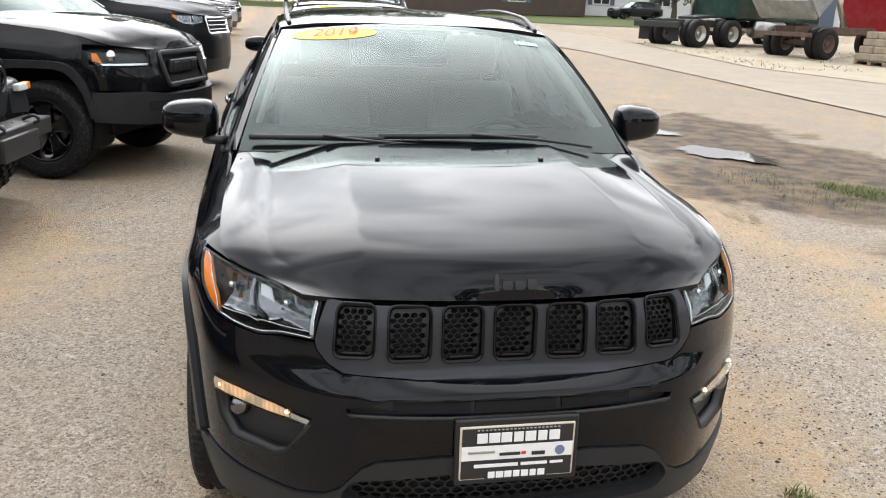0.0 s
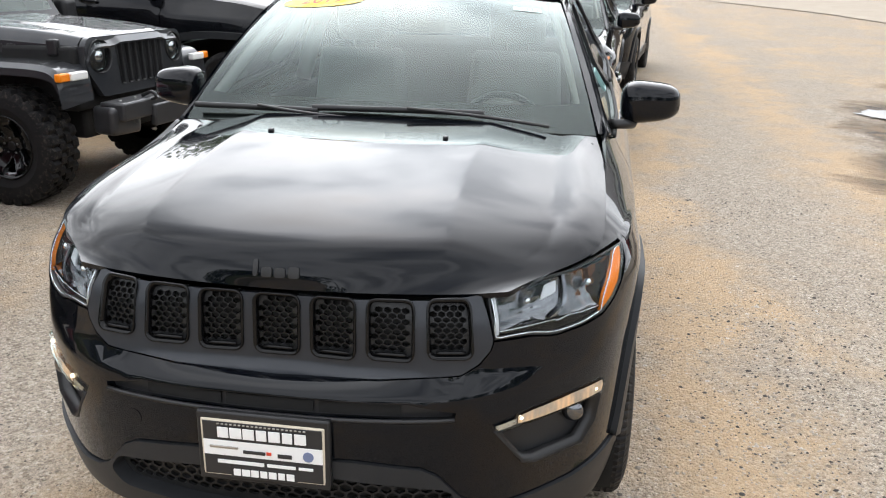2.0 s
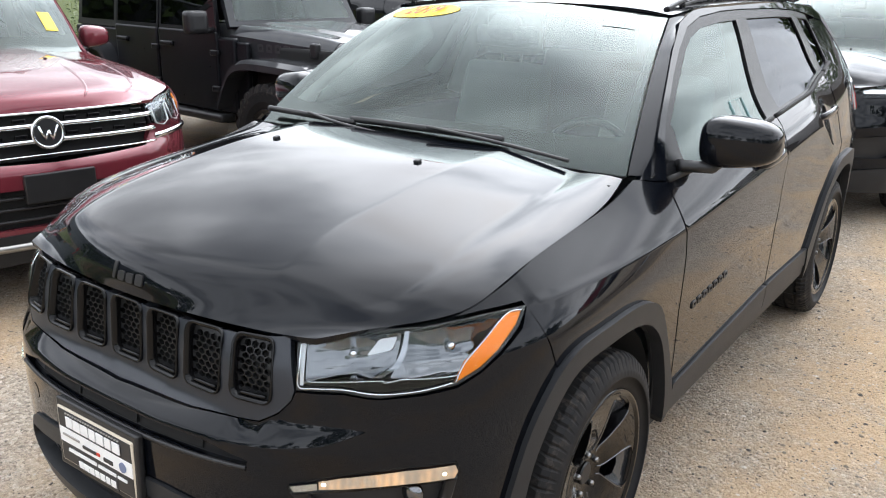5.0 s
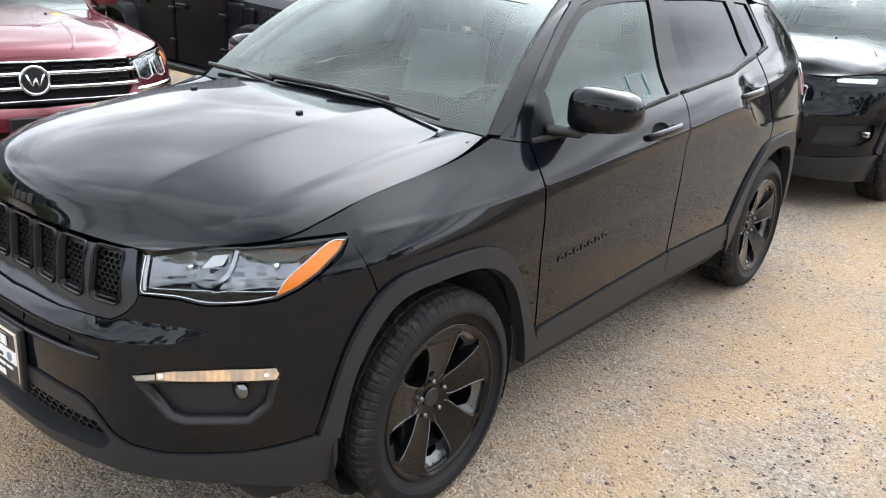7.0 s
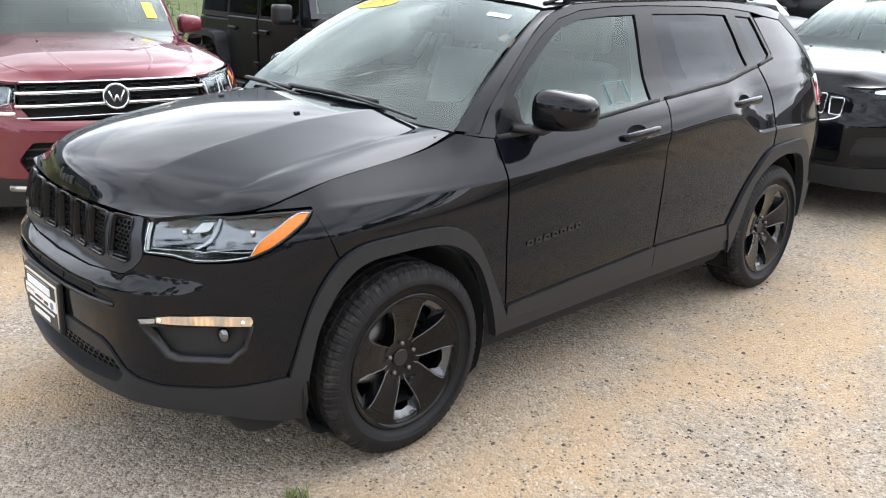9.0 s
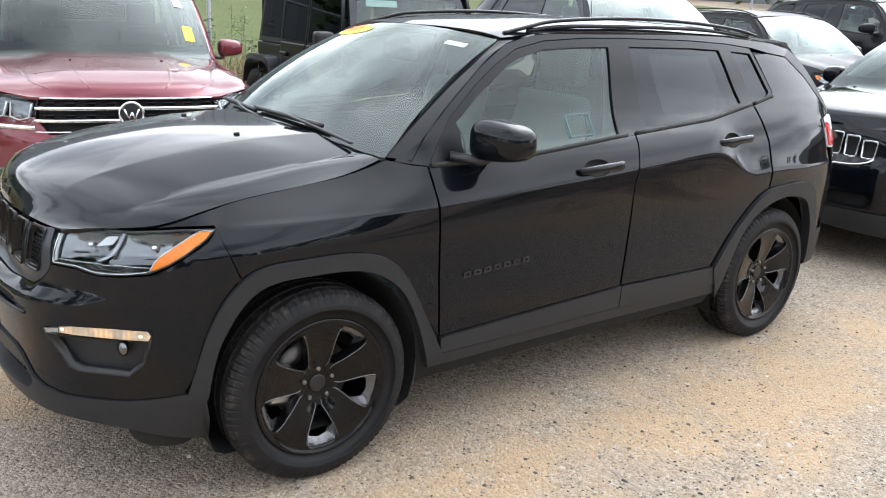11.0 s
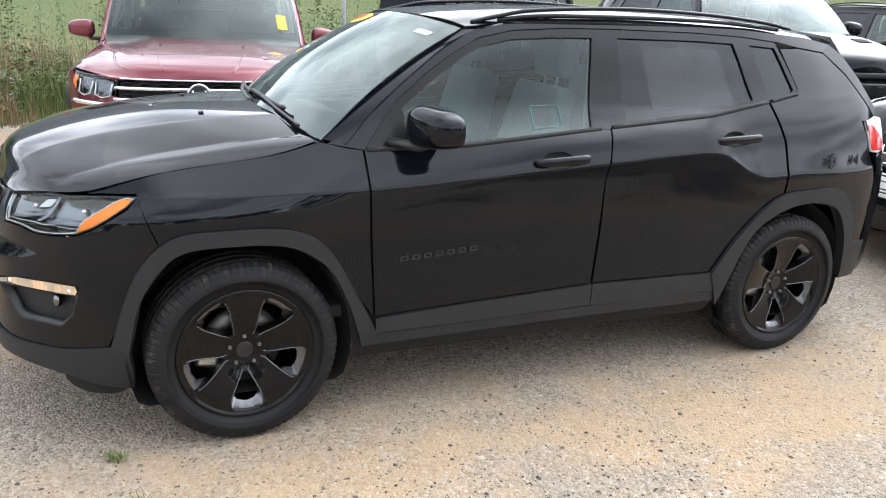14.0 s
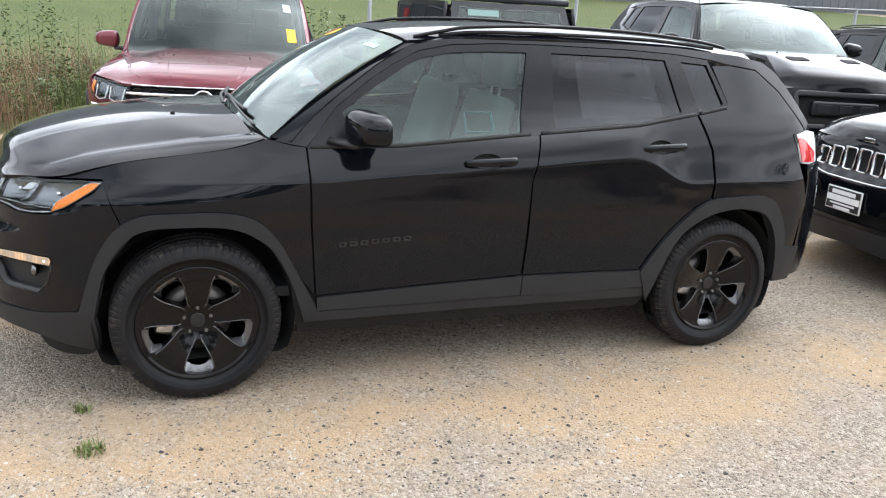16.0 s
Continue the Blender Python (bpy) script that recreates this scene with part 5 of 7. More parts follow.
def simple_lamp(body, car, outline, amber=True):
    """A clear lamp: dark bucket, two bright reflectors with a gap, a light guide round them, amber at the corner."""
    lens, f = None, body.skin
    lo, hi = outline[:, 0].min(), outline[:, 0].max()
    inner = shrink(outline, .014)

    def at(u, w):
        s = lo + (hi - lo) * u
        up = np.interp(s, *zip(*sorted((p[0], p[1]) for p in inner if p[1] > inner[:, 1].mean())))
        dn = np.interp(s, *zip(*sorted((p[0], p[1]) for p in inner if p[1] <= inner[:, 1].mean())))
        return (s, dn + (up - dn) * w)
    for m in (False, True):
        lens = part("headlight", panel(outline, f, .06, lift=.004, thick=0, mirror=m), LENS, car, "clear headlamp")
        part("lamp_bucket", panel(outline, f, .06, lift=-.035, thick=0, mirror=m), DARK_CHROME, lens)
        part("lamp_rim", ring_between(outline, shrink(outline, .006), f, -.001, -.004, m), TRIM_BLACK, lens)
        for u0, u1 in ((.06, .36), (.42, .70)):
            loop = rounded([at(u0, .25), at(u1, .25), at(u1, .92), at(u0, .92)], .012, 3)
            part("reflector", panel(loop, f, .04, lift=-.016, thick=.01, mirror=m), SOFT_REFLECTOR, lens)
            q = np.array([at(u0, .80), at(u0 + .02, .22), at((u0 + u1) / 2, .10), at(u1 - .02, .22), at(u1, .80)])
            part("light_guide", tube(f(q[:, 0], q[:, 1]) * np.array([-1 if m else 1, 1, 1]) + np.array([0, .004, 0]), .005, 6), WHITE_PLASTIC, lens)
        if amber:
            part("amber_marker", panel(np.array([at(.80, .10), at(.93, .12), at(.95, .9), at(.86, .92)]), f, .06, lift=-.006, thick=.006, mirror=m), AMBER, lens)
    return lens


def lamp_shape(body, z0=.815, z1=.935, x0=.53, y1=-.36):
    sx, sy = body.sx, body.sy
    return np.array([(sx(x0), z1), (sy(-.60), z1 + .008), (sy(y1), z1 + .014), (sy(y1 - .05), z0 + .06), (sy(-.55), z0 + .004), (sx(x0 + .005), z0)])


def red_suv():
    body = Body(PLAN, HEIGHTS, STATIONS, HOOD_MID, HOOD_EDGE, warped((-.96, 0, .62, 1.28, 2.98, 4.05), (0, .37, .985, 1.16, 1.83), 1.09, .15))
    car = thing("red_suv", "deep red metallic seven-seat SUV with a chrome barred grille", "car", facing(-3.158, .486, -10.6, 0))
    shell(body, car, RED_PAINT, .05, r=.375, rim=.25, glass_side=PRIVACY_GLASS, glass_rear=PRIVACY_GLASS, rails=False, screen_glass=CABIN_SHADE_SCREEN)
    f, nose, sx, sy = body.skin, body.nose, body.sx, body.sy
    low = rounded(nose([(-.50, .42), (.50, .42), (.54, .50), (.46, .60), (-.46, .60), (-.54, .50)]), .02, 3)
    front_skin(body, car, RED_PAINT, .705, .40, [low])
    part("intake_back", panel(shrink(low, -.01), f, .06, lift=-.05, thick=0), DARK_VOID, car)
    for z in (.455, .51, .56):
        part("intake_bar", tube(f(np.linspace(sx(-.50), sx(.50), 16), np.full(16, z)) + np.array([0, .02, 0]), .008, 6), TRIM_BLACK, car)
    part("skid_trim", tube(f(np.linspace(sx(-.60), sx(.60), 20), np.full(20, .335)), .022, 8), STEEL, car)
    back = nose([(-.53, .735), (.53, .735), (.53, .925), (-.53, .925)])
    grille = part("grille", panel(back, f, .06, lift=-.035, thick=0), DARK_VOID, car, "black grille with stepped chrome bars")
    for z, r0 in ((.922, .008), (.865, .016), (.795, .016), (.732, .007)):
        pts = f(np.linspace(sx(-.535), sx(.535), 40), np.full(40, z))
        part("chrome_bar", tube(pts, r0, 8, .8), CHROME, grille)
        if r0 > .01:
            for x in np.linspace(-.46, .46, 9):
                q = f(np.array([sx(x)]), np.array([z + .024]))[0]
                part("grille_step", box((.06, .02, .022), q + np.array([0, .008, 0]), .004), RIM_BLACK, grille)
    q = f(np.array([0.0]), np.array([.832]))[0]
    V, F = lathe([(-.014, .080), (.002, .082), (.008, .076), (.006, .068), (-.002, .064)], 40, "z")
    badge = part("round_badge", disc(.068, .012, Matrix.Translation(q + np.array([0, -.012, 0])) @ pose(0, 0, 0, 84), 32, .004), TRIM_BLACK, car, "round chrome ringed badge")
    ring = mesh_of("ring", V, F)
    ring.transform(Matrix.Translation(q + np.array([0, -.014, 0])) @ pose(0, 0, 0, 84))
    part("badge_ring", ring, CHROME, badge)
    for x0, x1 in ((-.045, -.018), (-.018, .0), (.018, .0), (.045, .018)):
        part("badge_stroke", tube([q + np.array([x0, -.024, .034 if abs(x0) > .03 else -.034]), q + np.array([x1, -.026, -.034 if abs(x0) > .03 else .012])], .006, 6), CHROME, badge)
    shape = lamp_shape(body, .765, .925, .535, -.42)
    simple_lamp(body, car, shape)
    for m in (1, -1):
        pts = f(np.linspace(sx(.535), sy(-.48), 10), np.full(10, .752)) * np.array([m, 1, 1])
        part("lamp_brow", tube(pts, .014, 6, 1.2), CHROME, car)
    part("plate_blank", box((.34, .03, .14), f(np.array([0.0]), np.array([.62]))[0] + np.array([0, -.01, -.02]), .006), TRIM_BLACK, car, "blank black plate holder")
    W = body.warp
    # windscreen stickers on its left
    low = [(x, .235 + .15 * x * x, 1.135 - .04 * x * x) for x in np.linspace(-.74, .74, 9)]
    top = [(x, .885 + .20 * x * x, 1.562 - .11 * x * x) for x in np.linspace(-.575, .575, 9)]
    screen = ruled(low, top, .035, W)
    for u, v, w, h, mt, nm in ((.915, .20, .052, .17, YELLOW_PRINT, "yellow_tag"), (.905, .62, .045, .12, WHITE_PRINT, "paper_slip"), (.885, .90, .03, .03, WHITE_PRINT, "paper_slip")):
        part(nm, panel([(u - w / 2, v), (u + w / 2, v), (u + w / 2 - .004, v + h), (u - w / 2 - .004, v + h)], screen, .1, lift=.004, thick=0), mt, car)
    for m in (-1, 1):
        # a shallow ridge along the hood on either side
        for a0, a1 in ((.30, .40), (.62, .78)):
            pts = np.array([body.hood(np.array([m * (a0 + (a1 - a0) * k)]), np.array([.26 + .60 * k]))[0] for k in np.linspace(0, 1, 14)])
            part("hood_ridge", tube(pts + np.array([0, 0, -.006]), .012, 8, .75, taper=np.sin(np.linspace(.15, math.pi - .15, 14)) ** .5), RED_PAINT, car)
    for sgn in (-1, 1):
        pts = W(spline([(sgn * .56, 1.05, 1.56), (sgn * .56, 1.15, 1.615), (sgn * .56, 1.5, 1.64), (sgn * .56, 2.4, 1.635), (sgn * .55, 2.8, 1.56)], 6)) + np.array([0, 0, .02])
        part("roof_rail", tube(pts, .02, 8), STEEL, car, "silver roof rail")
    for x in (-.3, 0, .3):
        q = W(np.array([[x, 1.25, 1.60]]))[0]
        part("roof_rib", box((.16, 1.2, .016), q + np.array([0, .5, .0]), .006), RED_PAINT, car)
    return car


def seven_slot_suv():
    body = Body(PLAN, HEIGHTS, STATIONS, HOOD_MID, HOOD_EDGE, warped((-.94, 0, .26, .95, 2.72, 3.68), (0, .36, .95, 1.16, 1.66), 1.03))
    car = thing("midsize_suv", "glossy black midsize SUV with chrome ringed grille slots", "car", facing(.10, 5.29, -93, 0))
    shell(body, car, BLACK_PAINT, .05, r=.36, rim=.235)
    f, nose, sx, sy = body.skin, body.nose, body.sx, body.sy
    slots = [rounded(nose([(c - .043, .735), (c + .043, .735), (c + .050, .885 - .004 * i * i), (c - .050, .885 - .004 * i * i)]), .016, 4) for i, c in ((i, i * .124) for i in range(-3, 4))]
    right = [(0, .930), (sx(.40), .925), (sx(.53), .90), (sx(.60), .86), (sy(-.50), .865), (sy(-.37), .905), (sy(-.35), .948), (sy(-.29), .792), (sy(-.37), .677), (sy(-.43), .50), (sy(-.47), .40), (sx(.57), .39), (0, .39)]
    low = rounded(nose([(-.42, .42), (.42, .42), (.46, .50), (-.46, .50)]), .02, 3)
    fog = rounded(np.array([(sx(.50), .47), (sy(-.60), .46), (sy(-.50), .52), (sy(-.50), .62), (sx(.54), .60)]), .03, 3)
    part("front_bumper", panel(np.array(right + [(-s, z) for s, z in right[::-1] if s > 1e-6]), f, .05, holes=slots + [low, fog, fog * np.array([-1, 1])], thick=.03), BLACK_PAINT, car)
    lr = [(0, .39), (sx(.57), .38), (sy(-.462), .40), (sy(-.405), .40), (sy(-.40), .20), (sy(-.60), .21), (0, .26)]
    part("lower_bumper", panel(np.array(lr + [(-s, z) for s, z in lr[::-1] if s > 1e-6]), f, .08, lift=.006, thick=.04), CLADDING, car)
    for s in slots:
        part("slot_ring", ring_between(shrink(s, -.004), shrink(s, .006), f, .008, .004), CHROME, car, "bright chrome slot ring")
        part("slot_back", panel(s, f, .05, lift=-.03, thick=0), DARK_VOID, car)
    part("chrome_strip", tube(f(np.linspace(sx(-.42), sx(.42), 24), .685 + .05 * np.abs(np.linspace(-1, 1, 24)) ** 6), .006, 6), CHROME, car)
    part("intake_back", panel(shrink(low, -.01), f, .08, lift=-.05, thick=0), DARK_VOID, car)
    for m in (False, True):
        part("fog_pocket", panel(shrink(fog, -.01), f, .06, lift=-.04, thick=0, mirror=m), TRIM_BLACK, car)
        q = f(np.array([sy(-.56)]), np.array([.55]))[0] * np.array([-1 if m else 1, 1, 1])
        part("fog_lamp", box((.05, .04, .04), q + np.array([0, .012, 0]), .01), REFLECTOR, car)
        strip = np.array([(sx(.545), .895), (sx(.60), .868), (sy(-.50), .872), (sy(-.38), .908), (sy(-.355), .945), (sy(-.47), .945), (sx(.60), .935)])
        lens = part("headlight", panel(strip, f, .05, lift=.003, thick=0, mirror=m), LENS, car, "slim clear headlamp")
        part("lamp_bucket", panel(strip, f, .05, lift=-.02, thick=0, mirror=m), TRIM_BLACK, lens)
        part("amber_marker", panel(np.array([(sy(-.44), .895), (sy(-.39), .912), (sy(-.375), .930), (sy(-.43), .925)]), f, .05, lift=-.006, thick=0, mirror=m), AMBER, lens)
        part("reflector", panel(np.array([(sx(.60), .895), (sy(-.53), .890), (sy(-.50), .925), (sx(.60), .92)]), f, .05, lift=-.010, thick=0, mirror=m), REFLECTOR, lens)
    for x in (-.035, -.012, .012, .035):
        q = f(np.array([sx(x)]), np.array([.945]))[0]
        part("badge_stroke", box((.018, .008, .028), q + np.array([0, -.006, .006]), .003), CHROME, car)
    pl = part("plate_frame", box((.308, .012, .158), f(np.array([0.0]), np.array([.60]))[0] + np.array([0, -.015, -.05]), .004), WHITE_PLASTIC, car, "dealer plate with a pale border")
    q = f(np.array([0.0]), np.array([.60]))[0] + np.array([0, -.022, -.05])
    part("plate_field", box((.290, .006, .140), q, .002), BLACK_PRINT, pl)
    part("plate_band", box((.290, .004, .042), q + np.array([0, -.004, .002]), .001), WHITE_PRINT, pl)
    for dz, w, h in ((.045, .21, .028), (-.035, .22, .012), (-.060, .15, .018)):
        part("plate_bar", box((w, .004, h), q + np.array([0, -.004, dz]), .001), WHITE_PRINT, pl)
    W = body.warp
    q = W(np.array([[.05, .80, 1.52]]))[0]
    part("sun_sticker", box((.26, .004, .07), q + np.array([-.25, -.03, .0]), .001, m=pose(0, 0, 0, -50)), YELLOW_PRINT, car)
    return car


def plain_suv(name, label, coat, at, ys, zs, k, r=.39, grille=None, rails=True, flares=False, nose_y=None, front_only=False):
    """Another parked car of the row: full body, simpler nose."""
    body = Body(PLAN, HEIGHTS, STATIONS, HOOD_MID, HOOD_EDGE, warped(ys, zs, k))
    car = thing(name, label, "truck" if "pickup" in name else "car", facing(*at, -ys[0] + .03), group="cars parked in the row")
    shell(body, car, coat, .08, r=r, rim=r * .66, rails=rails, cabin=True, handles=True, front_only=front_only)
    f, nose, sx, sy = body.skin, body.nose, body.sx, body.sy
    front_skin(body, car, coat, .70, .42)
    g = rounded(nose([(-.46, .715), (.46, .715), (.50, .905), (-.50, .905)]), .03, 3)
    gp = part("grille", panel(g, f, .08, lift=-.03, thick=0), DARK_VOID, car)
    part("grille_frame", ring_between(shrink(g, -.012), shrink(g, .016), f, .010, .004), grille or TRIM_BLACK, gp)
    for z in (.76, .81, .86):
        part("grille_bar", tube(f(np.linspace(sx(-.45), sx(.45), 14), np.full(14, z)), .009, 6), grille or TRIM_BLACK, gp)
    simple_lamp(body, car, lamp_shape(body))
    return car, body


def pickup():
    ys, zs = (-.98, 0, .60, 1.22, 3.6, 4.7), (0, .50, 1.14, 1.42, 1.95)
    body = Body(PLAN, HEIGHTS, STATIONS, HOOD_MID, HOOD_EDGE, warped(ys, zs, 1.13))
    car = thing("black_pickup", "glossy black full-size pickup with wide wheel flares and hood vents", "truck", facing(-2.37, 6.10, -16.8, 0))
    shell(body, car, TRUCK_BLACK, .06, screen_glass=CABIN_SHADE_SCREEN, r=.43, rim=.27, rails=False, track=.775)
    f, nose, sx, sy, W = body.skin, body.nose, body.sx, body.sy, body.warp
    right = [(0, .930), (sx(.44), .930), (sx(.53), .92), (sx(.54), .80), (sx(.61), .79), (sy(-.61), .79), (sy(-.495), .80), (sy(-.36), .82), (sy(-.350), .948), (sy(-.290), .792), (sy(-.37), .677), (sy(-.40), .62), (sx(.60), .60), (0, .60)]
    g = rounded(nose([(-.40, .63), (.40, .63), (.44, .90), (-.44, .90)]), .05, 4)
    part("nose_panel", panel(np.array(right + [(-s, z) for s, z in right[::-1] if s > 1e-6]), f, .06, holes=[g], thick=.03), TRUCK_BLACK, car)
    gp = part("grille", panel(shrink(g, -.01), f, .08, lift=-.04, thick=0), DARK_VOID, car, "black grille with a wide name bar")
    part("grille_frame", ring_between(shrink(g, -.01), shrink(g, .03), f, .02, .008), TRIM_BLACK, gp)
    q = f(np.array([0.0]), np.array([.78]))[0]
    part("name_bar", box((.62, .05, .13), q + np.array([0, .0, 0]), .02), TRIM_BLACK, gp)
    for x in np.linspace(-.2, .2, 3):
        part("name_letter", box((.12, .01, .075), q + np.array([x, -.026, 0]), .008), CLADDING, gp)
    # bumper with raised ends
    lowr = np.array([(sx(-.60), .35), (sx(.60), .35), (sy(-.42), .38), (sy(-.42), .60), (sx(.60), .60), (sx(.40), .575), (sx(-.40), .575), (-sx(.60), .60), (-sy(-.42), .60), (-sy(-.42), .38)])
    bp = part("steel_bumper", panel(lowr, f, .08, lift=.05, thick=.10), CLADDING, car, "dark matt steel bumper")
    for m in (False, True):
        # flat near-black patch on the bumper, painted as the shade of a recess
        part("recess_shade", panel(rounded(np.array([(sx(.42), .45), (sx(.60), .45), (sx(.60), .53), (sx(.42), .53)]), .02, 3), f, .06, lift=.052, thick=.002, mirror=m), DARK_VOID, bp)
        lo = np.array([(sx(.545), .915), (sy(-.60), .920), (sy(-.38), .925), (sy(-.40), .86), (sy(-.46), .805), (sx(.60), .800), (sx(.545), .805)])
        lens = part("headlight", panel(lo, f, .05, lift=.003, thick=0, mirror=m), LENS, car, "dark headlamp with projector and amber corner")
        part("lamp_bucket", panel(lo, f, .05, lift=-.05, thick=0, mirror=m), TRIM_BLACK, lens)
        q = f(np.array([sy(-.58)]), np.array([.872]))[0] * np.array([-1 if m else 1, 1, 1])
        part("projector", ball(.055, q + np.array([0, .03, 0]), (1, .8, 1)), REFLECTOR, lens)
        part("amber_marker", panel(np.array([(sy(-.50), .82), (sy(-.43), .84), (sy(-.42), .90), (sy(-.46), .90)]), f, .05, lift=-.008, thick=0, mirror=m), AMBER, lens)
        part("lamp_strip", panel(np.array([(sx(.56), .806), (sy(-.50), .806), (sy(-.48), .82), (sx(.56), .822)]), f, .05, lift=-.008, thick=0, mirror=m), REFLECTOR, lens)
        for yz, y0 in (((0, .352), FRONT_ARCH_OUT),):
            out, inn = spline(FRONT_ARCH_OUT, 6), spline(FRONT_ARCH_IN, 6)
            part("wheel_flare", panel(body.side(list(out) + list(inn)[::-1]), f, .06, lift=.06, thick=.08, mirror=m), CLADDING, car, "wide matt black wheel flare")
    for m in (-1, 1):
        part("hood_vent", panel(rounded([(m * .30 - .10, .66), (m * .30 + .10, .66), (m * .30 + .10, .74), (m * .30 - .10, .74)], .02, 3), lambda a_, v_: body.hood(a_, v_), .05, lift=.004, thick=.004), DARK_VOID, car)
    part("antenna", tube([W(np.array([[-.78, .25, 1.10]]))[0], W(np.array([[-.78, .42, 1.10]]))[0] + np.array([0, .0, .78])], .004, 6), TRIM_BLACK, car)
    return car


def trail_car():
    """The boxy trail four-by-four: flat panels, seven slots, round lamps, separate wings, knobbly tyres."""
    car = thing("trail_suv", "matt and gloss black boxy four-by-four with round headlamps and knobbly tyres", "car", facing(-3.19, 3.58, -5.8, 0))
    B = SATIN_BLACK
    hood_grey = TRAIL_PAINT

    def sheet(name, outline, fn, mat, step=.08, label="", **kw):
        return part(name, panel(outline, fn, step, **kw), mat, car, label)
    # hood: nearly flat, narrowing to the nose, rolled sides
    def hood(a, v):
        a, v = np.atleast_1d(np.asarray(a, float)), np.atleast_1d(np.asarray(v, float))
        half = .60 + .12 * v
        z = 1.195 + .055 * v - .012 * (1 - v) ** 4 * 4 + .02 * np.clip((.55 - np.abs(a)) / .12, 0, 1)
        z = z - .10 * np.clip((np.abs(a) - .82) / .18, 0, 1) ** 2 - .05 * np.clip((.06 - v) / .06, 0, 1) ** 2
        return np.stack([a * half, -.52 + 1.22 * v - .04 * (1 - a * a) * (1 - v), z], 1)
    sheet("hood", [(-1, 0), (1, 0), (1, 1), (-1, 1)], hood, hood_grey, .05, thick=.02)
    for m in (1, -1):
        side = lambda u, v, m=m: np.stack([(.605 + .12 * np.clip((u + .50) / 1.22, 0, 1)), u, v], 1)
        part("hood_side", panel([(-.50, .92), (.72, .92), (.72, 1.17), (-.50, 1.10)], side, .1, thick=.02, mirror=m < 0), hood_grey, car)
        for i in range(4):
            part("hood_letter", panel(rounded([(.02 + .10 * i, 1.05), (.09 + .10 * i, 1.052), (.09 + .10 * i, 1.115), (.02 + .10 * i, 1.112)], .01, 2), side, .1, lift=.003, thick=.004, holes=[rounded([(.04 + .10 * i, 1.07), (.07 + .10 * i, 1.07), (.07 + .10 * i, 1.095), (.04 + .10 * i, 1.095)], .005, 2)], mirror=m < 0), BLACK_PRINT, car)
        part("hood_latch", box((.05, .08, .11), (m * .665, -.30, 1.10), .015), TRIM_BLACK, car)
        part("tub_side", box((.06, 2.75, .62), (m * .76, 1.96, .84), .03, 3), B, car)
        part("cowl_side", box((.05, .35, .52), (m * .74, .62, .86), .03, 3), B, car)
        # doors with hinges and handles
        for y0, y1 in ((.80, 1.72), (1.74, 2.50)):
            d = part("door", box((.05, y1 - y0 - .015, .66), (m * .785, (y0 + y1) / 2, .86), .02, 3), B, car)
            for z in (.72, 1.02):
                part("hinge", box((.03, .11, .05), (m * .82, y0 + .02, z), .012), B, d)
            part("door_handle", box((.035, .20, .045), (m * .822, y1 - .16, 1.06), .015), B, d)
            glass_o = [(y0 + .03, 1.22), (y1 - .03, 1.22), (y1 - .03, 1.70), (y0 + (.16 if y0 < 1 else .03), 1.70)]
            part("door_window", panel(glass_o, lambda u, v: np.stack([.79 - .12 * (v - 1.2), u, v], 1), .2, thick=0, mirror=m < 0), PRIVACY_GLASS, d)
            fo = [(y0, 1.18), (y1, 1.18), (y1, 1.745), (y0 + (.15 if y0 < 1 else 0), 1.745)]
            part("window_frame", panel(fo, lambda u, v: np.stack([.792 - .12 * (v - 1.2), u, v], 1), .2, holes=[glass_o], thick=.03, mirror=m < 0), B, d)
        part("rear_side_glass", panel([(2.55, 1.22), (3.20, 1.22), (3.15, 1.68), (2.55, 1.68)], lambda u, v: np.stack([.79 - .12 * (v - 1.2), u, v], 1), .2, thick=.01, mirror=m < 0), PRIVACY_GLASS, car)
        part("top_side", panel([(2.50, 1.16), (3.28, 1.16), (3.22, 1.76), (2.50, 1.76)], lambda u, v: np.stack([.785 - .12 * (v - 1.2), u, v], 1), .2, thick=.03, mirror=m < 0), TRIM_BLACK, car)
        # wings: flat-topped arches standing off the body
        pts = [(-.53, .80), (-.50, .94), (-.40, 1.00), (-.10, 1.015), (.30, 1.01), (.50, .93), (.66, .66)]
        prof = spline(pts, 6)
        V, F = [], []
        for y, z in prof:
            for x, dz in ((.60, 0.0), (.88, -.005), (.935, -.035), (.935, -.085), (.90, -.085), (.60, -.06)):
                V.append((m * x, y, z + dz))
        n = 6
        for i in range(len(prof) - 1):
            for j in range(n):
                q = (i * n + j, i * n + (j + 1) % n, (i + 1) * n + (j + 1) % n, (i + 1) * n + j)
                F.append(q[::-1] if m > 0 else q)
        F += [tuple(range(n)), tuple(range((len(prof) - 1) * n, len(prof) * n))[::-1]]
        wing = part("front_wing", mesh_of("wing", V, F, smooth=False), hood_grey, car, "flat dark grey front wing")
        part("wing_marker", box((.10, .05, .055), (m * .895, -.53, .925), .012), AMBER, wing, "amber side marker")
        part("wing_lamp", box((.17, .05, .055), (m * .765, -.545, .925), .012), WHITE_PLASTIC, wing, "white daytime lamp")
        V, F = [], []
        for y, z in spline([(2.45, .70), (2.58, .95), (2.75, 1.01), (3.25, 1.01), (3.42, .90), (3.48, .72)], 6):
            for x, dz in ((.76, 0), (.93, -.01), (.94, -.07), (.76, -.06)):
                V.append((m * x, y, z + dz))
        for i in range(len(V) // 4 - 1):
            for j in range(4):
                q = (i * 4 + j, i * 4 + (j + 1) % 4, (i + 1) * 4 + (j + 1) % 4, (i + 1) * 4 + j)
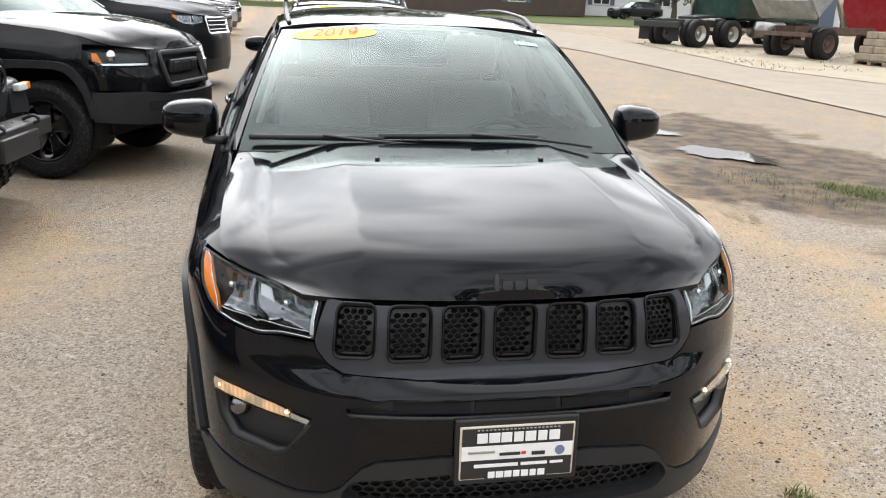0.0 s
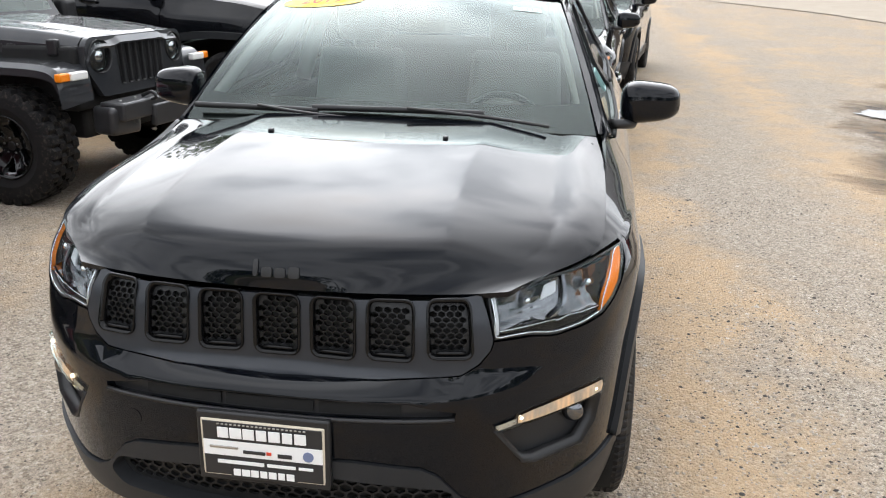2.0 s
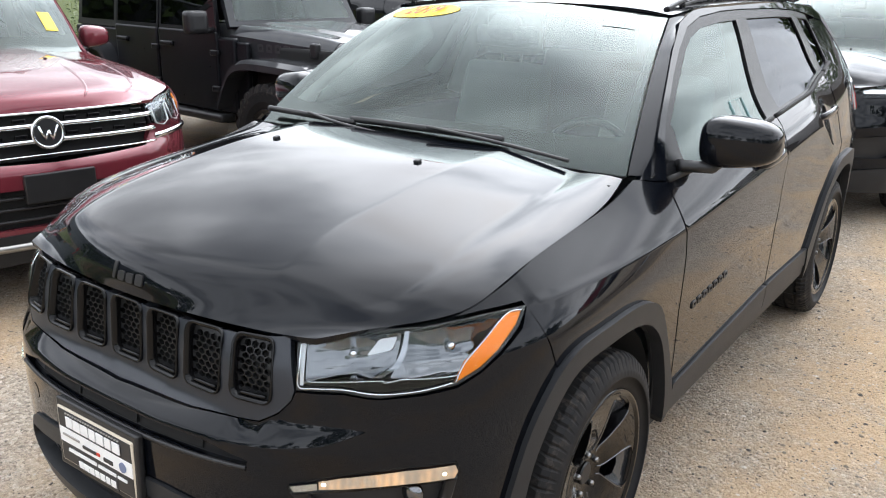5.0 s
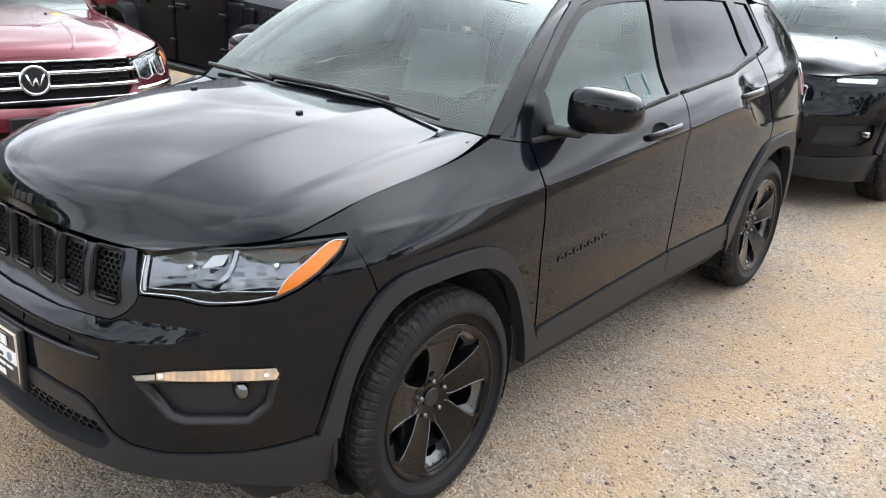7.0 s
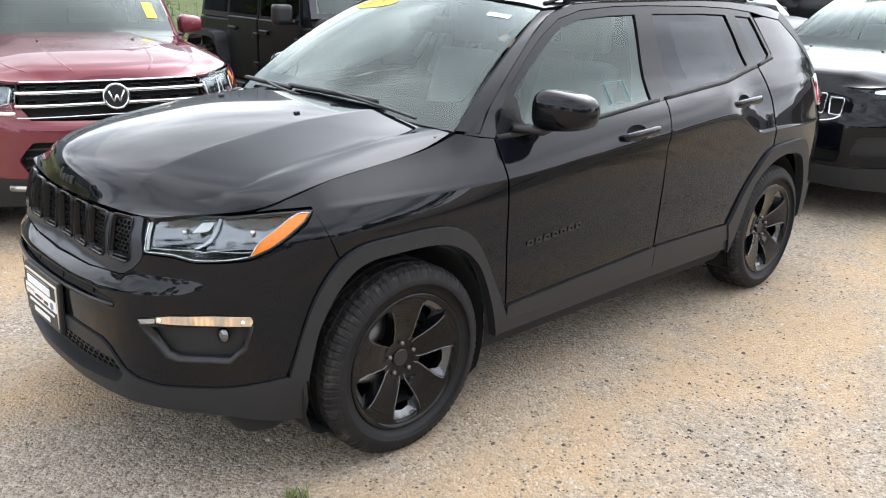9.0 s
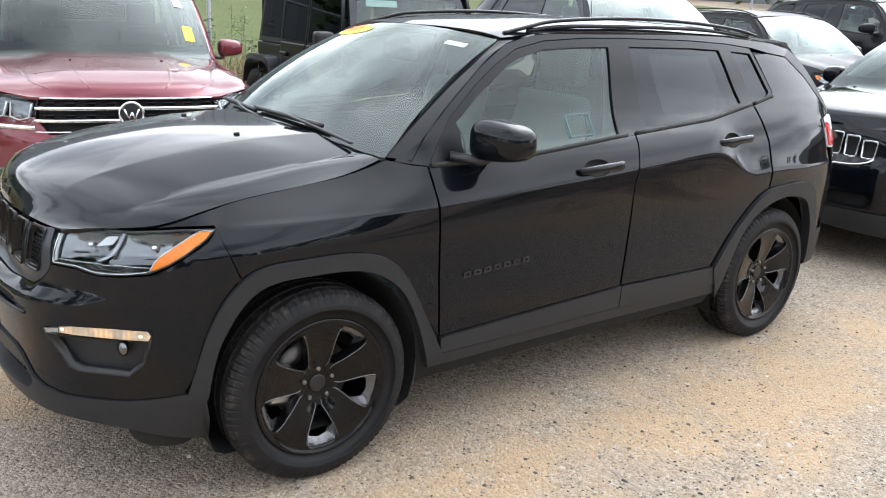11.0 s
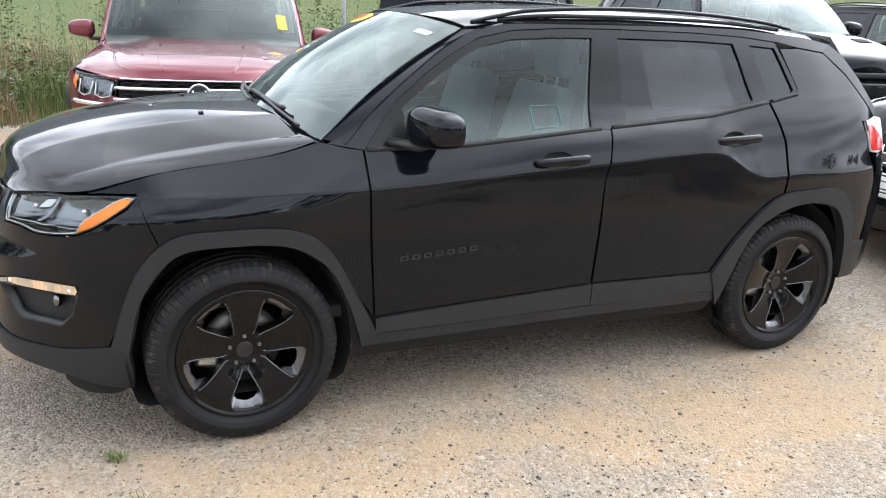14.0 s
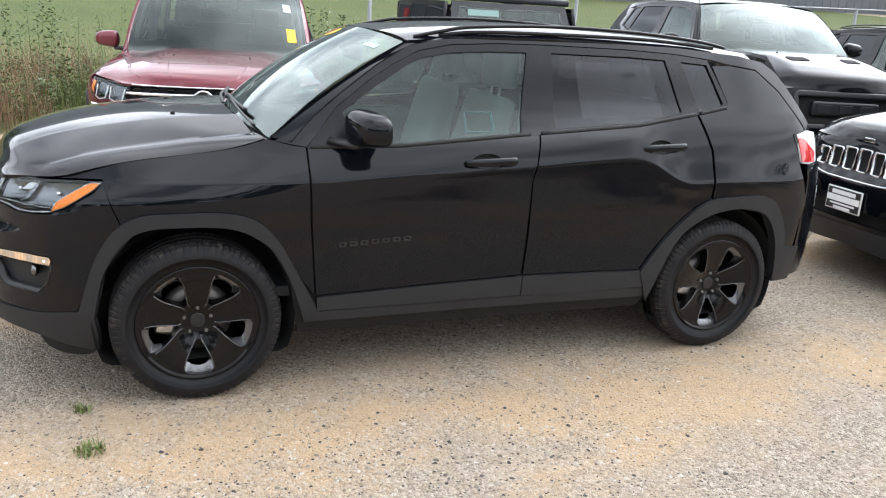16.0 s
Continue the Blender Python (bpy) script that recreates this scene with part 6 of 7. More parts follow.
                F.append(q[::-1] if m > 0 else q)
        part("rear_wing", mesh_of("wing", V, F, smooth=False), hood_grey, car)
        part("side_step", box((.16, 1.7, .07), (m * .80, 1.55, .48), .03), TRIM_BLACK, car)
        # mirror
        part("door_mirror", box((.19, .12, .19), (m * .96, .86, 1.27), .05, 3), TRIM_BLACK, car)
        part("mirror_arm", tube([(m * .78, .88, 1.20), (m * .90, .87, 1.20)], .025), TRIM_BLACK, car)
        for y in (0, 3.008):
            wheel(car, (m * .80, y, .42), m, .42, .28, .225, "five", "mud", 1.6)
    # nose plate with seven slots and round lamps
    gf = lambda x, z: np.stack([x, -.535 + .06 * (z - .92) + .05 * x * x, z], 1)
    slots = [rounded([(i * .082 - .024, .815), (i * .082 + .024, .815), (i * .085 + .027, 1.132), (i * .085 - .027, 1.132)], .016, 3) for i in range(-3, 4)]
    lamps = [np.array([(s * .465 + .112 * math.cos(a), 1.030 + .112 * math.sin(a)) for a in np.linspace(0, 2 * math.pi, 28, endpoint=False)]) for s in (-1, 1)]
    plate = [(-.48, .745), (.48, .745), (.60, .90), (.60, 1.12), (.55, 1.165), (-.55, 1.165), (-.60, 1.12), (-.60, .92)]
    gp = part("grille", panel(rounded(plate, .03, 3), gf, .05, holes=slots + lamps, thick=.05), hood_grey, car, "dark grille plate with seven upright slots")
    for s in slots:
        part("slot_lip", ring_between(shrink(s, -.003), shrink(s, .005), gf, .010, .004), TRIM_BLACK, gp)
    part("grille_back", panel(plate, gf, .2, lift=-.06, thick=0), DARK_VOID, gp)
    for s, l in zip((-1, 1), lamps):
        lens = part("headlight", ball(.110, (s * .465, -.50, 1.030), (1, .35, 1)), LENS, car, "round clear headlamp")
        part("lamp_bowl", ball(.102, (s * .465, -.48, 1.030), (1, .3, 1)), TRIM_BLACK, lens)
        part("lamp_core", ball(.045, (s * .465, -.505, 1.030), (1, .5, 1)), REFLECTOR, lens)
        part("lamp_ring", ring_between(np.array([(s * .465 + .118 * math.cos(a), 1.030 + .118 * math.sin(a)) for a in np.linspace(0, 2 * math.pi, 28, endpoint=False)]), l, gf, .012, .004), TRIM_BLACK, lens)
    # steel bumper with stub ends
    bp = part("steel_bumper", box((1.28, .20, .13), (0, -.70, .665), .02, 2), POWDER_STEEL, car, "dark steel stub bumper")
    for i in range(7):
        part("bumper_bolt", disc(.012, .008, pose(-.54 + .18 * i, -.70, .733), 8), STEEL, bp)
    for s in (-1, 1):
        part("bumper_end", box((.26, .22, .20), (s * .54, -.66, .60), .05, 3, m=pose(0, 0, 0, 0, 0, s * 14)), POWDER_STEEL, bp)
        part("fog_lamp", disc(.05, .03, pose(s * .50, -.775, .61, 90, 0, s * 12), 20, .006), LENS, bp)
        part("fog_back", disc(.046, .02, pose(s * .50, -.765, .61, 90, 0, s * 12), 20), REFLECTOR, bp)
        part("tow_hook", tube(spline([(s * .30, -.72, .74), (s * .30, -.80, .77), (s * .30, -.84, .735), (s * .30, -.78, .71)], 5), .013), TRIM_BLACK, bp)
    part("winch_plate", box((.62, .05, .16), (0, -.80, .60), .015), POWDER_STEEL, bp)
    # screen frame, roof, tail
    sc = ruled([(x, .70 + .05 * x * x, 1.235) for x in np.linspace(-.72, .72, 5)], [(x, .98 + .03 * x * x, 1.755) for x in np.linspace(-.64, .64, 5)])
    hole = [(.05, .09), (.95, .09), (.94, .90), (.06, .90)]
    part("windscreen", panel(hole, sc, .2, thick=0), WINDSCREEN_GLASS, car)
    part("windscreen_frame", panel(UNIT, sc, .2, holes=[hole], thick=.05), hood_grey, car, "upright dark windscreen frame")
    part("window_paper", panel([(.14, .74), (.40, .74), (.40, .86), (.14, .86)], sc, .2, lift=-.01, thick=0), plain_pale, car, "pale paper behind the windscreen")
    part("roof", box((1.36, 2.30, .07), (0, 2.12, 1.795), .03, 3), hood_grey, car)
    part("tailgate", box((1.46, .06, 1.15), (0, 3.32, 1.15), .03), B, car)
    part("spare_wheel", disc(.40, .24, pose(0, 3.48, 1.05, 90), 32, .05), TYRE, car)
    part("underbody", box((1.1, 3.6, .22), (0, 1.4, .55), .03), DARK_VOID, car)
    part("inner_body", box((1.34, .9, .45), (0, .0, .88), .03), DARK_VOID, car)
    part("dashboard", box((1.3, .35, .25), (0, .95, 1.12), .06), CABIN_DARK, car)
    for x in (-.36, .36):
        seat(car, x, 1.55, CABIN_DARK, .80)
    return car


TRAIL_PAINT = paint("granite grey car paint", (0.030, 0.032, 0.036), 0.2, 0.05, 0.3)
TRUCK_BLACK = paint("gloss black truck paint", (0.0035, 0.0040, 0.0055), 0.0, 0.012, 0.16, 1.27)
GREY_PAINT = paint("silver grey car paint", (0.32, 0.33, 0.34), 0.5, 0.04, 0.3)
DARK_GREY_PAINT = paint("charcoal car paint", (0.02, 0.022, 0.026), 0.2, 0.04, 0.2)
black_suv()
red_suv()
seven_slot_suv()
trail_car()
pickup()
plain_suv("dark_crossover", "black crossover with a bright chrome grille", SATIN_BLACK, (-1.66, 9.25, -15), (-.93, 0, .30, .98, 2.75, 3.75), (0, .36, .95, 1.17, 1.70), 1.05, .37, CHROME)
plain_suv("large_suv", "black full-size SUV with amber cornered headlamps", SATIN_BLACK, (-1.50, 12.5, -15), (-.98, 0, .55, 1.15, 2.95, 4.1), (0, .42, 1.20, 1.42, 1.95), 1.10, .40, CHROME)
plain_suv("silver_suv", "silver grey SUV parked in the row", GREY_PAINT, (-2.10, 16.2, -15), (-.93, 0, .35, 1.0, 2.80, 3.85), (0, .37, .98, 1.20, 1.75), 1.06, .37, CHROME)
for i, (mt, nm) in enumerate(((DARK_GREY_PAINT, "charcoal"), (BLACK_PAINT, "black"), (GREY_PAINT, "silver grey"), (BLACK_PAINT, "black"))):
    plain_suv("parked_suv", nm + " SUV far down the parked row", mt, (-2.0, 19.5 + 3.2 * i, -15), (-.93, 0, .35, 1.0, 2.80, 3.85), (0, .37, .98, 1.20, 1.75), 1.06, .37, CHROME)
plain_suv("following_suv", "black SUV standing behind the midsize SUV", BLACK_PAINT, (.40, 8.75, -97), (-.93, 0, .30, .98, 2.75, 3.75), (0, .36, .95, 1.17, 1.70), 1.05, .37)


# ---- the lot, the field, the far side ----
def gravel():
    m, t = material("sandy gravel")
    co = t.add("ShaderNodeTexCoord")
    p = co.outputs["Object"]
    wide = t.noise(p, 0.75, 6.0, 0.62, 0.6)
    mid = t.noise(p, 3.5, 5.0, 0.65)
    stones = t.add("ShaderNodeTexVoronoi", {"Vector": p, "Scale": 78.0, "Randomness": 1.0})
    pebbles = t.add("ShaderNodeTexVoronoi", {"Vector": p, "Scale": 190.0, "Randomness": 1.0})
    fine = t.noise(p, 380.0, 3.0, 0.65)
    gx = t.add("ShaderNodeSeparateXYZ", {0: p})
    # wheel tracks along the row: sandy between bands of grey crushed stone
    lane = t.math("MULTIPLY", t.math("COSINE", t.math("ADD", t.math("MULTIPLY", t.math("SUBTRACT", gx.outputs[0], 2.15), 3.5), t.math("MULTIPLY", t.math("SUBTRACT", wide, 0.5), 5.0))), t.math("MULTIPLY", t.ramp(t.math("MULTIPLY", gx.outputs[0], 0.1), (0.33, 1.0), (0.48, 0.0)).outputs[0], 0.12))
    base = t.mix(t.ramp(t.math("ADD", wide, lane), (0.34, 0.0), (0.66, 1.0)).outputs[0], (0.56, 0.385, 0.22), (0.40, 0.325, 0.25))
    one = t.add("ShaderNodeSeparateColor", {0: stones.outputs["Color"]})
    two = t.add("ShaderNodeSeparateColor", {0: pebbles.outputs["Color"]})
    tone = t.ramp(one.outputs[0], (0.0, (0.05, 0.048, 0.046)), (0.20, (0.22, 0.19, 0.16)), (0.7, (0.44, 0.375, 0.305)), (0.96, (0.62, 0.56, 0.49)))
    tone2 = t.ramp(two.outputs[0], (0.0, (0.06, 0.055, 0.05)), (0.3, (0.31, 0.25, 0.185)), (0.9, (0.60, 0.52, 0.42)))
    loose = t.ramp(t.math("ADD", t.math("ADD", mid, lane), t.math("MULTIPLY", t.math("SUBTRACT", wide, 0.5), 0.5)), (0.34, 0.30), (0.62, 0.90))
    grit = t.mix(loose.outputs[0], base, t.mix(0.45, tone.outputs[0], tone2.outputs[0]))
    big = t.add("ShaderNodeTexVoronoi", {"Vector": p, "Scale": 27.0, "Randomness": 1.0})
    three = t.add("ShaderNodeSeparateColor", {0: big.outputs["Color"]})
    lone = t.math("MULTIPLY", t.ramp(three.outputs[0], (0.87, 0.0), (0.90, 1.0)).outputs[0], t.ramp(big.outputs["Distance"], (0.22, 0.85), (0.34, 0.0)).outputs[0])
    grit = t.mix(lone, grit, t.ramp(three.outputs[1], (0.0, (0.07, 0.065, 0.06)), (0.5, (0.22, 0.19, 0.155)), (0.75, (0.48, 0.42, 0.35)), (1.0, (0.66, 0.61, 0.54))).outputs[0])
    small = t.add("ShaderNodeTexVoronoi", {"Vector": p, "Scale": 62.0, "Randomness": 1.0})
    four = t.add("ShaderNodeSeparateColor", {0: small.outputs["Color"]})
    fleck = t.math("MULTIPLY", t.ramp(four.outputs[0], (0.84, 0.0), (0.86, 1.0)).outputs[0], t.ramp(small.outputs["Distance"], (0.24, 0.9), (0.36, 0.0)).outputs[0])
    grit = t.mix(fleck, grit, t.ramp(four.outputs[2], (0.0, (0.035, 0.033, 0.032)), (0.6, (0.13, 0.11, 0.095)), (0.85, (0.34, 0.29, 0.24)), (1.0, (0.62, 0.57, 0.50))).outputs[0])
    col = t.mix(t.math("MULTIPLY", t.ramp(fine, (0.34, 1.0), (0.50, 0.0)).outputs[0], 0.75), grit, (0.14, 0.115, 0.085))
    # damp dark hollows round the puddles
    sep = t.add("ShaderNodeSeparateXYZ", {0: p})
    dx = t.math("DIVIDE", t.math("SUBTRACT", t.math("ADD", sep.outputs[0], t.math("MULTIPLY", t.math("SUBTRACT", 6.3, sep.outputs[1]), 0.12)), 5.1), 1.75)
    dy = t.math("DIVIDE", t.math("SUBTRACT", sep.outputs[1], 6.3), 4.2)
    d2 = t.math("ADD", t.math("MULTIPLY", dx, dx), t.math("MULTIPLY", dy, dy))
    damp = t.ramp(t.math("ADD", d2, t.math("MULTIPLY", t.math("SUBTRACT", wide, 0.5), 3.4)), (0.55, 1.0), (1.25, 0.0))
    col = t.mix(damp.outputs[0], col, t.mix(t.ramp(mid, (0.40, 0.0), (0.60, 1.0)).outputs[0], (0.050, 0.034, 0.019), (0.17, 0.108, 0.055)))
    h = t.math("ADD", t.math("MULTIPLY", stones.outputs["Distance"], -1.0), t.math("ADD", t.math("MULTIPLY", pebbles.outputs["Distance"], -0.5), t.math("MULTIPLY", fine, 0.25)))
    finish(t, principled(t, color=col, rough=t.math("SUBTRACT", 0.92, t.math("MULTIPLY", damp.outputs[0], 0.35)), spec=0.25), h, 1.0, 0.012)
    return m


def ground_sheet():
    xs = np.concatenate([-np.geomspace(500, 13, 22), np.linspace(-12, 12, 61), np.geomspace(13, 500, 18)])
    ys = np.concatenate([-np.geomspace(400, 8, 14), np.linspace(-7, 20, 67), np.geomspace(21, 600, 24)])
    V = [(x, y, ground_height(x, y) + (0.006 * noise.noise((x * .9, y * .9, 0)) if abs(x - 1) < 14 and not (-1.5 < x < 1.5 and -1.5 < y < 3.6) else 0)) for y in ys for x in xs]
    n = len(xs)
    F = [(j * n + i, j * n + i + 1, (j + 1) * n + i + 1, (j + 1) * n + i) for j in range(len(ys) - 1) for i in range(n - 1)]
    g = new("ground", mesh_of("ground", V, F))
    g.data.materials.append(gravel())
    return tagged(g, "sandy pale gravel lot with grey stone patches and damp hollows", "ground", kind="structure")


def strip(name, outline, mat, lift, label, category, step=1.0, kind="structure"):
    me = panel(outline, lambda u, v: np.stack([u, v, np.array([ground_height(a, b) for a, b in zip(u, v)]) + lift], 1), step, thick=0)
    ob = new(name, me)
    me.materials.append(mat)
    return tagged(ob, label, category, kind=kind)


def earth(name, a, b, scale=6.0, fine=120.0, rough=0.9, bump=0.02, strength=0.5):
    m, t = material(name)
    co = t.add("ShaderNodeTexCoord")
    w = t.noise(co.outputs["Object"], scale, 6.0, 0.65)
    f = t.noise(co.outputs["Object"], fine, 3.0, 0.6)
    wide = t.noise(co.outputs["Object"], scale * .08, 3.0, 0.5)
    col = t.mix(t.ramp(w, (0.35, 0.0), (0.65, 1.0)).outputs[0], a, b)
    col = t.mix(t.math("MULTIPLY", t.ramp(f, (0.3, 1.0), (0.55, 0.0)).outputs[0], 0.4), col, tuple(c * .45 for c in a))
    col = t.mix(t.math("MULTIPLY", wide, 0.35), col, tuple(c * .7 for c in b))
    finish(t, principled(t, color=col, rough=rough, spec=0.2), t.math("ADD", w, f), strength, bump)
    return m


LAWN = earth("mown lawn", (0.066, 0.092, 0.026), (0.105, 0.120, 0.042), 0.6, 25.0)
CONCRETE = earth("worn pale concrete", (0.31, 0.26, 0.205), (0.37, 0.315, 0.25), 1.5, 90.0, 0.85, 0.004)
VERGE = earth("weedy verge soil", (0.09, 0.085, 0.04), (0.17, 0.13, 0.07), 2.0, 60.0)


def leaf_material(name, a, b, rough=0.55):
    m, t = material(name)
    geo = t.add("ShaderNodeNewGeometry")
    col = t.ramp(geo.outputs["Random Per Island"], (0.0, a), (0.55, tuple((x + y) / 2 for x, y in zip(a, b))), (1.0, b))
    s = principled(t, color=col.outputs[0], rough=rough, spec=0.3)
    finish(t, s)
    return m


WEED_GREEN = leaf_material("weed green", (0.035, 0.068, 0.018), (0.13, 0.165, 0.050))
WEED_DRY = leaf_material("dry straw", (0.20, 0.115, 0.070), (0.40, 0.27, 0.165))
GRASS_BLADE = leaf_material("grass blade", (0.075, 0.11, 0.028), (0.18, 0.20, 0.07))
BLOSSOM = leaf_material("pale blossom", (0.65, 0.62, 0.58), (0.75, 0.70, 0.72))


def blades(rng, spots, height, width, lean=.35):
    """Thin bent blades, one after the other, as bare lists."""
    V, F = [], []
    for x, y, z, k in spots:
        h = height * k * rng.uniform(.6, 1.25)
        a = rng.uniform(0, 2 * math.pi)
        l = h * lean * rng.uniform(.2, 1.2)
        dx, dy = math.cos(a), math.sin(a)
        w = width * rng.uniform(.6, 1.3)
        px, py = -dy * w, dx * w
        b = len(V)
        V += [(x - px, y - py, z), (x + px, y + py, z), (x + dx * l * .4 + px * .7, y + dy * l * .4 + py * .7, z + h * .6), (x + dx * l * .4 - px * .7, y + dy * l * .4 - py * .7, z + h * .6), (x + dx * l, y + dy * l, z + h)]
        F += [(b, b + 1, b + 2, b + 3), (b + 3, b + 2, b + 4)]
    return V, F


def leafy(rng, base, height, leaf, n, spread=.12):
    """A weed: a stalk with many small leaves."""
    V, F = [], []
    x, y, z = base
    tx, ty = rng.uniform(-.15, .15) * height, rng.uniform(-.15, .15) * height
    for i in range(4):
        u = i / 3
        for q in range(3):
            a = q * 2.1
            V.append((x + tx * u + .006 * (1 - u * .7) * math.cos(a), y + ty * u + .006 * (1 - u * .7) * math.sin(a), z + height * u))
    for i in range(3):
        for q in range(3):
            F.append((i * 3 + q, i * 3 + (q + 1) % 3, (i + 1) * 3 + (q + 1) % 3, (i + 1) * 3 + q))
    for i in range(n):
        u = rng.uniform(.15, 1.0)
        a = rng.uniform(0, 2 * math.pi)
        r = spread * (1.15 - u) * rng.uniform(.4, 1.2)
        c = Vector((x + tx * u + r * math.cos(a), y + ty * u + r * math.sin(a), z + height * u + rng.uniform(-.03, .05)))
        d = Vector((math.cos(a), math.sin(a), rng.uniform(-.4, .6))).normalized() * leaf * rng.uniform(.6, 1.3)
        s = d.cross(Vector((0, 0, 1)))
        s = s.normalized() * leaf * .28 + Vector((0, 0, rng.uniform(-.2, .2) * leaf))
        b = len(V)
        V += [c - d * .2, c + d * .4 + s, c + d, c + d * .4 - s]
        F.append((b, b + 1, b + 2, b + 3))
    return V, F


def gather(name, chunks, mat, label, category, kind="stuff"):
    V, F = [], []
    for v, f in chunks:
        b = len(V)
        V += v
        F += [tuple(i + b for i in q) for q in f]
    ob = new(name, mesh_of(name, V, F, smooth=False))
    ob.data.materials.append(mat)
    return tagged(ob, label, category, kind=kind)


def verge_line(y):
    """The edge of the gravel along the weeds, as x at y."""
    return float(np.interp(y, (-40, -6, -2, -.6, 2, 40), (-2.0, -3.6, -5.7, -7.1, -7.6, -7.8)))


ground_sheet()
rng = random.Random(7)
ys = np.linspace(-60, 60, 61)
strip("lawn", [(-9.8, y) for y in ys] + [(-58, y) for y in ys[::-1]], LAWN, .03, "mown green lawn rising towards a grey building", "lawn", 4.0)
vy = np.linspace(-14, 40, 41)
strip("verge", [(verge_line(y) - .2, y) for y in vy] + [(-10.6, y) for y in vy[::-1]], VERGE, .015, "rough weedy verge beside the gravel", "verge", 1.0)


def verge_plants():
    spots, dry, weeds, blossoms = [], [], [], []
    for i in range(44000):
        y = rng.uniform(-7, 10) if i % 5 else rng.uniform(10, 24)
        e = verge_line(y)
        x = rng.uniform(-10.4, e + .1)
        k = min(1.0, .25 + (e - x) * .9)
        z = ground_height(x, y)
        (dry if noise.noise((x * .8, y * .8, 3)) + .45 * rng.random() > .30 - .16 * min(e - x - 1.6, 1.2) else spots).append((x, y, z, k))
    gather("verge_grass", [blades(rng, spots, .46, .005)], GRASS_BLADE, "tall uneven green grass on the verge", "grass")
    gather("dry_grass", [blades(rng, dry, .78, .0042)], WEED_DRY, "tall dry straw-coloured grass on the verge", "grass")
    for i in range(820):
        y = rng.uniform(-7, 11)
        e = verge_line(y)
        x = rng.uniform(-10.2, e - .3)
        h = rng.uniform(.25, .80) if rng.random() < .80 else rng.uniform(.9, 1.6)
        weeds.append(leafy(rng, (x, y, ground_height(x, y)), h, rng.choice((.03, .042, .058)), int(50 + 80 * h), .17))
        if rng.random() < .35:
            V, F = [], []
            for k in range(7):
                a, r = rng.uniform(0, 6.28), rng.uniform(0, .05)
                c = Vector((x + r * math.cos(a), y + r * math.sin(a), ground_height(x, y) + h * rng.uniform(.92, 1.08)))
                b = len(V)
                V += [c + Vector((.014, 0, 0)), c + Vector((0, .014, .004)), c + Vector((-.014, 0, 0)), c + Vector((0, -.014, -.004))]
                F.append((b, b + 1, b + 2, b + 3))
            blossoms.append((V, F))
    gather("weeds", weeds, WEED_GREEN, "leafy green roadside weeds of uneven height", "weeds")
    gather("blossoms", blossoms, BLOSSOM, "small pale weed blossoms", "flowers")
    lawn = []
    for i in range(16000):
        x = -10.2 - 22 * rng.random() ** 1.8
        y = rng.uniform(-14, 26)
        lawn.append((x, y, ground_height(x, y) + .02, 1.0))
    gather("lawn_grass", [blades(rng, lawn, .07, .006, .9)], GRASS_BLADE, "short lawn grass", "grass")


verge_plants()


# ---- gravel stones and tufts near the walk ----
def stones():
    m, t = material("loose stone")
    geo = t.add("ShaderNodeNewGeometry")
    col = t.ramp(geo.outputs["Random Per Island"], (0.0, (0.045, 0.042, 0.04)), (0.22, (0.11, 0.095, 0.085)), (0.3, (0.24, 0.205, 0.165)), (0.6, (0.38, 0.325, 0.26)), (0.92, (0.45, 0.395, 0.335)), (1.0, (0.56, 0.52, 0.465)))
    finish(t, principled(t, color=col.outputs[0], rough=0.85, spec=0.3))
    base = [(1, 0, 0), (.3, .95, 0), (-.8, .6, 0), (-.8, -.6, 0), (.3, -.95, 0), (.35, .1, .62), (-.3, .3, .7), (-.2, -.35, .66)]
    faces = [(0, 1, 5), (1, 6, 5), (1, 2, 6), (2, 7, 6), (2, 3, 7), (3, 4, 7), (4, 5, 7), (4, 0, 5), (5, 6, 7)]
    V, F = [], []
    for i in range(52000):
        if i % 2:
            x, y = rng.uniform(-2.6, 3.6), rng.uniform(-3.4, 4.4)
        else:
            x, y = rng.uniform(.9, 3.6), rng.uniform(-3.0, 4.0)
        r = rng.uniform(.0025, .007) if rng.random() < .95 else rng.uniform(.007, .014)
        a = rng.uniform(0, 6.28)
        c, s = math.cos(a), math.sin(a)
        z = ground_height(x, y)
        b = len(V)
        sx, sy, sz = r * rng.uniform(.7, 1.3), r * rng.uniform(.7, 1.2), r * rng.uniform(.6, 1.0)
        V += [(x + (px * sx * c - py * sy * s), y + (px * sx * s + py * sy * c), z - .002 + pz * sz) for px, py, pz in base]
        F += [tuple(k + b for k in f) for f in faces]
    ob = new("gravel_stones", mesh_of("stones", V, F, smooth=False))
    ob.data.materials.append(m)
    tagged(ob, "loose pale and grey gravel stones", "gravel", kind="stuff")


stones()
for x, y, r, n in ((.86, -.47, .04, 40), (1.21, -.43, .06, 90), (5.15, 4.45, .34, 1100), (4.95, 4.75, .2, 300), (4.5, 4.3, .6, 260), (5.4, 3.7, .5, 300), (4.3, 5.2, .5, 160)):
    tuft = []
    for i in range(n):
        a, q = rng.uniform(0, 6.28), r * rng.random() ** .7
        tuft.append((x + q * math.cos(a), y + q * math.sin(a), ground_height(x, y), 1.0))
    gather("grass_tuft", [blades(rng, tuft, .035 if r < .1 else .04, .003, 1.2)], GRASS_BLADE, "small low grass tuft growing out of the gravel", "grass tuft")


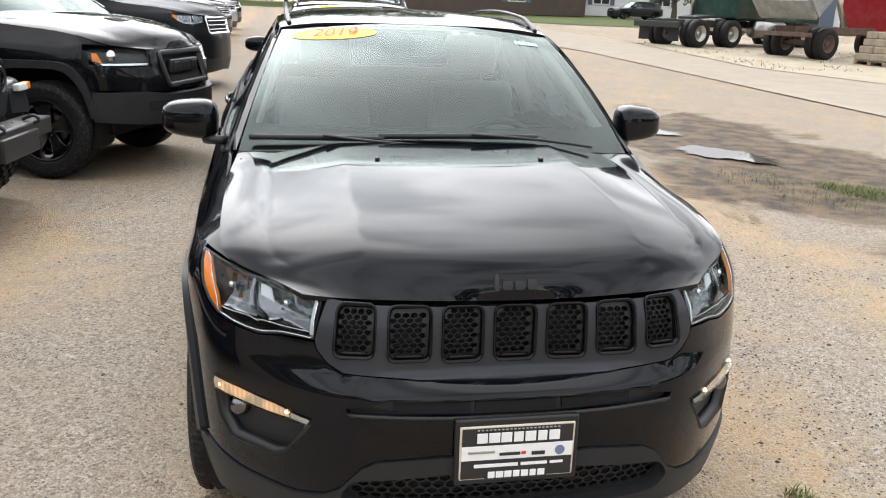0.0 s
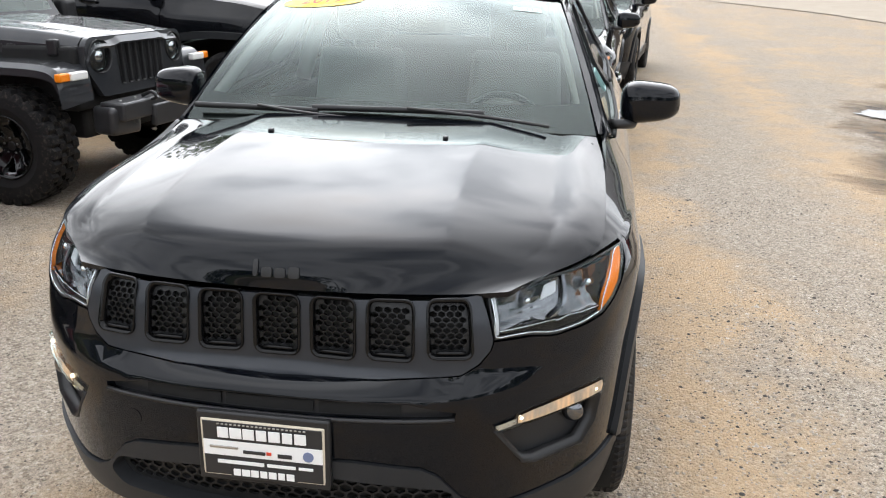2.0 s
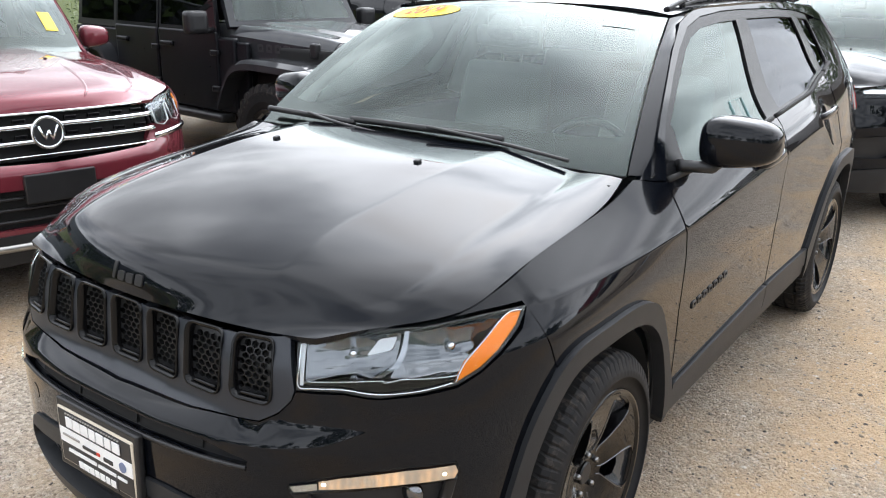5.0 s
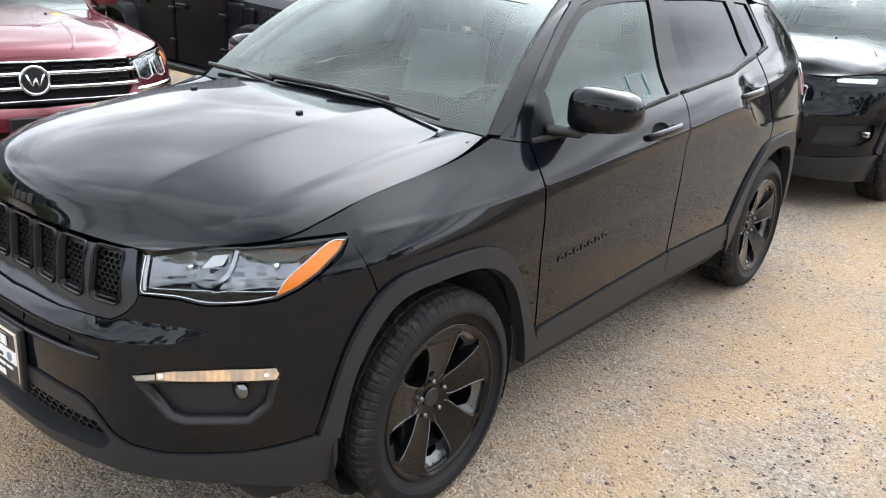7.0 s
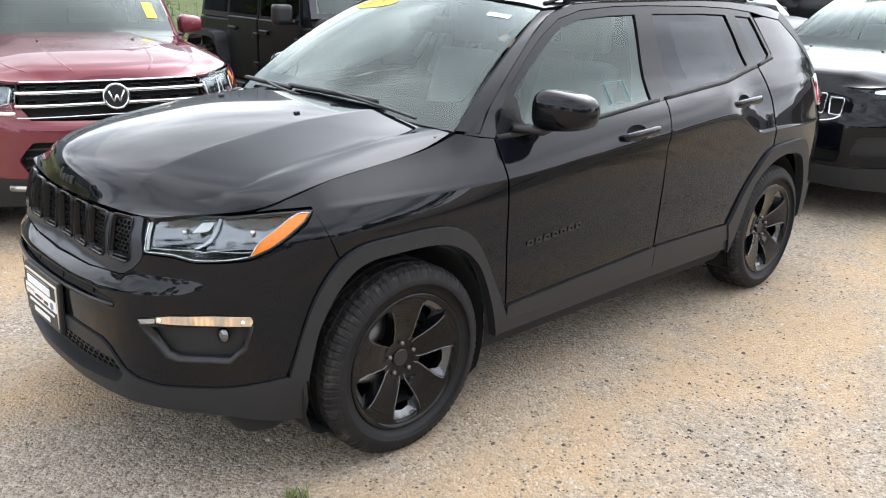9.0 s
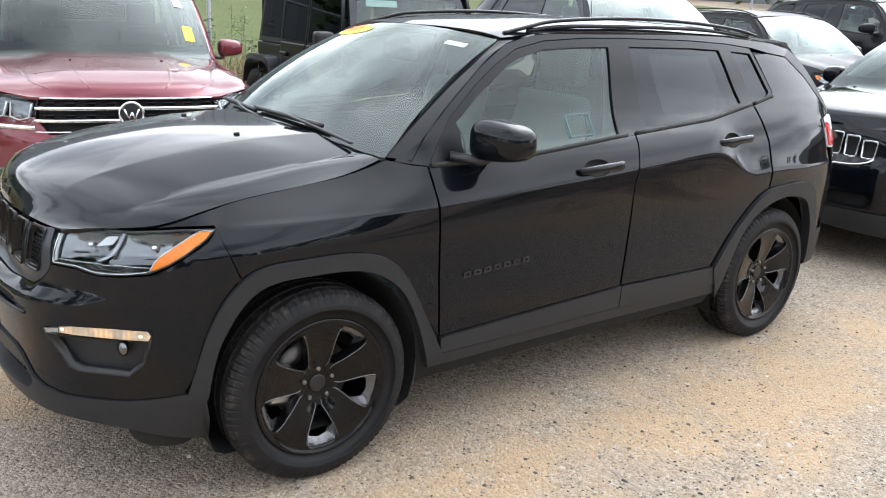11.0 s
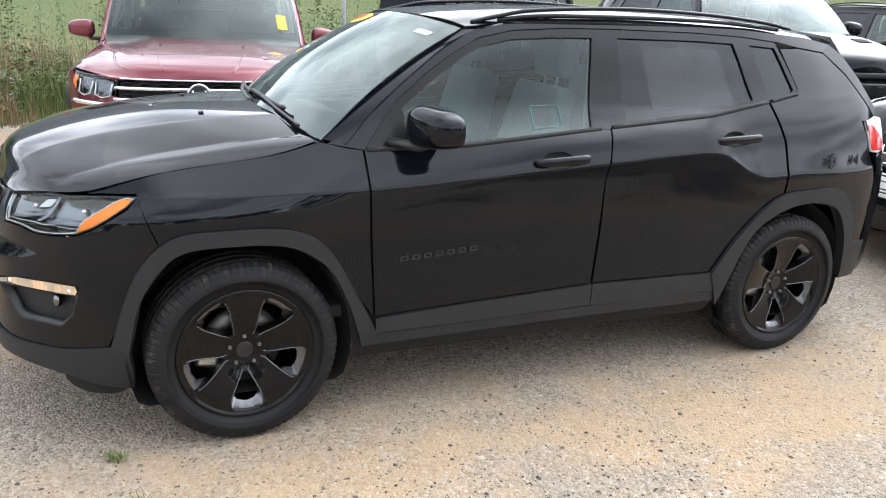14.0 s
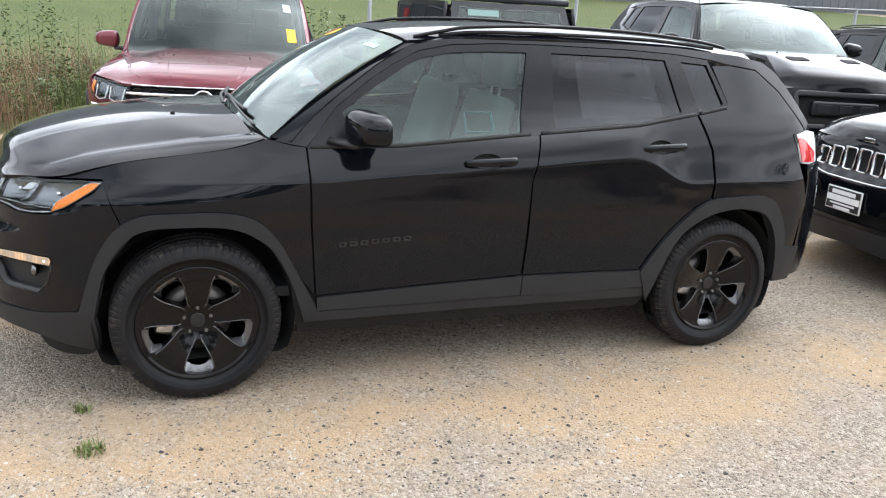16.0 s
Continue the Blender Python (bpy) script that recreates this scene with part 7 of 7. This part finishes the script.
def puddle(x, y, a, b, turn):
    m, t = material("puddle water")
    finish(t, principled(t, color=(0.05, 0.042, 0.03), rough=0.02, spec=0.5))
    loop = []
    for i in range(120):
        w = 2 * math.pi * i / 120
        k = 1 + .35 * noise.noise((math.cos(w) * 1.7 + x, math.sin(w) * 1.7, 1)) + .28 * noise.noise((math.cos(w) * 6 + x, math.sin(w) * 6, 4))
        u, v = a * k * math.cos(w), b * k * math.sin(w)
        loop.append((x + u * math.cos(turn) - v * math.sin(turn), y + u * math.sin(turn) + v * math.cos(turn)))
    z = ground_height(x, y) + .015
    me = panel(loop, lambda u, v: np.stack([u, v, 0 * u + z], 1), .3, thick=0)
    me.materials.append(m)
    tagged(new("puddle", me), "shallow puddle reflecting the bright sky", "puddle", kind="structure")


puddle(4.42, 8.18, .42, .32, -.5)
puddle(4.70, 6.50, .62, .36, -.95)
# concrete apron beyond the gravel
strip("concrete_apron", [(9.6, 6), (9.6, 10), (9.45, 14.8), (8.95, 23.2), (8.3, 26), (3.0, 40), (1.0, 60), (14, 60), (12.4, 40), (12.6, 27.4), (12.2, 19.1), (13.7, 15.4), (16, 6)], CONCRETE, .02, "worn pale concrete apron with a dark joint", "concrete", 1.0)
strip("far_lot", [(12.8, 27.3), (12.4, 19.1), (13.9, 15.4), (17, 4), (40, 4), (40, 33), (16, 33)], earth("dusty lot", (0.38, 0.31, 0.22), (0.46, 0.40, 0.31), 1.0, 60.0), .015, "dusty truck lot with patchy grass", "ground", 2.0)
strip("far_lawn", [(10, 52), (16, 46), (30, 44), (80, 40), (80, 80), (-40, 80), (-40, 66), (0, 62)], LAWN, .03, "far green lawn", "lawn", 4.0)
patch = []
for i in range(1600):
    x = rng.uniform(12.6, 21)
    y = rng.uniform(18.5, 29)
    if noise.noise((x * .5, y * .5, 9)) > .05:
        patch.append((x, y, ground_height(x, y), 1.0))
gather("lot_grass", [blades(rng, patch, .07, .012, .9)], GRASS_BLADE, "patchy grass on the truck lot", "grass")


# ---- fence, grey building, and what stands at the far end ----
GALVANISED = plain("galvanised steel", (0.24, 0.25, 0.26), 0.6, 0.3)
SIDING = earth("grey metal siding", (0.16, 0.175, 0.19), (0.20, 0.215, 0.23), 0.6, 20.0, 0.5, 0.002, 0.2)
RED_ENAMEL = plain("red enamel", (0.45, 0.03, 0.03), 0.4)


def fence():
    posts_y = [-14, -10.4, -6.8, -3.3, .2, 3.65, 7.5, 10.8, 14.1, 17.5, 21, 24.5, 28]
    f = thing("chain_link_fence", "galvanised chain-link fence along the weedy verge", "fence")
    for y in posts_y:
        z = ground_height(-9.5, y)
        part("post", tube([(-9.5, y, z - .1), (-9.5, y, z + 1.95)], .032, 10), GALVANISED, f)
    top = [(-9.5, y, ground_height(-9.5, y) + 1.93) for y in posts_y]
    part("top_rail", tube(top, .02, 8), GALVANISED, f)
    V, F = [], []
    step, h = .085, 1.88
    y = posts_y[0]
    while y < posts_y[-1]:
        for d in (1, -1):
            z = ground_height(-9.5, y)
            a, b = Vector((-9.5 + .002 * d, y, z + .04)), Vector((-9.5 + .002 * d, y + d * h * .62, z + .04 + h))
            w = Vector((0, .0008, -.0005 * d))
            k = len(V)
            V += [a - w, a + w, b + w, b - w]
            F.append((k, k + 1, k + 2, k + 3))
        y += step
    ob = part("wire_net", mesh_of("net", V, F, smooth=False), GALVANISED, f)
    tagged(ob, kind="stuff")


def grey_building():
    b = thing("grey_building", "long grey metal-sided building beyond the lawn", "building")
    x0, z0, h = -57.0, 2.1, 10.5
    part("wall", box((.4, 150, h), (x0 - .2, 30, z0 + h / 2), .02), SIDING, b)
    part("roof", box((26, 152, .5), (x0 - 13, 30, z0 + h + .2), .05), SIDING, b)
    part("plinth", box((.5, 150, .9), (x0 - .1, 30, z0 + .2), .02), CONCRETE, b)
    rib = box((.06, .10, h - .8), (0, 0, 0), .01, 1)
    me = bpy.data.meshes.new("rib")
    rib.to_mesh(me)
    rib.free()
    me.materials.append(SIDING)
    for i in range(150):
        o = part("rib", me, SIDING, b)
        o.location = (x0 + .03, -44 + i * .95, z0 + h / 2 + .4)
    for y, w in ((1.0, 4.5), (33, 2.4), (46, 4.0), (70, 5)):
        # solid near-black block before the wall, as the shade within an open bay
        d = part("bay_shade", box((.3, w, 3.6), (x0 + .02, y, z0 + 2.1), .02), DARK_VOID, b)
        part("bay_frame", box((.12, w + .4, .25), (x0 + .20, y, z0 + 4.0), .02), SIDING, d)
    for y in (-2.6, 27.5):
        c = new("bollard")
        c.data = None
        tagged(c, "red painted steel bollard before the building", "bollard")
        part("pipe", tube([(x0 + 1.2, y, z0 - .4), (x0 + 1.2, y, z0 + 1.9)], .22, 12), RED_ENAMEL, c)
    hy = thing("hydrant", "red fire hydrant on the lawn edge", "hydrant")
    part("barrel", tube([(-47, -9.6, 1.6), (-47, -9.6, 2.5)], .22, 12), RED_ENAMEL, hy)
    part("cap", ball(.26, (-47, -9.6, 2.55)), RED_ENAMEL, hy)
    part("nozzle", tube([(-47, -10.05, 2.25), (-47, -9.15, 2.25)], .13, 10), RED_ENAMEL, hy)


TRUCK_GREEN = paint("dark green truck paint", (0.02, 0.05, 0.04), 0.0, 0.1, 0.3)
TRUCK_RED = paint("faded red truck paint", (0.28, 0.02, 0.025), 0.0, 0.12, 0.3)
DUMP_GREY = earth("worn grey dump bed steel", (0.20, 0.20, 0.20), (0.34, 0.34, 0.33), 3.0, 30.0, 0.6, 0.003)
FRAME_BLACK = plastic("dusty chassis black", (0.03, 0.028, 0.026), 0.7)
RUST = earth("rusty frame steel", (0.10, 0.065, 0.05), (0.16, 0.11, 0.085), 5.0, 60.0, 0.8, 0.003)


def lorry_wheel(parent, at, along, mat=STEEL):
    """A heavy dual wheel; along: the axle's direction in the plan, in degrees."""
    h = new("wheel")
    h.parent, h.matrix_basis = parent, Matrix.Translation(at) @ pose(0, 0, 0, 0, 0, along)
    V, F = lathe([(-.14, .29), (-.15, .36), (-.14, .47), (-.10, .51), (.10, .51), (.14, .47), (.15, .36), (.14, .29)], 40)
    part("tyre", mesh_of("tyre", V, F), TYRE, h)
    V, F = lathe([(.135, .29), (.13, .26), (.0, .20), (-.03, .10), (.06, .09), (.07, .0)], 32)
    V2, F2 = lathe([(-.135, .29), (-.13, .26), (.0, .20), (.03, .10), (-.06, .09), (-.07, .0)], 32)
    part("rim", mesh_of("rim", V, F), mat, h)
    part("rim", mesh_of("rim", V2, F2), mat, h)
    return h


def road_tractor():
    z = ground_height(15, 27)
    m = Matrix.Translation((14.2, 27.6, z)) @ pose(0, 0, 0, 0, 0, 20)
    t = thing("road_tractor", "dark green road tractor chassis with dual rear wheels", "truck", m)
    for x in (0, 1.75):
        for y in (-1.0, -.66, .66, 1.0):
            lorry_wheel(t, (x, y, .51), 90)
        part("axle", tube([(x, -1, .51), (x, 1, .51)], .09, 10), FRAME_BLACK, t)
    for y in (-.42, .42):
        part("frame_rail", box((7.2, .10, .26), (2.4, y, .86), .02), FRAME_BLACK, t)
    part("fifth_wheel", box((1.0, .95, .10), (.9, 0, 1.10), .03, m=pose(0, 0, 0, 0, -5)), FRAME_BLACK, t)
    part("tail_bar", box((.12, 2.3, .22), (-1.15, 0, .80), .03), FRAME_BLACK, t)
    for y in (-.75, .75):
        part("mud_flap", box((.03, .55, .60), (-1.0, y, .52), .01), RUBBER, t)
    for y in (-.95, .95):
        part("fuel_tank", tube([(3.0, y, .72), (4.6, y, .72)], .33, 20), STEEL, t, "dented bright fuel tank")
    part("sleeper", box((1.6, 2.2, 1.35), (2.6, 0, 1.75), .10, 3), TRUCK_GREEN, t, "dark green sleeper box")
    part("cab", box((1.9, 2.2, 1.5), (4.4, 0, 1.75), .12, 3), TRUCK_GREEN, t)
    part("exhaust_stack", tube([(1.65, .95, 1.0), (1.65, .95, 2.5)], .08, 12), STEEL, t)
    for y in (-1.0, 1.0):
        lorry_wheel(t, (6.0, y, .51), 90)
    part("engine_hood", box((2.0, 1.7, 1.2), (6.2, 0, 1.45), .15, 3), TRUCK_GREEN, t)


def tipper():
    z = ground_height(17, 23)
    m = Matrix.Translation((16.6, 23.4, z)) @ pose(0, 0, 0, 0, 0, 18)
    t = thing("tipper_truck", "red tipper truck with a raised grey dump bed", "truck", m)
    for y in (-1.0, -.68, .68, 1.0):
        lorry_wheel(t, (0, y, .51), 90, RUST)
    for y in (-.42, .42):
        part("frame_rail", box((6.4, .10, .24), (2.4, y, .92), .02), RUST, t)
    part("axle", tube([(0, -1, .51), (0, 1, .51)], .09, 10), RUST, t)
    part("underride_bar", box((.12, 2.2, .14), (-.9, 0, .78), .02), RUST, t)
    bed = new("dump_bed")
    bed.parent, bed.matrix_basis = t, pose(-.75, 0, 1.25, 0, -42, 0)
    part("bed_floor", box((3.6, 2.2, .12), (1.8, 0, .06), .02), DUMP_GREY, bed)
    for y in (-1.1, 1.1):
        part("bed_side", box((3.6, .08, .75), (1.8, y, .45), .02), DUMP_GREY, bed)
        for x in (.1, .9, 1.8, 2.7, 3.5):
            part("bed_rib", box((.10, .08, .72), (x, y * 1.06, .44), .015), DUMP_GREY, bed)
    part("bed_front", box((.08, 2.2, .95), (3.58, 0, .52), .02), DUMP_GREY, bed)
    part("tailgate", box((.08, 2.2, .70), (.0, 0, .45), .02), DUMP_GREY, bed)
    part("hoist", tube([(2.2, 0, 1.0), (1.4, 0, 2.3)], .10, 12), STEEL, t)
    part("cab", box((1.9, 2.1, 1.9), (4.2, 0, 1.80), .14, 3), TRUCK_RED, t, "faded red cab")
    for y in (-1.06, 1.06):
        part("cab_window", box((.9, .03, .6), (4.2, y, 2.25), .04), TRIM_BLACK, t)
        lorry_wheel(t, (4.9, y * .95, .51), 90, RUST)
    part("engine_hood", box((1.3, 1.8, .9), (5.6, 0, 1.30), .12, 3), TRUCK_RED, t)


def stone_pallet():
    x, y = 17.9, 20.9
    z = ground_height(x, y)
    p = thing("stone_pallet", "tan landscaping stone stacked on a wooden pallet", "pallet", Matrix.Translation((x, y, z)) @ pose(0, 0, 0, 0, 0, 15))
    wood = earth("weathered pallet wood", (0.30, 0.24, 0.16), (0.40, 0.33, 0.24), 8.0, 60.0)
    rock = earth("tan landscaping stone", (0.30, 0.25, 0.18), (0.42, 0.36, 0.28), 4.0, 40.0)
    for i in range(5):
        part("board", box((.14, 1.2, .02), (-.5 + .25 * i, 0, .13), .004), wood, p)
    for yy in (-.5, 0, .5):
        part("bearer", box((1.2, .10, .10), (0, yy, .06), .006), wood, p)
    r2 = random.Random(3)
    for lay in range(4):
        for i in range(3):
            for j in range(2):
                s = 1 - .10 * lay
                part("stone", box((.40 * s, .55 * s, .22), (-.38 * s + .38 * s * i + r2.uniform(-.03, .03), -.28 * s + .56 * s * j, .26 + .22 * lay), .04, 2, m=pose(0, 0, 0, 0, 0, r2.uniform(-8, 8))), rock, p)


def house(name, label, at, turn, size, wall, roof_mat, windows, height=2.9):
    x, y = at
    z = ground_height(x, y)
    h = thing(name, label, "house", Matrix.Translation((x, y, z)) @ pose(0, 0, 0, 0, 0, turn))
    w, d = size
    part("wall", box((w, d, height), (0, 0, height / 2), .02), wall, h)
    V = [(-w / 2 - .4, -d / 2 - .5, height), (w / 2 + .4, -d / 2 - .5, height), (w / 2 + .4, d / 2 + .5, height), (-w / 2 - .4, d / 2 + .5, height), (-w / 2 - .4, 0, height + d * .28), (w / 2 + .4, 0, height + d * .28)]
    part("roof", mesh_of("roof", V, [(0, 1, 5, 4), (2, 3, 4, 5), (0, 4, 3), (1, 2, 5), (3, 2, 1, 0)], smooth=False), roof_mat, h)
    for i, u in enumerate(windows):
        wn = part("window", box((1.5, .10, 1.2), (u, -d / 2 - .02, 1.55), .02), WHITE_PLASTIC, h)
        for s in (-.36, .36):
            part("pane", box((.62, .04, 1.0), (u + s, -d / 2 - .07, 1.55), .01), TRIM_BLACK, wn)
        for s in (-1.0, 1.0):
            part("shutter", box((.38, .06, 1.25), (u + s, -d / 2 - .04, 1.55), .01), SHUTTER, wn)
    part("door", box((.95, .10, 2.05), (windows[0] - 2.2, -d / 2 - .02, 1.03), .02), SHUTTER, h)
    return h


SHUTTER = plain("blue grey shutter paint", (0.10, 0.13, 0.18), 0.5)
ROOFING = earth("dark roof shingles", (0.07, 0.065, 0.06), (0.11, 0.10, 0.095), 8.0, 60.0)
BROWN_WALL = earth("brown metal wall", (0.085, 0.062, 0.05), (0.11, 0.085, 0.07), 1.0, 30.0, 0.6, 0.002)
WHITE_WALL = earth("white house siding", (0.70, 0.70, 0.68), (0.78, 0.78, 0.76), 2.0, 30.0, 0.7, 0.002)


def tree(x, y, height, seed):
    r = random.Random(seed)
    z = ground_height(x, y)
    t = thing("tree", "leafy green deciduous tree behind the houses", "tree", Matrix.Translation((x, y, z)), group="far trees")
    trunk = [(0, 0, -.1), (.05, .03, height * .2), (-.05, .08, height * .45), (.03, 0, height * .8)]
    part("trunk", tube(spline(trunk, 5), .22, 10, taper=np.linspace(1.2, .25, 16)), BARK, t)
    tips = []
    for i in range(16):
        a = i * 2.4
        b = height * r.uniform(.28, .75)
        l = height * r.uniform(.18, .36)
        e = Vector((l * math.cos(a), l * math.sin(a), b + l * .6))
        part("limb", tube([(0, 0, b), (e.x * .5, e.y * .5, b + l * .25), tuple(e)], .07, 6, taper=[1.2, .7, .25]), BARK, t)
        tips.append(e)
    tips += [Vector((0, 0, height * .9)), Vector((.5, .2, height * .8))]
    V, F = [], []
    for e in tips:
        for c in range(5):
            o = e + Vector((r.gauss(0, 1), r.gauss(0, 1), r.gauss(0, .7))) * height * .07
            for k in range(60):
                p = o + Vector((r.gauss(0, 1), r.gauss(0, 1), r.gauss(0, .8))) * height * .05
                d = Vector((r.uniform(-1, 1), r.uniform(-1, 1), r.uniform(-.6, .6))).normalized() * .16
                s = d.cross(Vector((r.uniform(-1, 1), r.uniform(-1, 1), 1))).normalized() * .09
                b = len(V)
                V += [p - d, p + s, p + d, p - s]
                F.append((b, b + 1, b + 2, b + 3))
    part("crown", mesh_of("crown", V, F, smooth=False), TREE_LEAF, t)


BARK = earth("grey brown bark", (0.09, 0.07, 0.05), (0.15, 0.12, 0.09), 6.0, 40.0)
TREE_LEAF = leaf_material("tree leaf", (0.025, 0.055, 0.012), (0.08, 0.12, 0.03))
def far_woods():
    """A ragged belt of trees all round the far side, behind the walk."""
    r = random.Random(21)
    V, F = [], []
    for i in range(230):
        a = radians(r.uniform(-170, 40) if i < 130 else r.uniform(80, 122))
        d = r.uniform(55, 80) if i < 130 else r.uniform(84, 100)
        x, y = d * math.cos(a), d * math.sin(a)
        h, w = (r.uniform(6.5, 11.5), r.uniform(2.2, 4.2)) if i < 130 else (r.uniform(14, 22), r.uniform(4, 7))
        z0 = ground_height(x, y)
        for k in range(260):
            u = r.random() ** .7
            q = w * (1.0 - .75 * abs(u - .45)) * r.random() ** .5
            b = r.uniform(0, 6.28)
            p = Vector((x + q * math.cos(b), y + q * math.sin(b), z0 + h * u))
            e = Vector((r.uniform(-1, 1), r.uniform(-1, 1), r.uniform(-.7, .7))).normalized() * r.uniform(.35, .75)
            s = e.cross(Vector((r.uniform(-1, 1), r.uniform(-1, 1), 1))).normalized() * r.uniform(.25, .5)
            n = len(V)
            V += [p - e, p + s, p + e, p - s]
            F.append((n, n + 1, n + 2, n + 3))
    ob = new("far_woods", mesh_of("woods", V, F, smooth=False))
    ob.data.materials.append(TREE_LEAF)
    tagged(ob, "ragged belt of dark green trees far off", "woods", kind="stuff")


far_woods()
fence()
grey_building()
road_tractor()
tipper()
stone_pallet()
house("brown_shed", "low brown metal shed at the end of the lot", (12.5, 68), 5, (22, 9), BROWN_WALL, ROOFING, [-6.0, 5.0], 3.4)
house("white_house", "white sided house with shuttered windows", (32.5, 73), -6, (17, 8), WHITE_WALL, ROOFING, [-5.0, .5, 5.5], 2.9)
house("white_garage", "white sided garage beside the trucks", (34, 50), -10, (10, 8), WHITE_WALL, ROOFING, [2.0], 3.0)
tree(28.5, 58, 5.0, 2)
tree(20.0, 88, 11, 3)
tree(44, 66, 10, 4)
tree(-6, 92, 12, 5)
plain_suv("far_sedan", "dark parked car before the white house", DARK_GREY_PAINT, (25.5, 63.5, 185), (-.93, 0, .35, 1.0, 2.80, 3.65), (0, .34, .82, .95, 1.42), 1.0, .33)
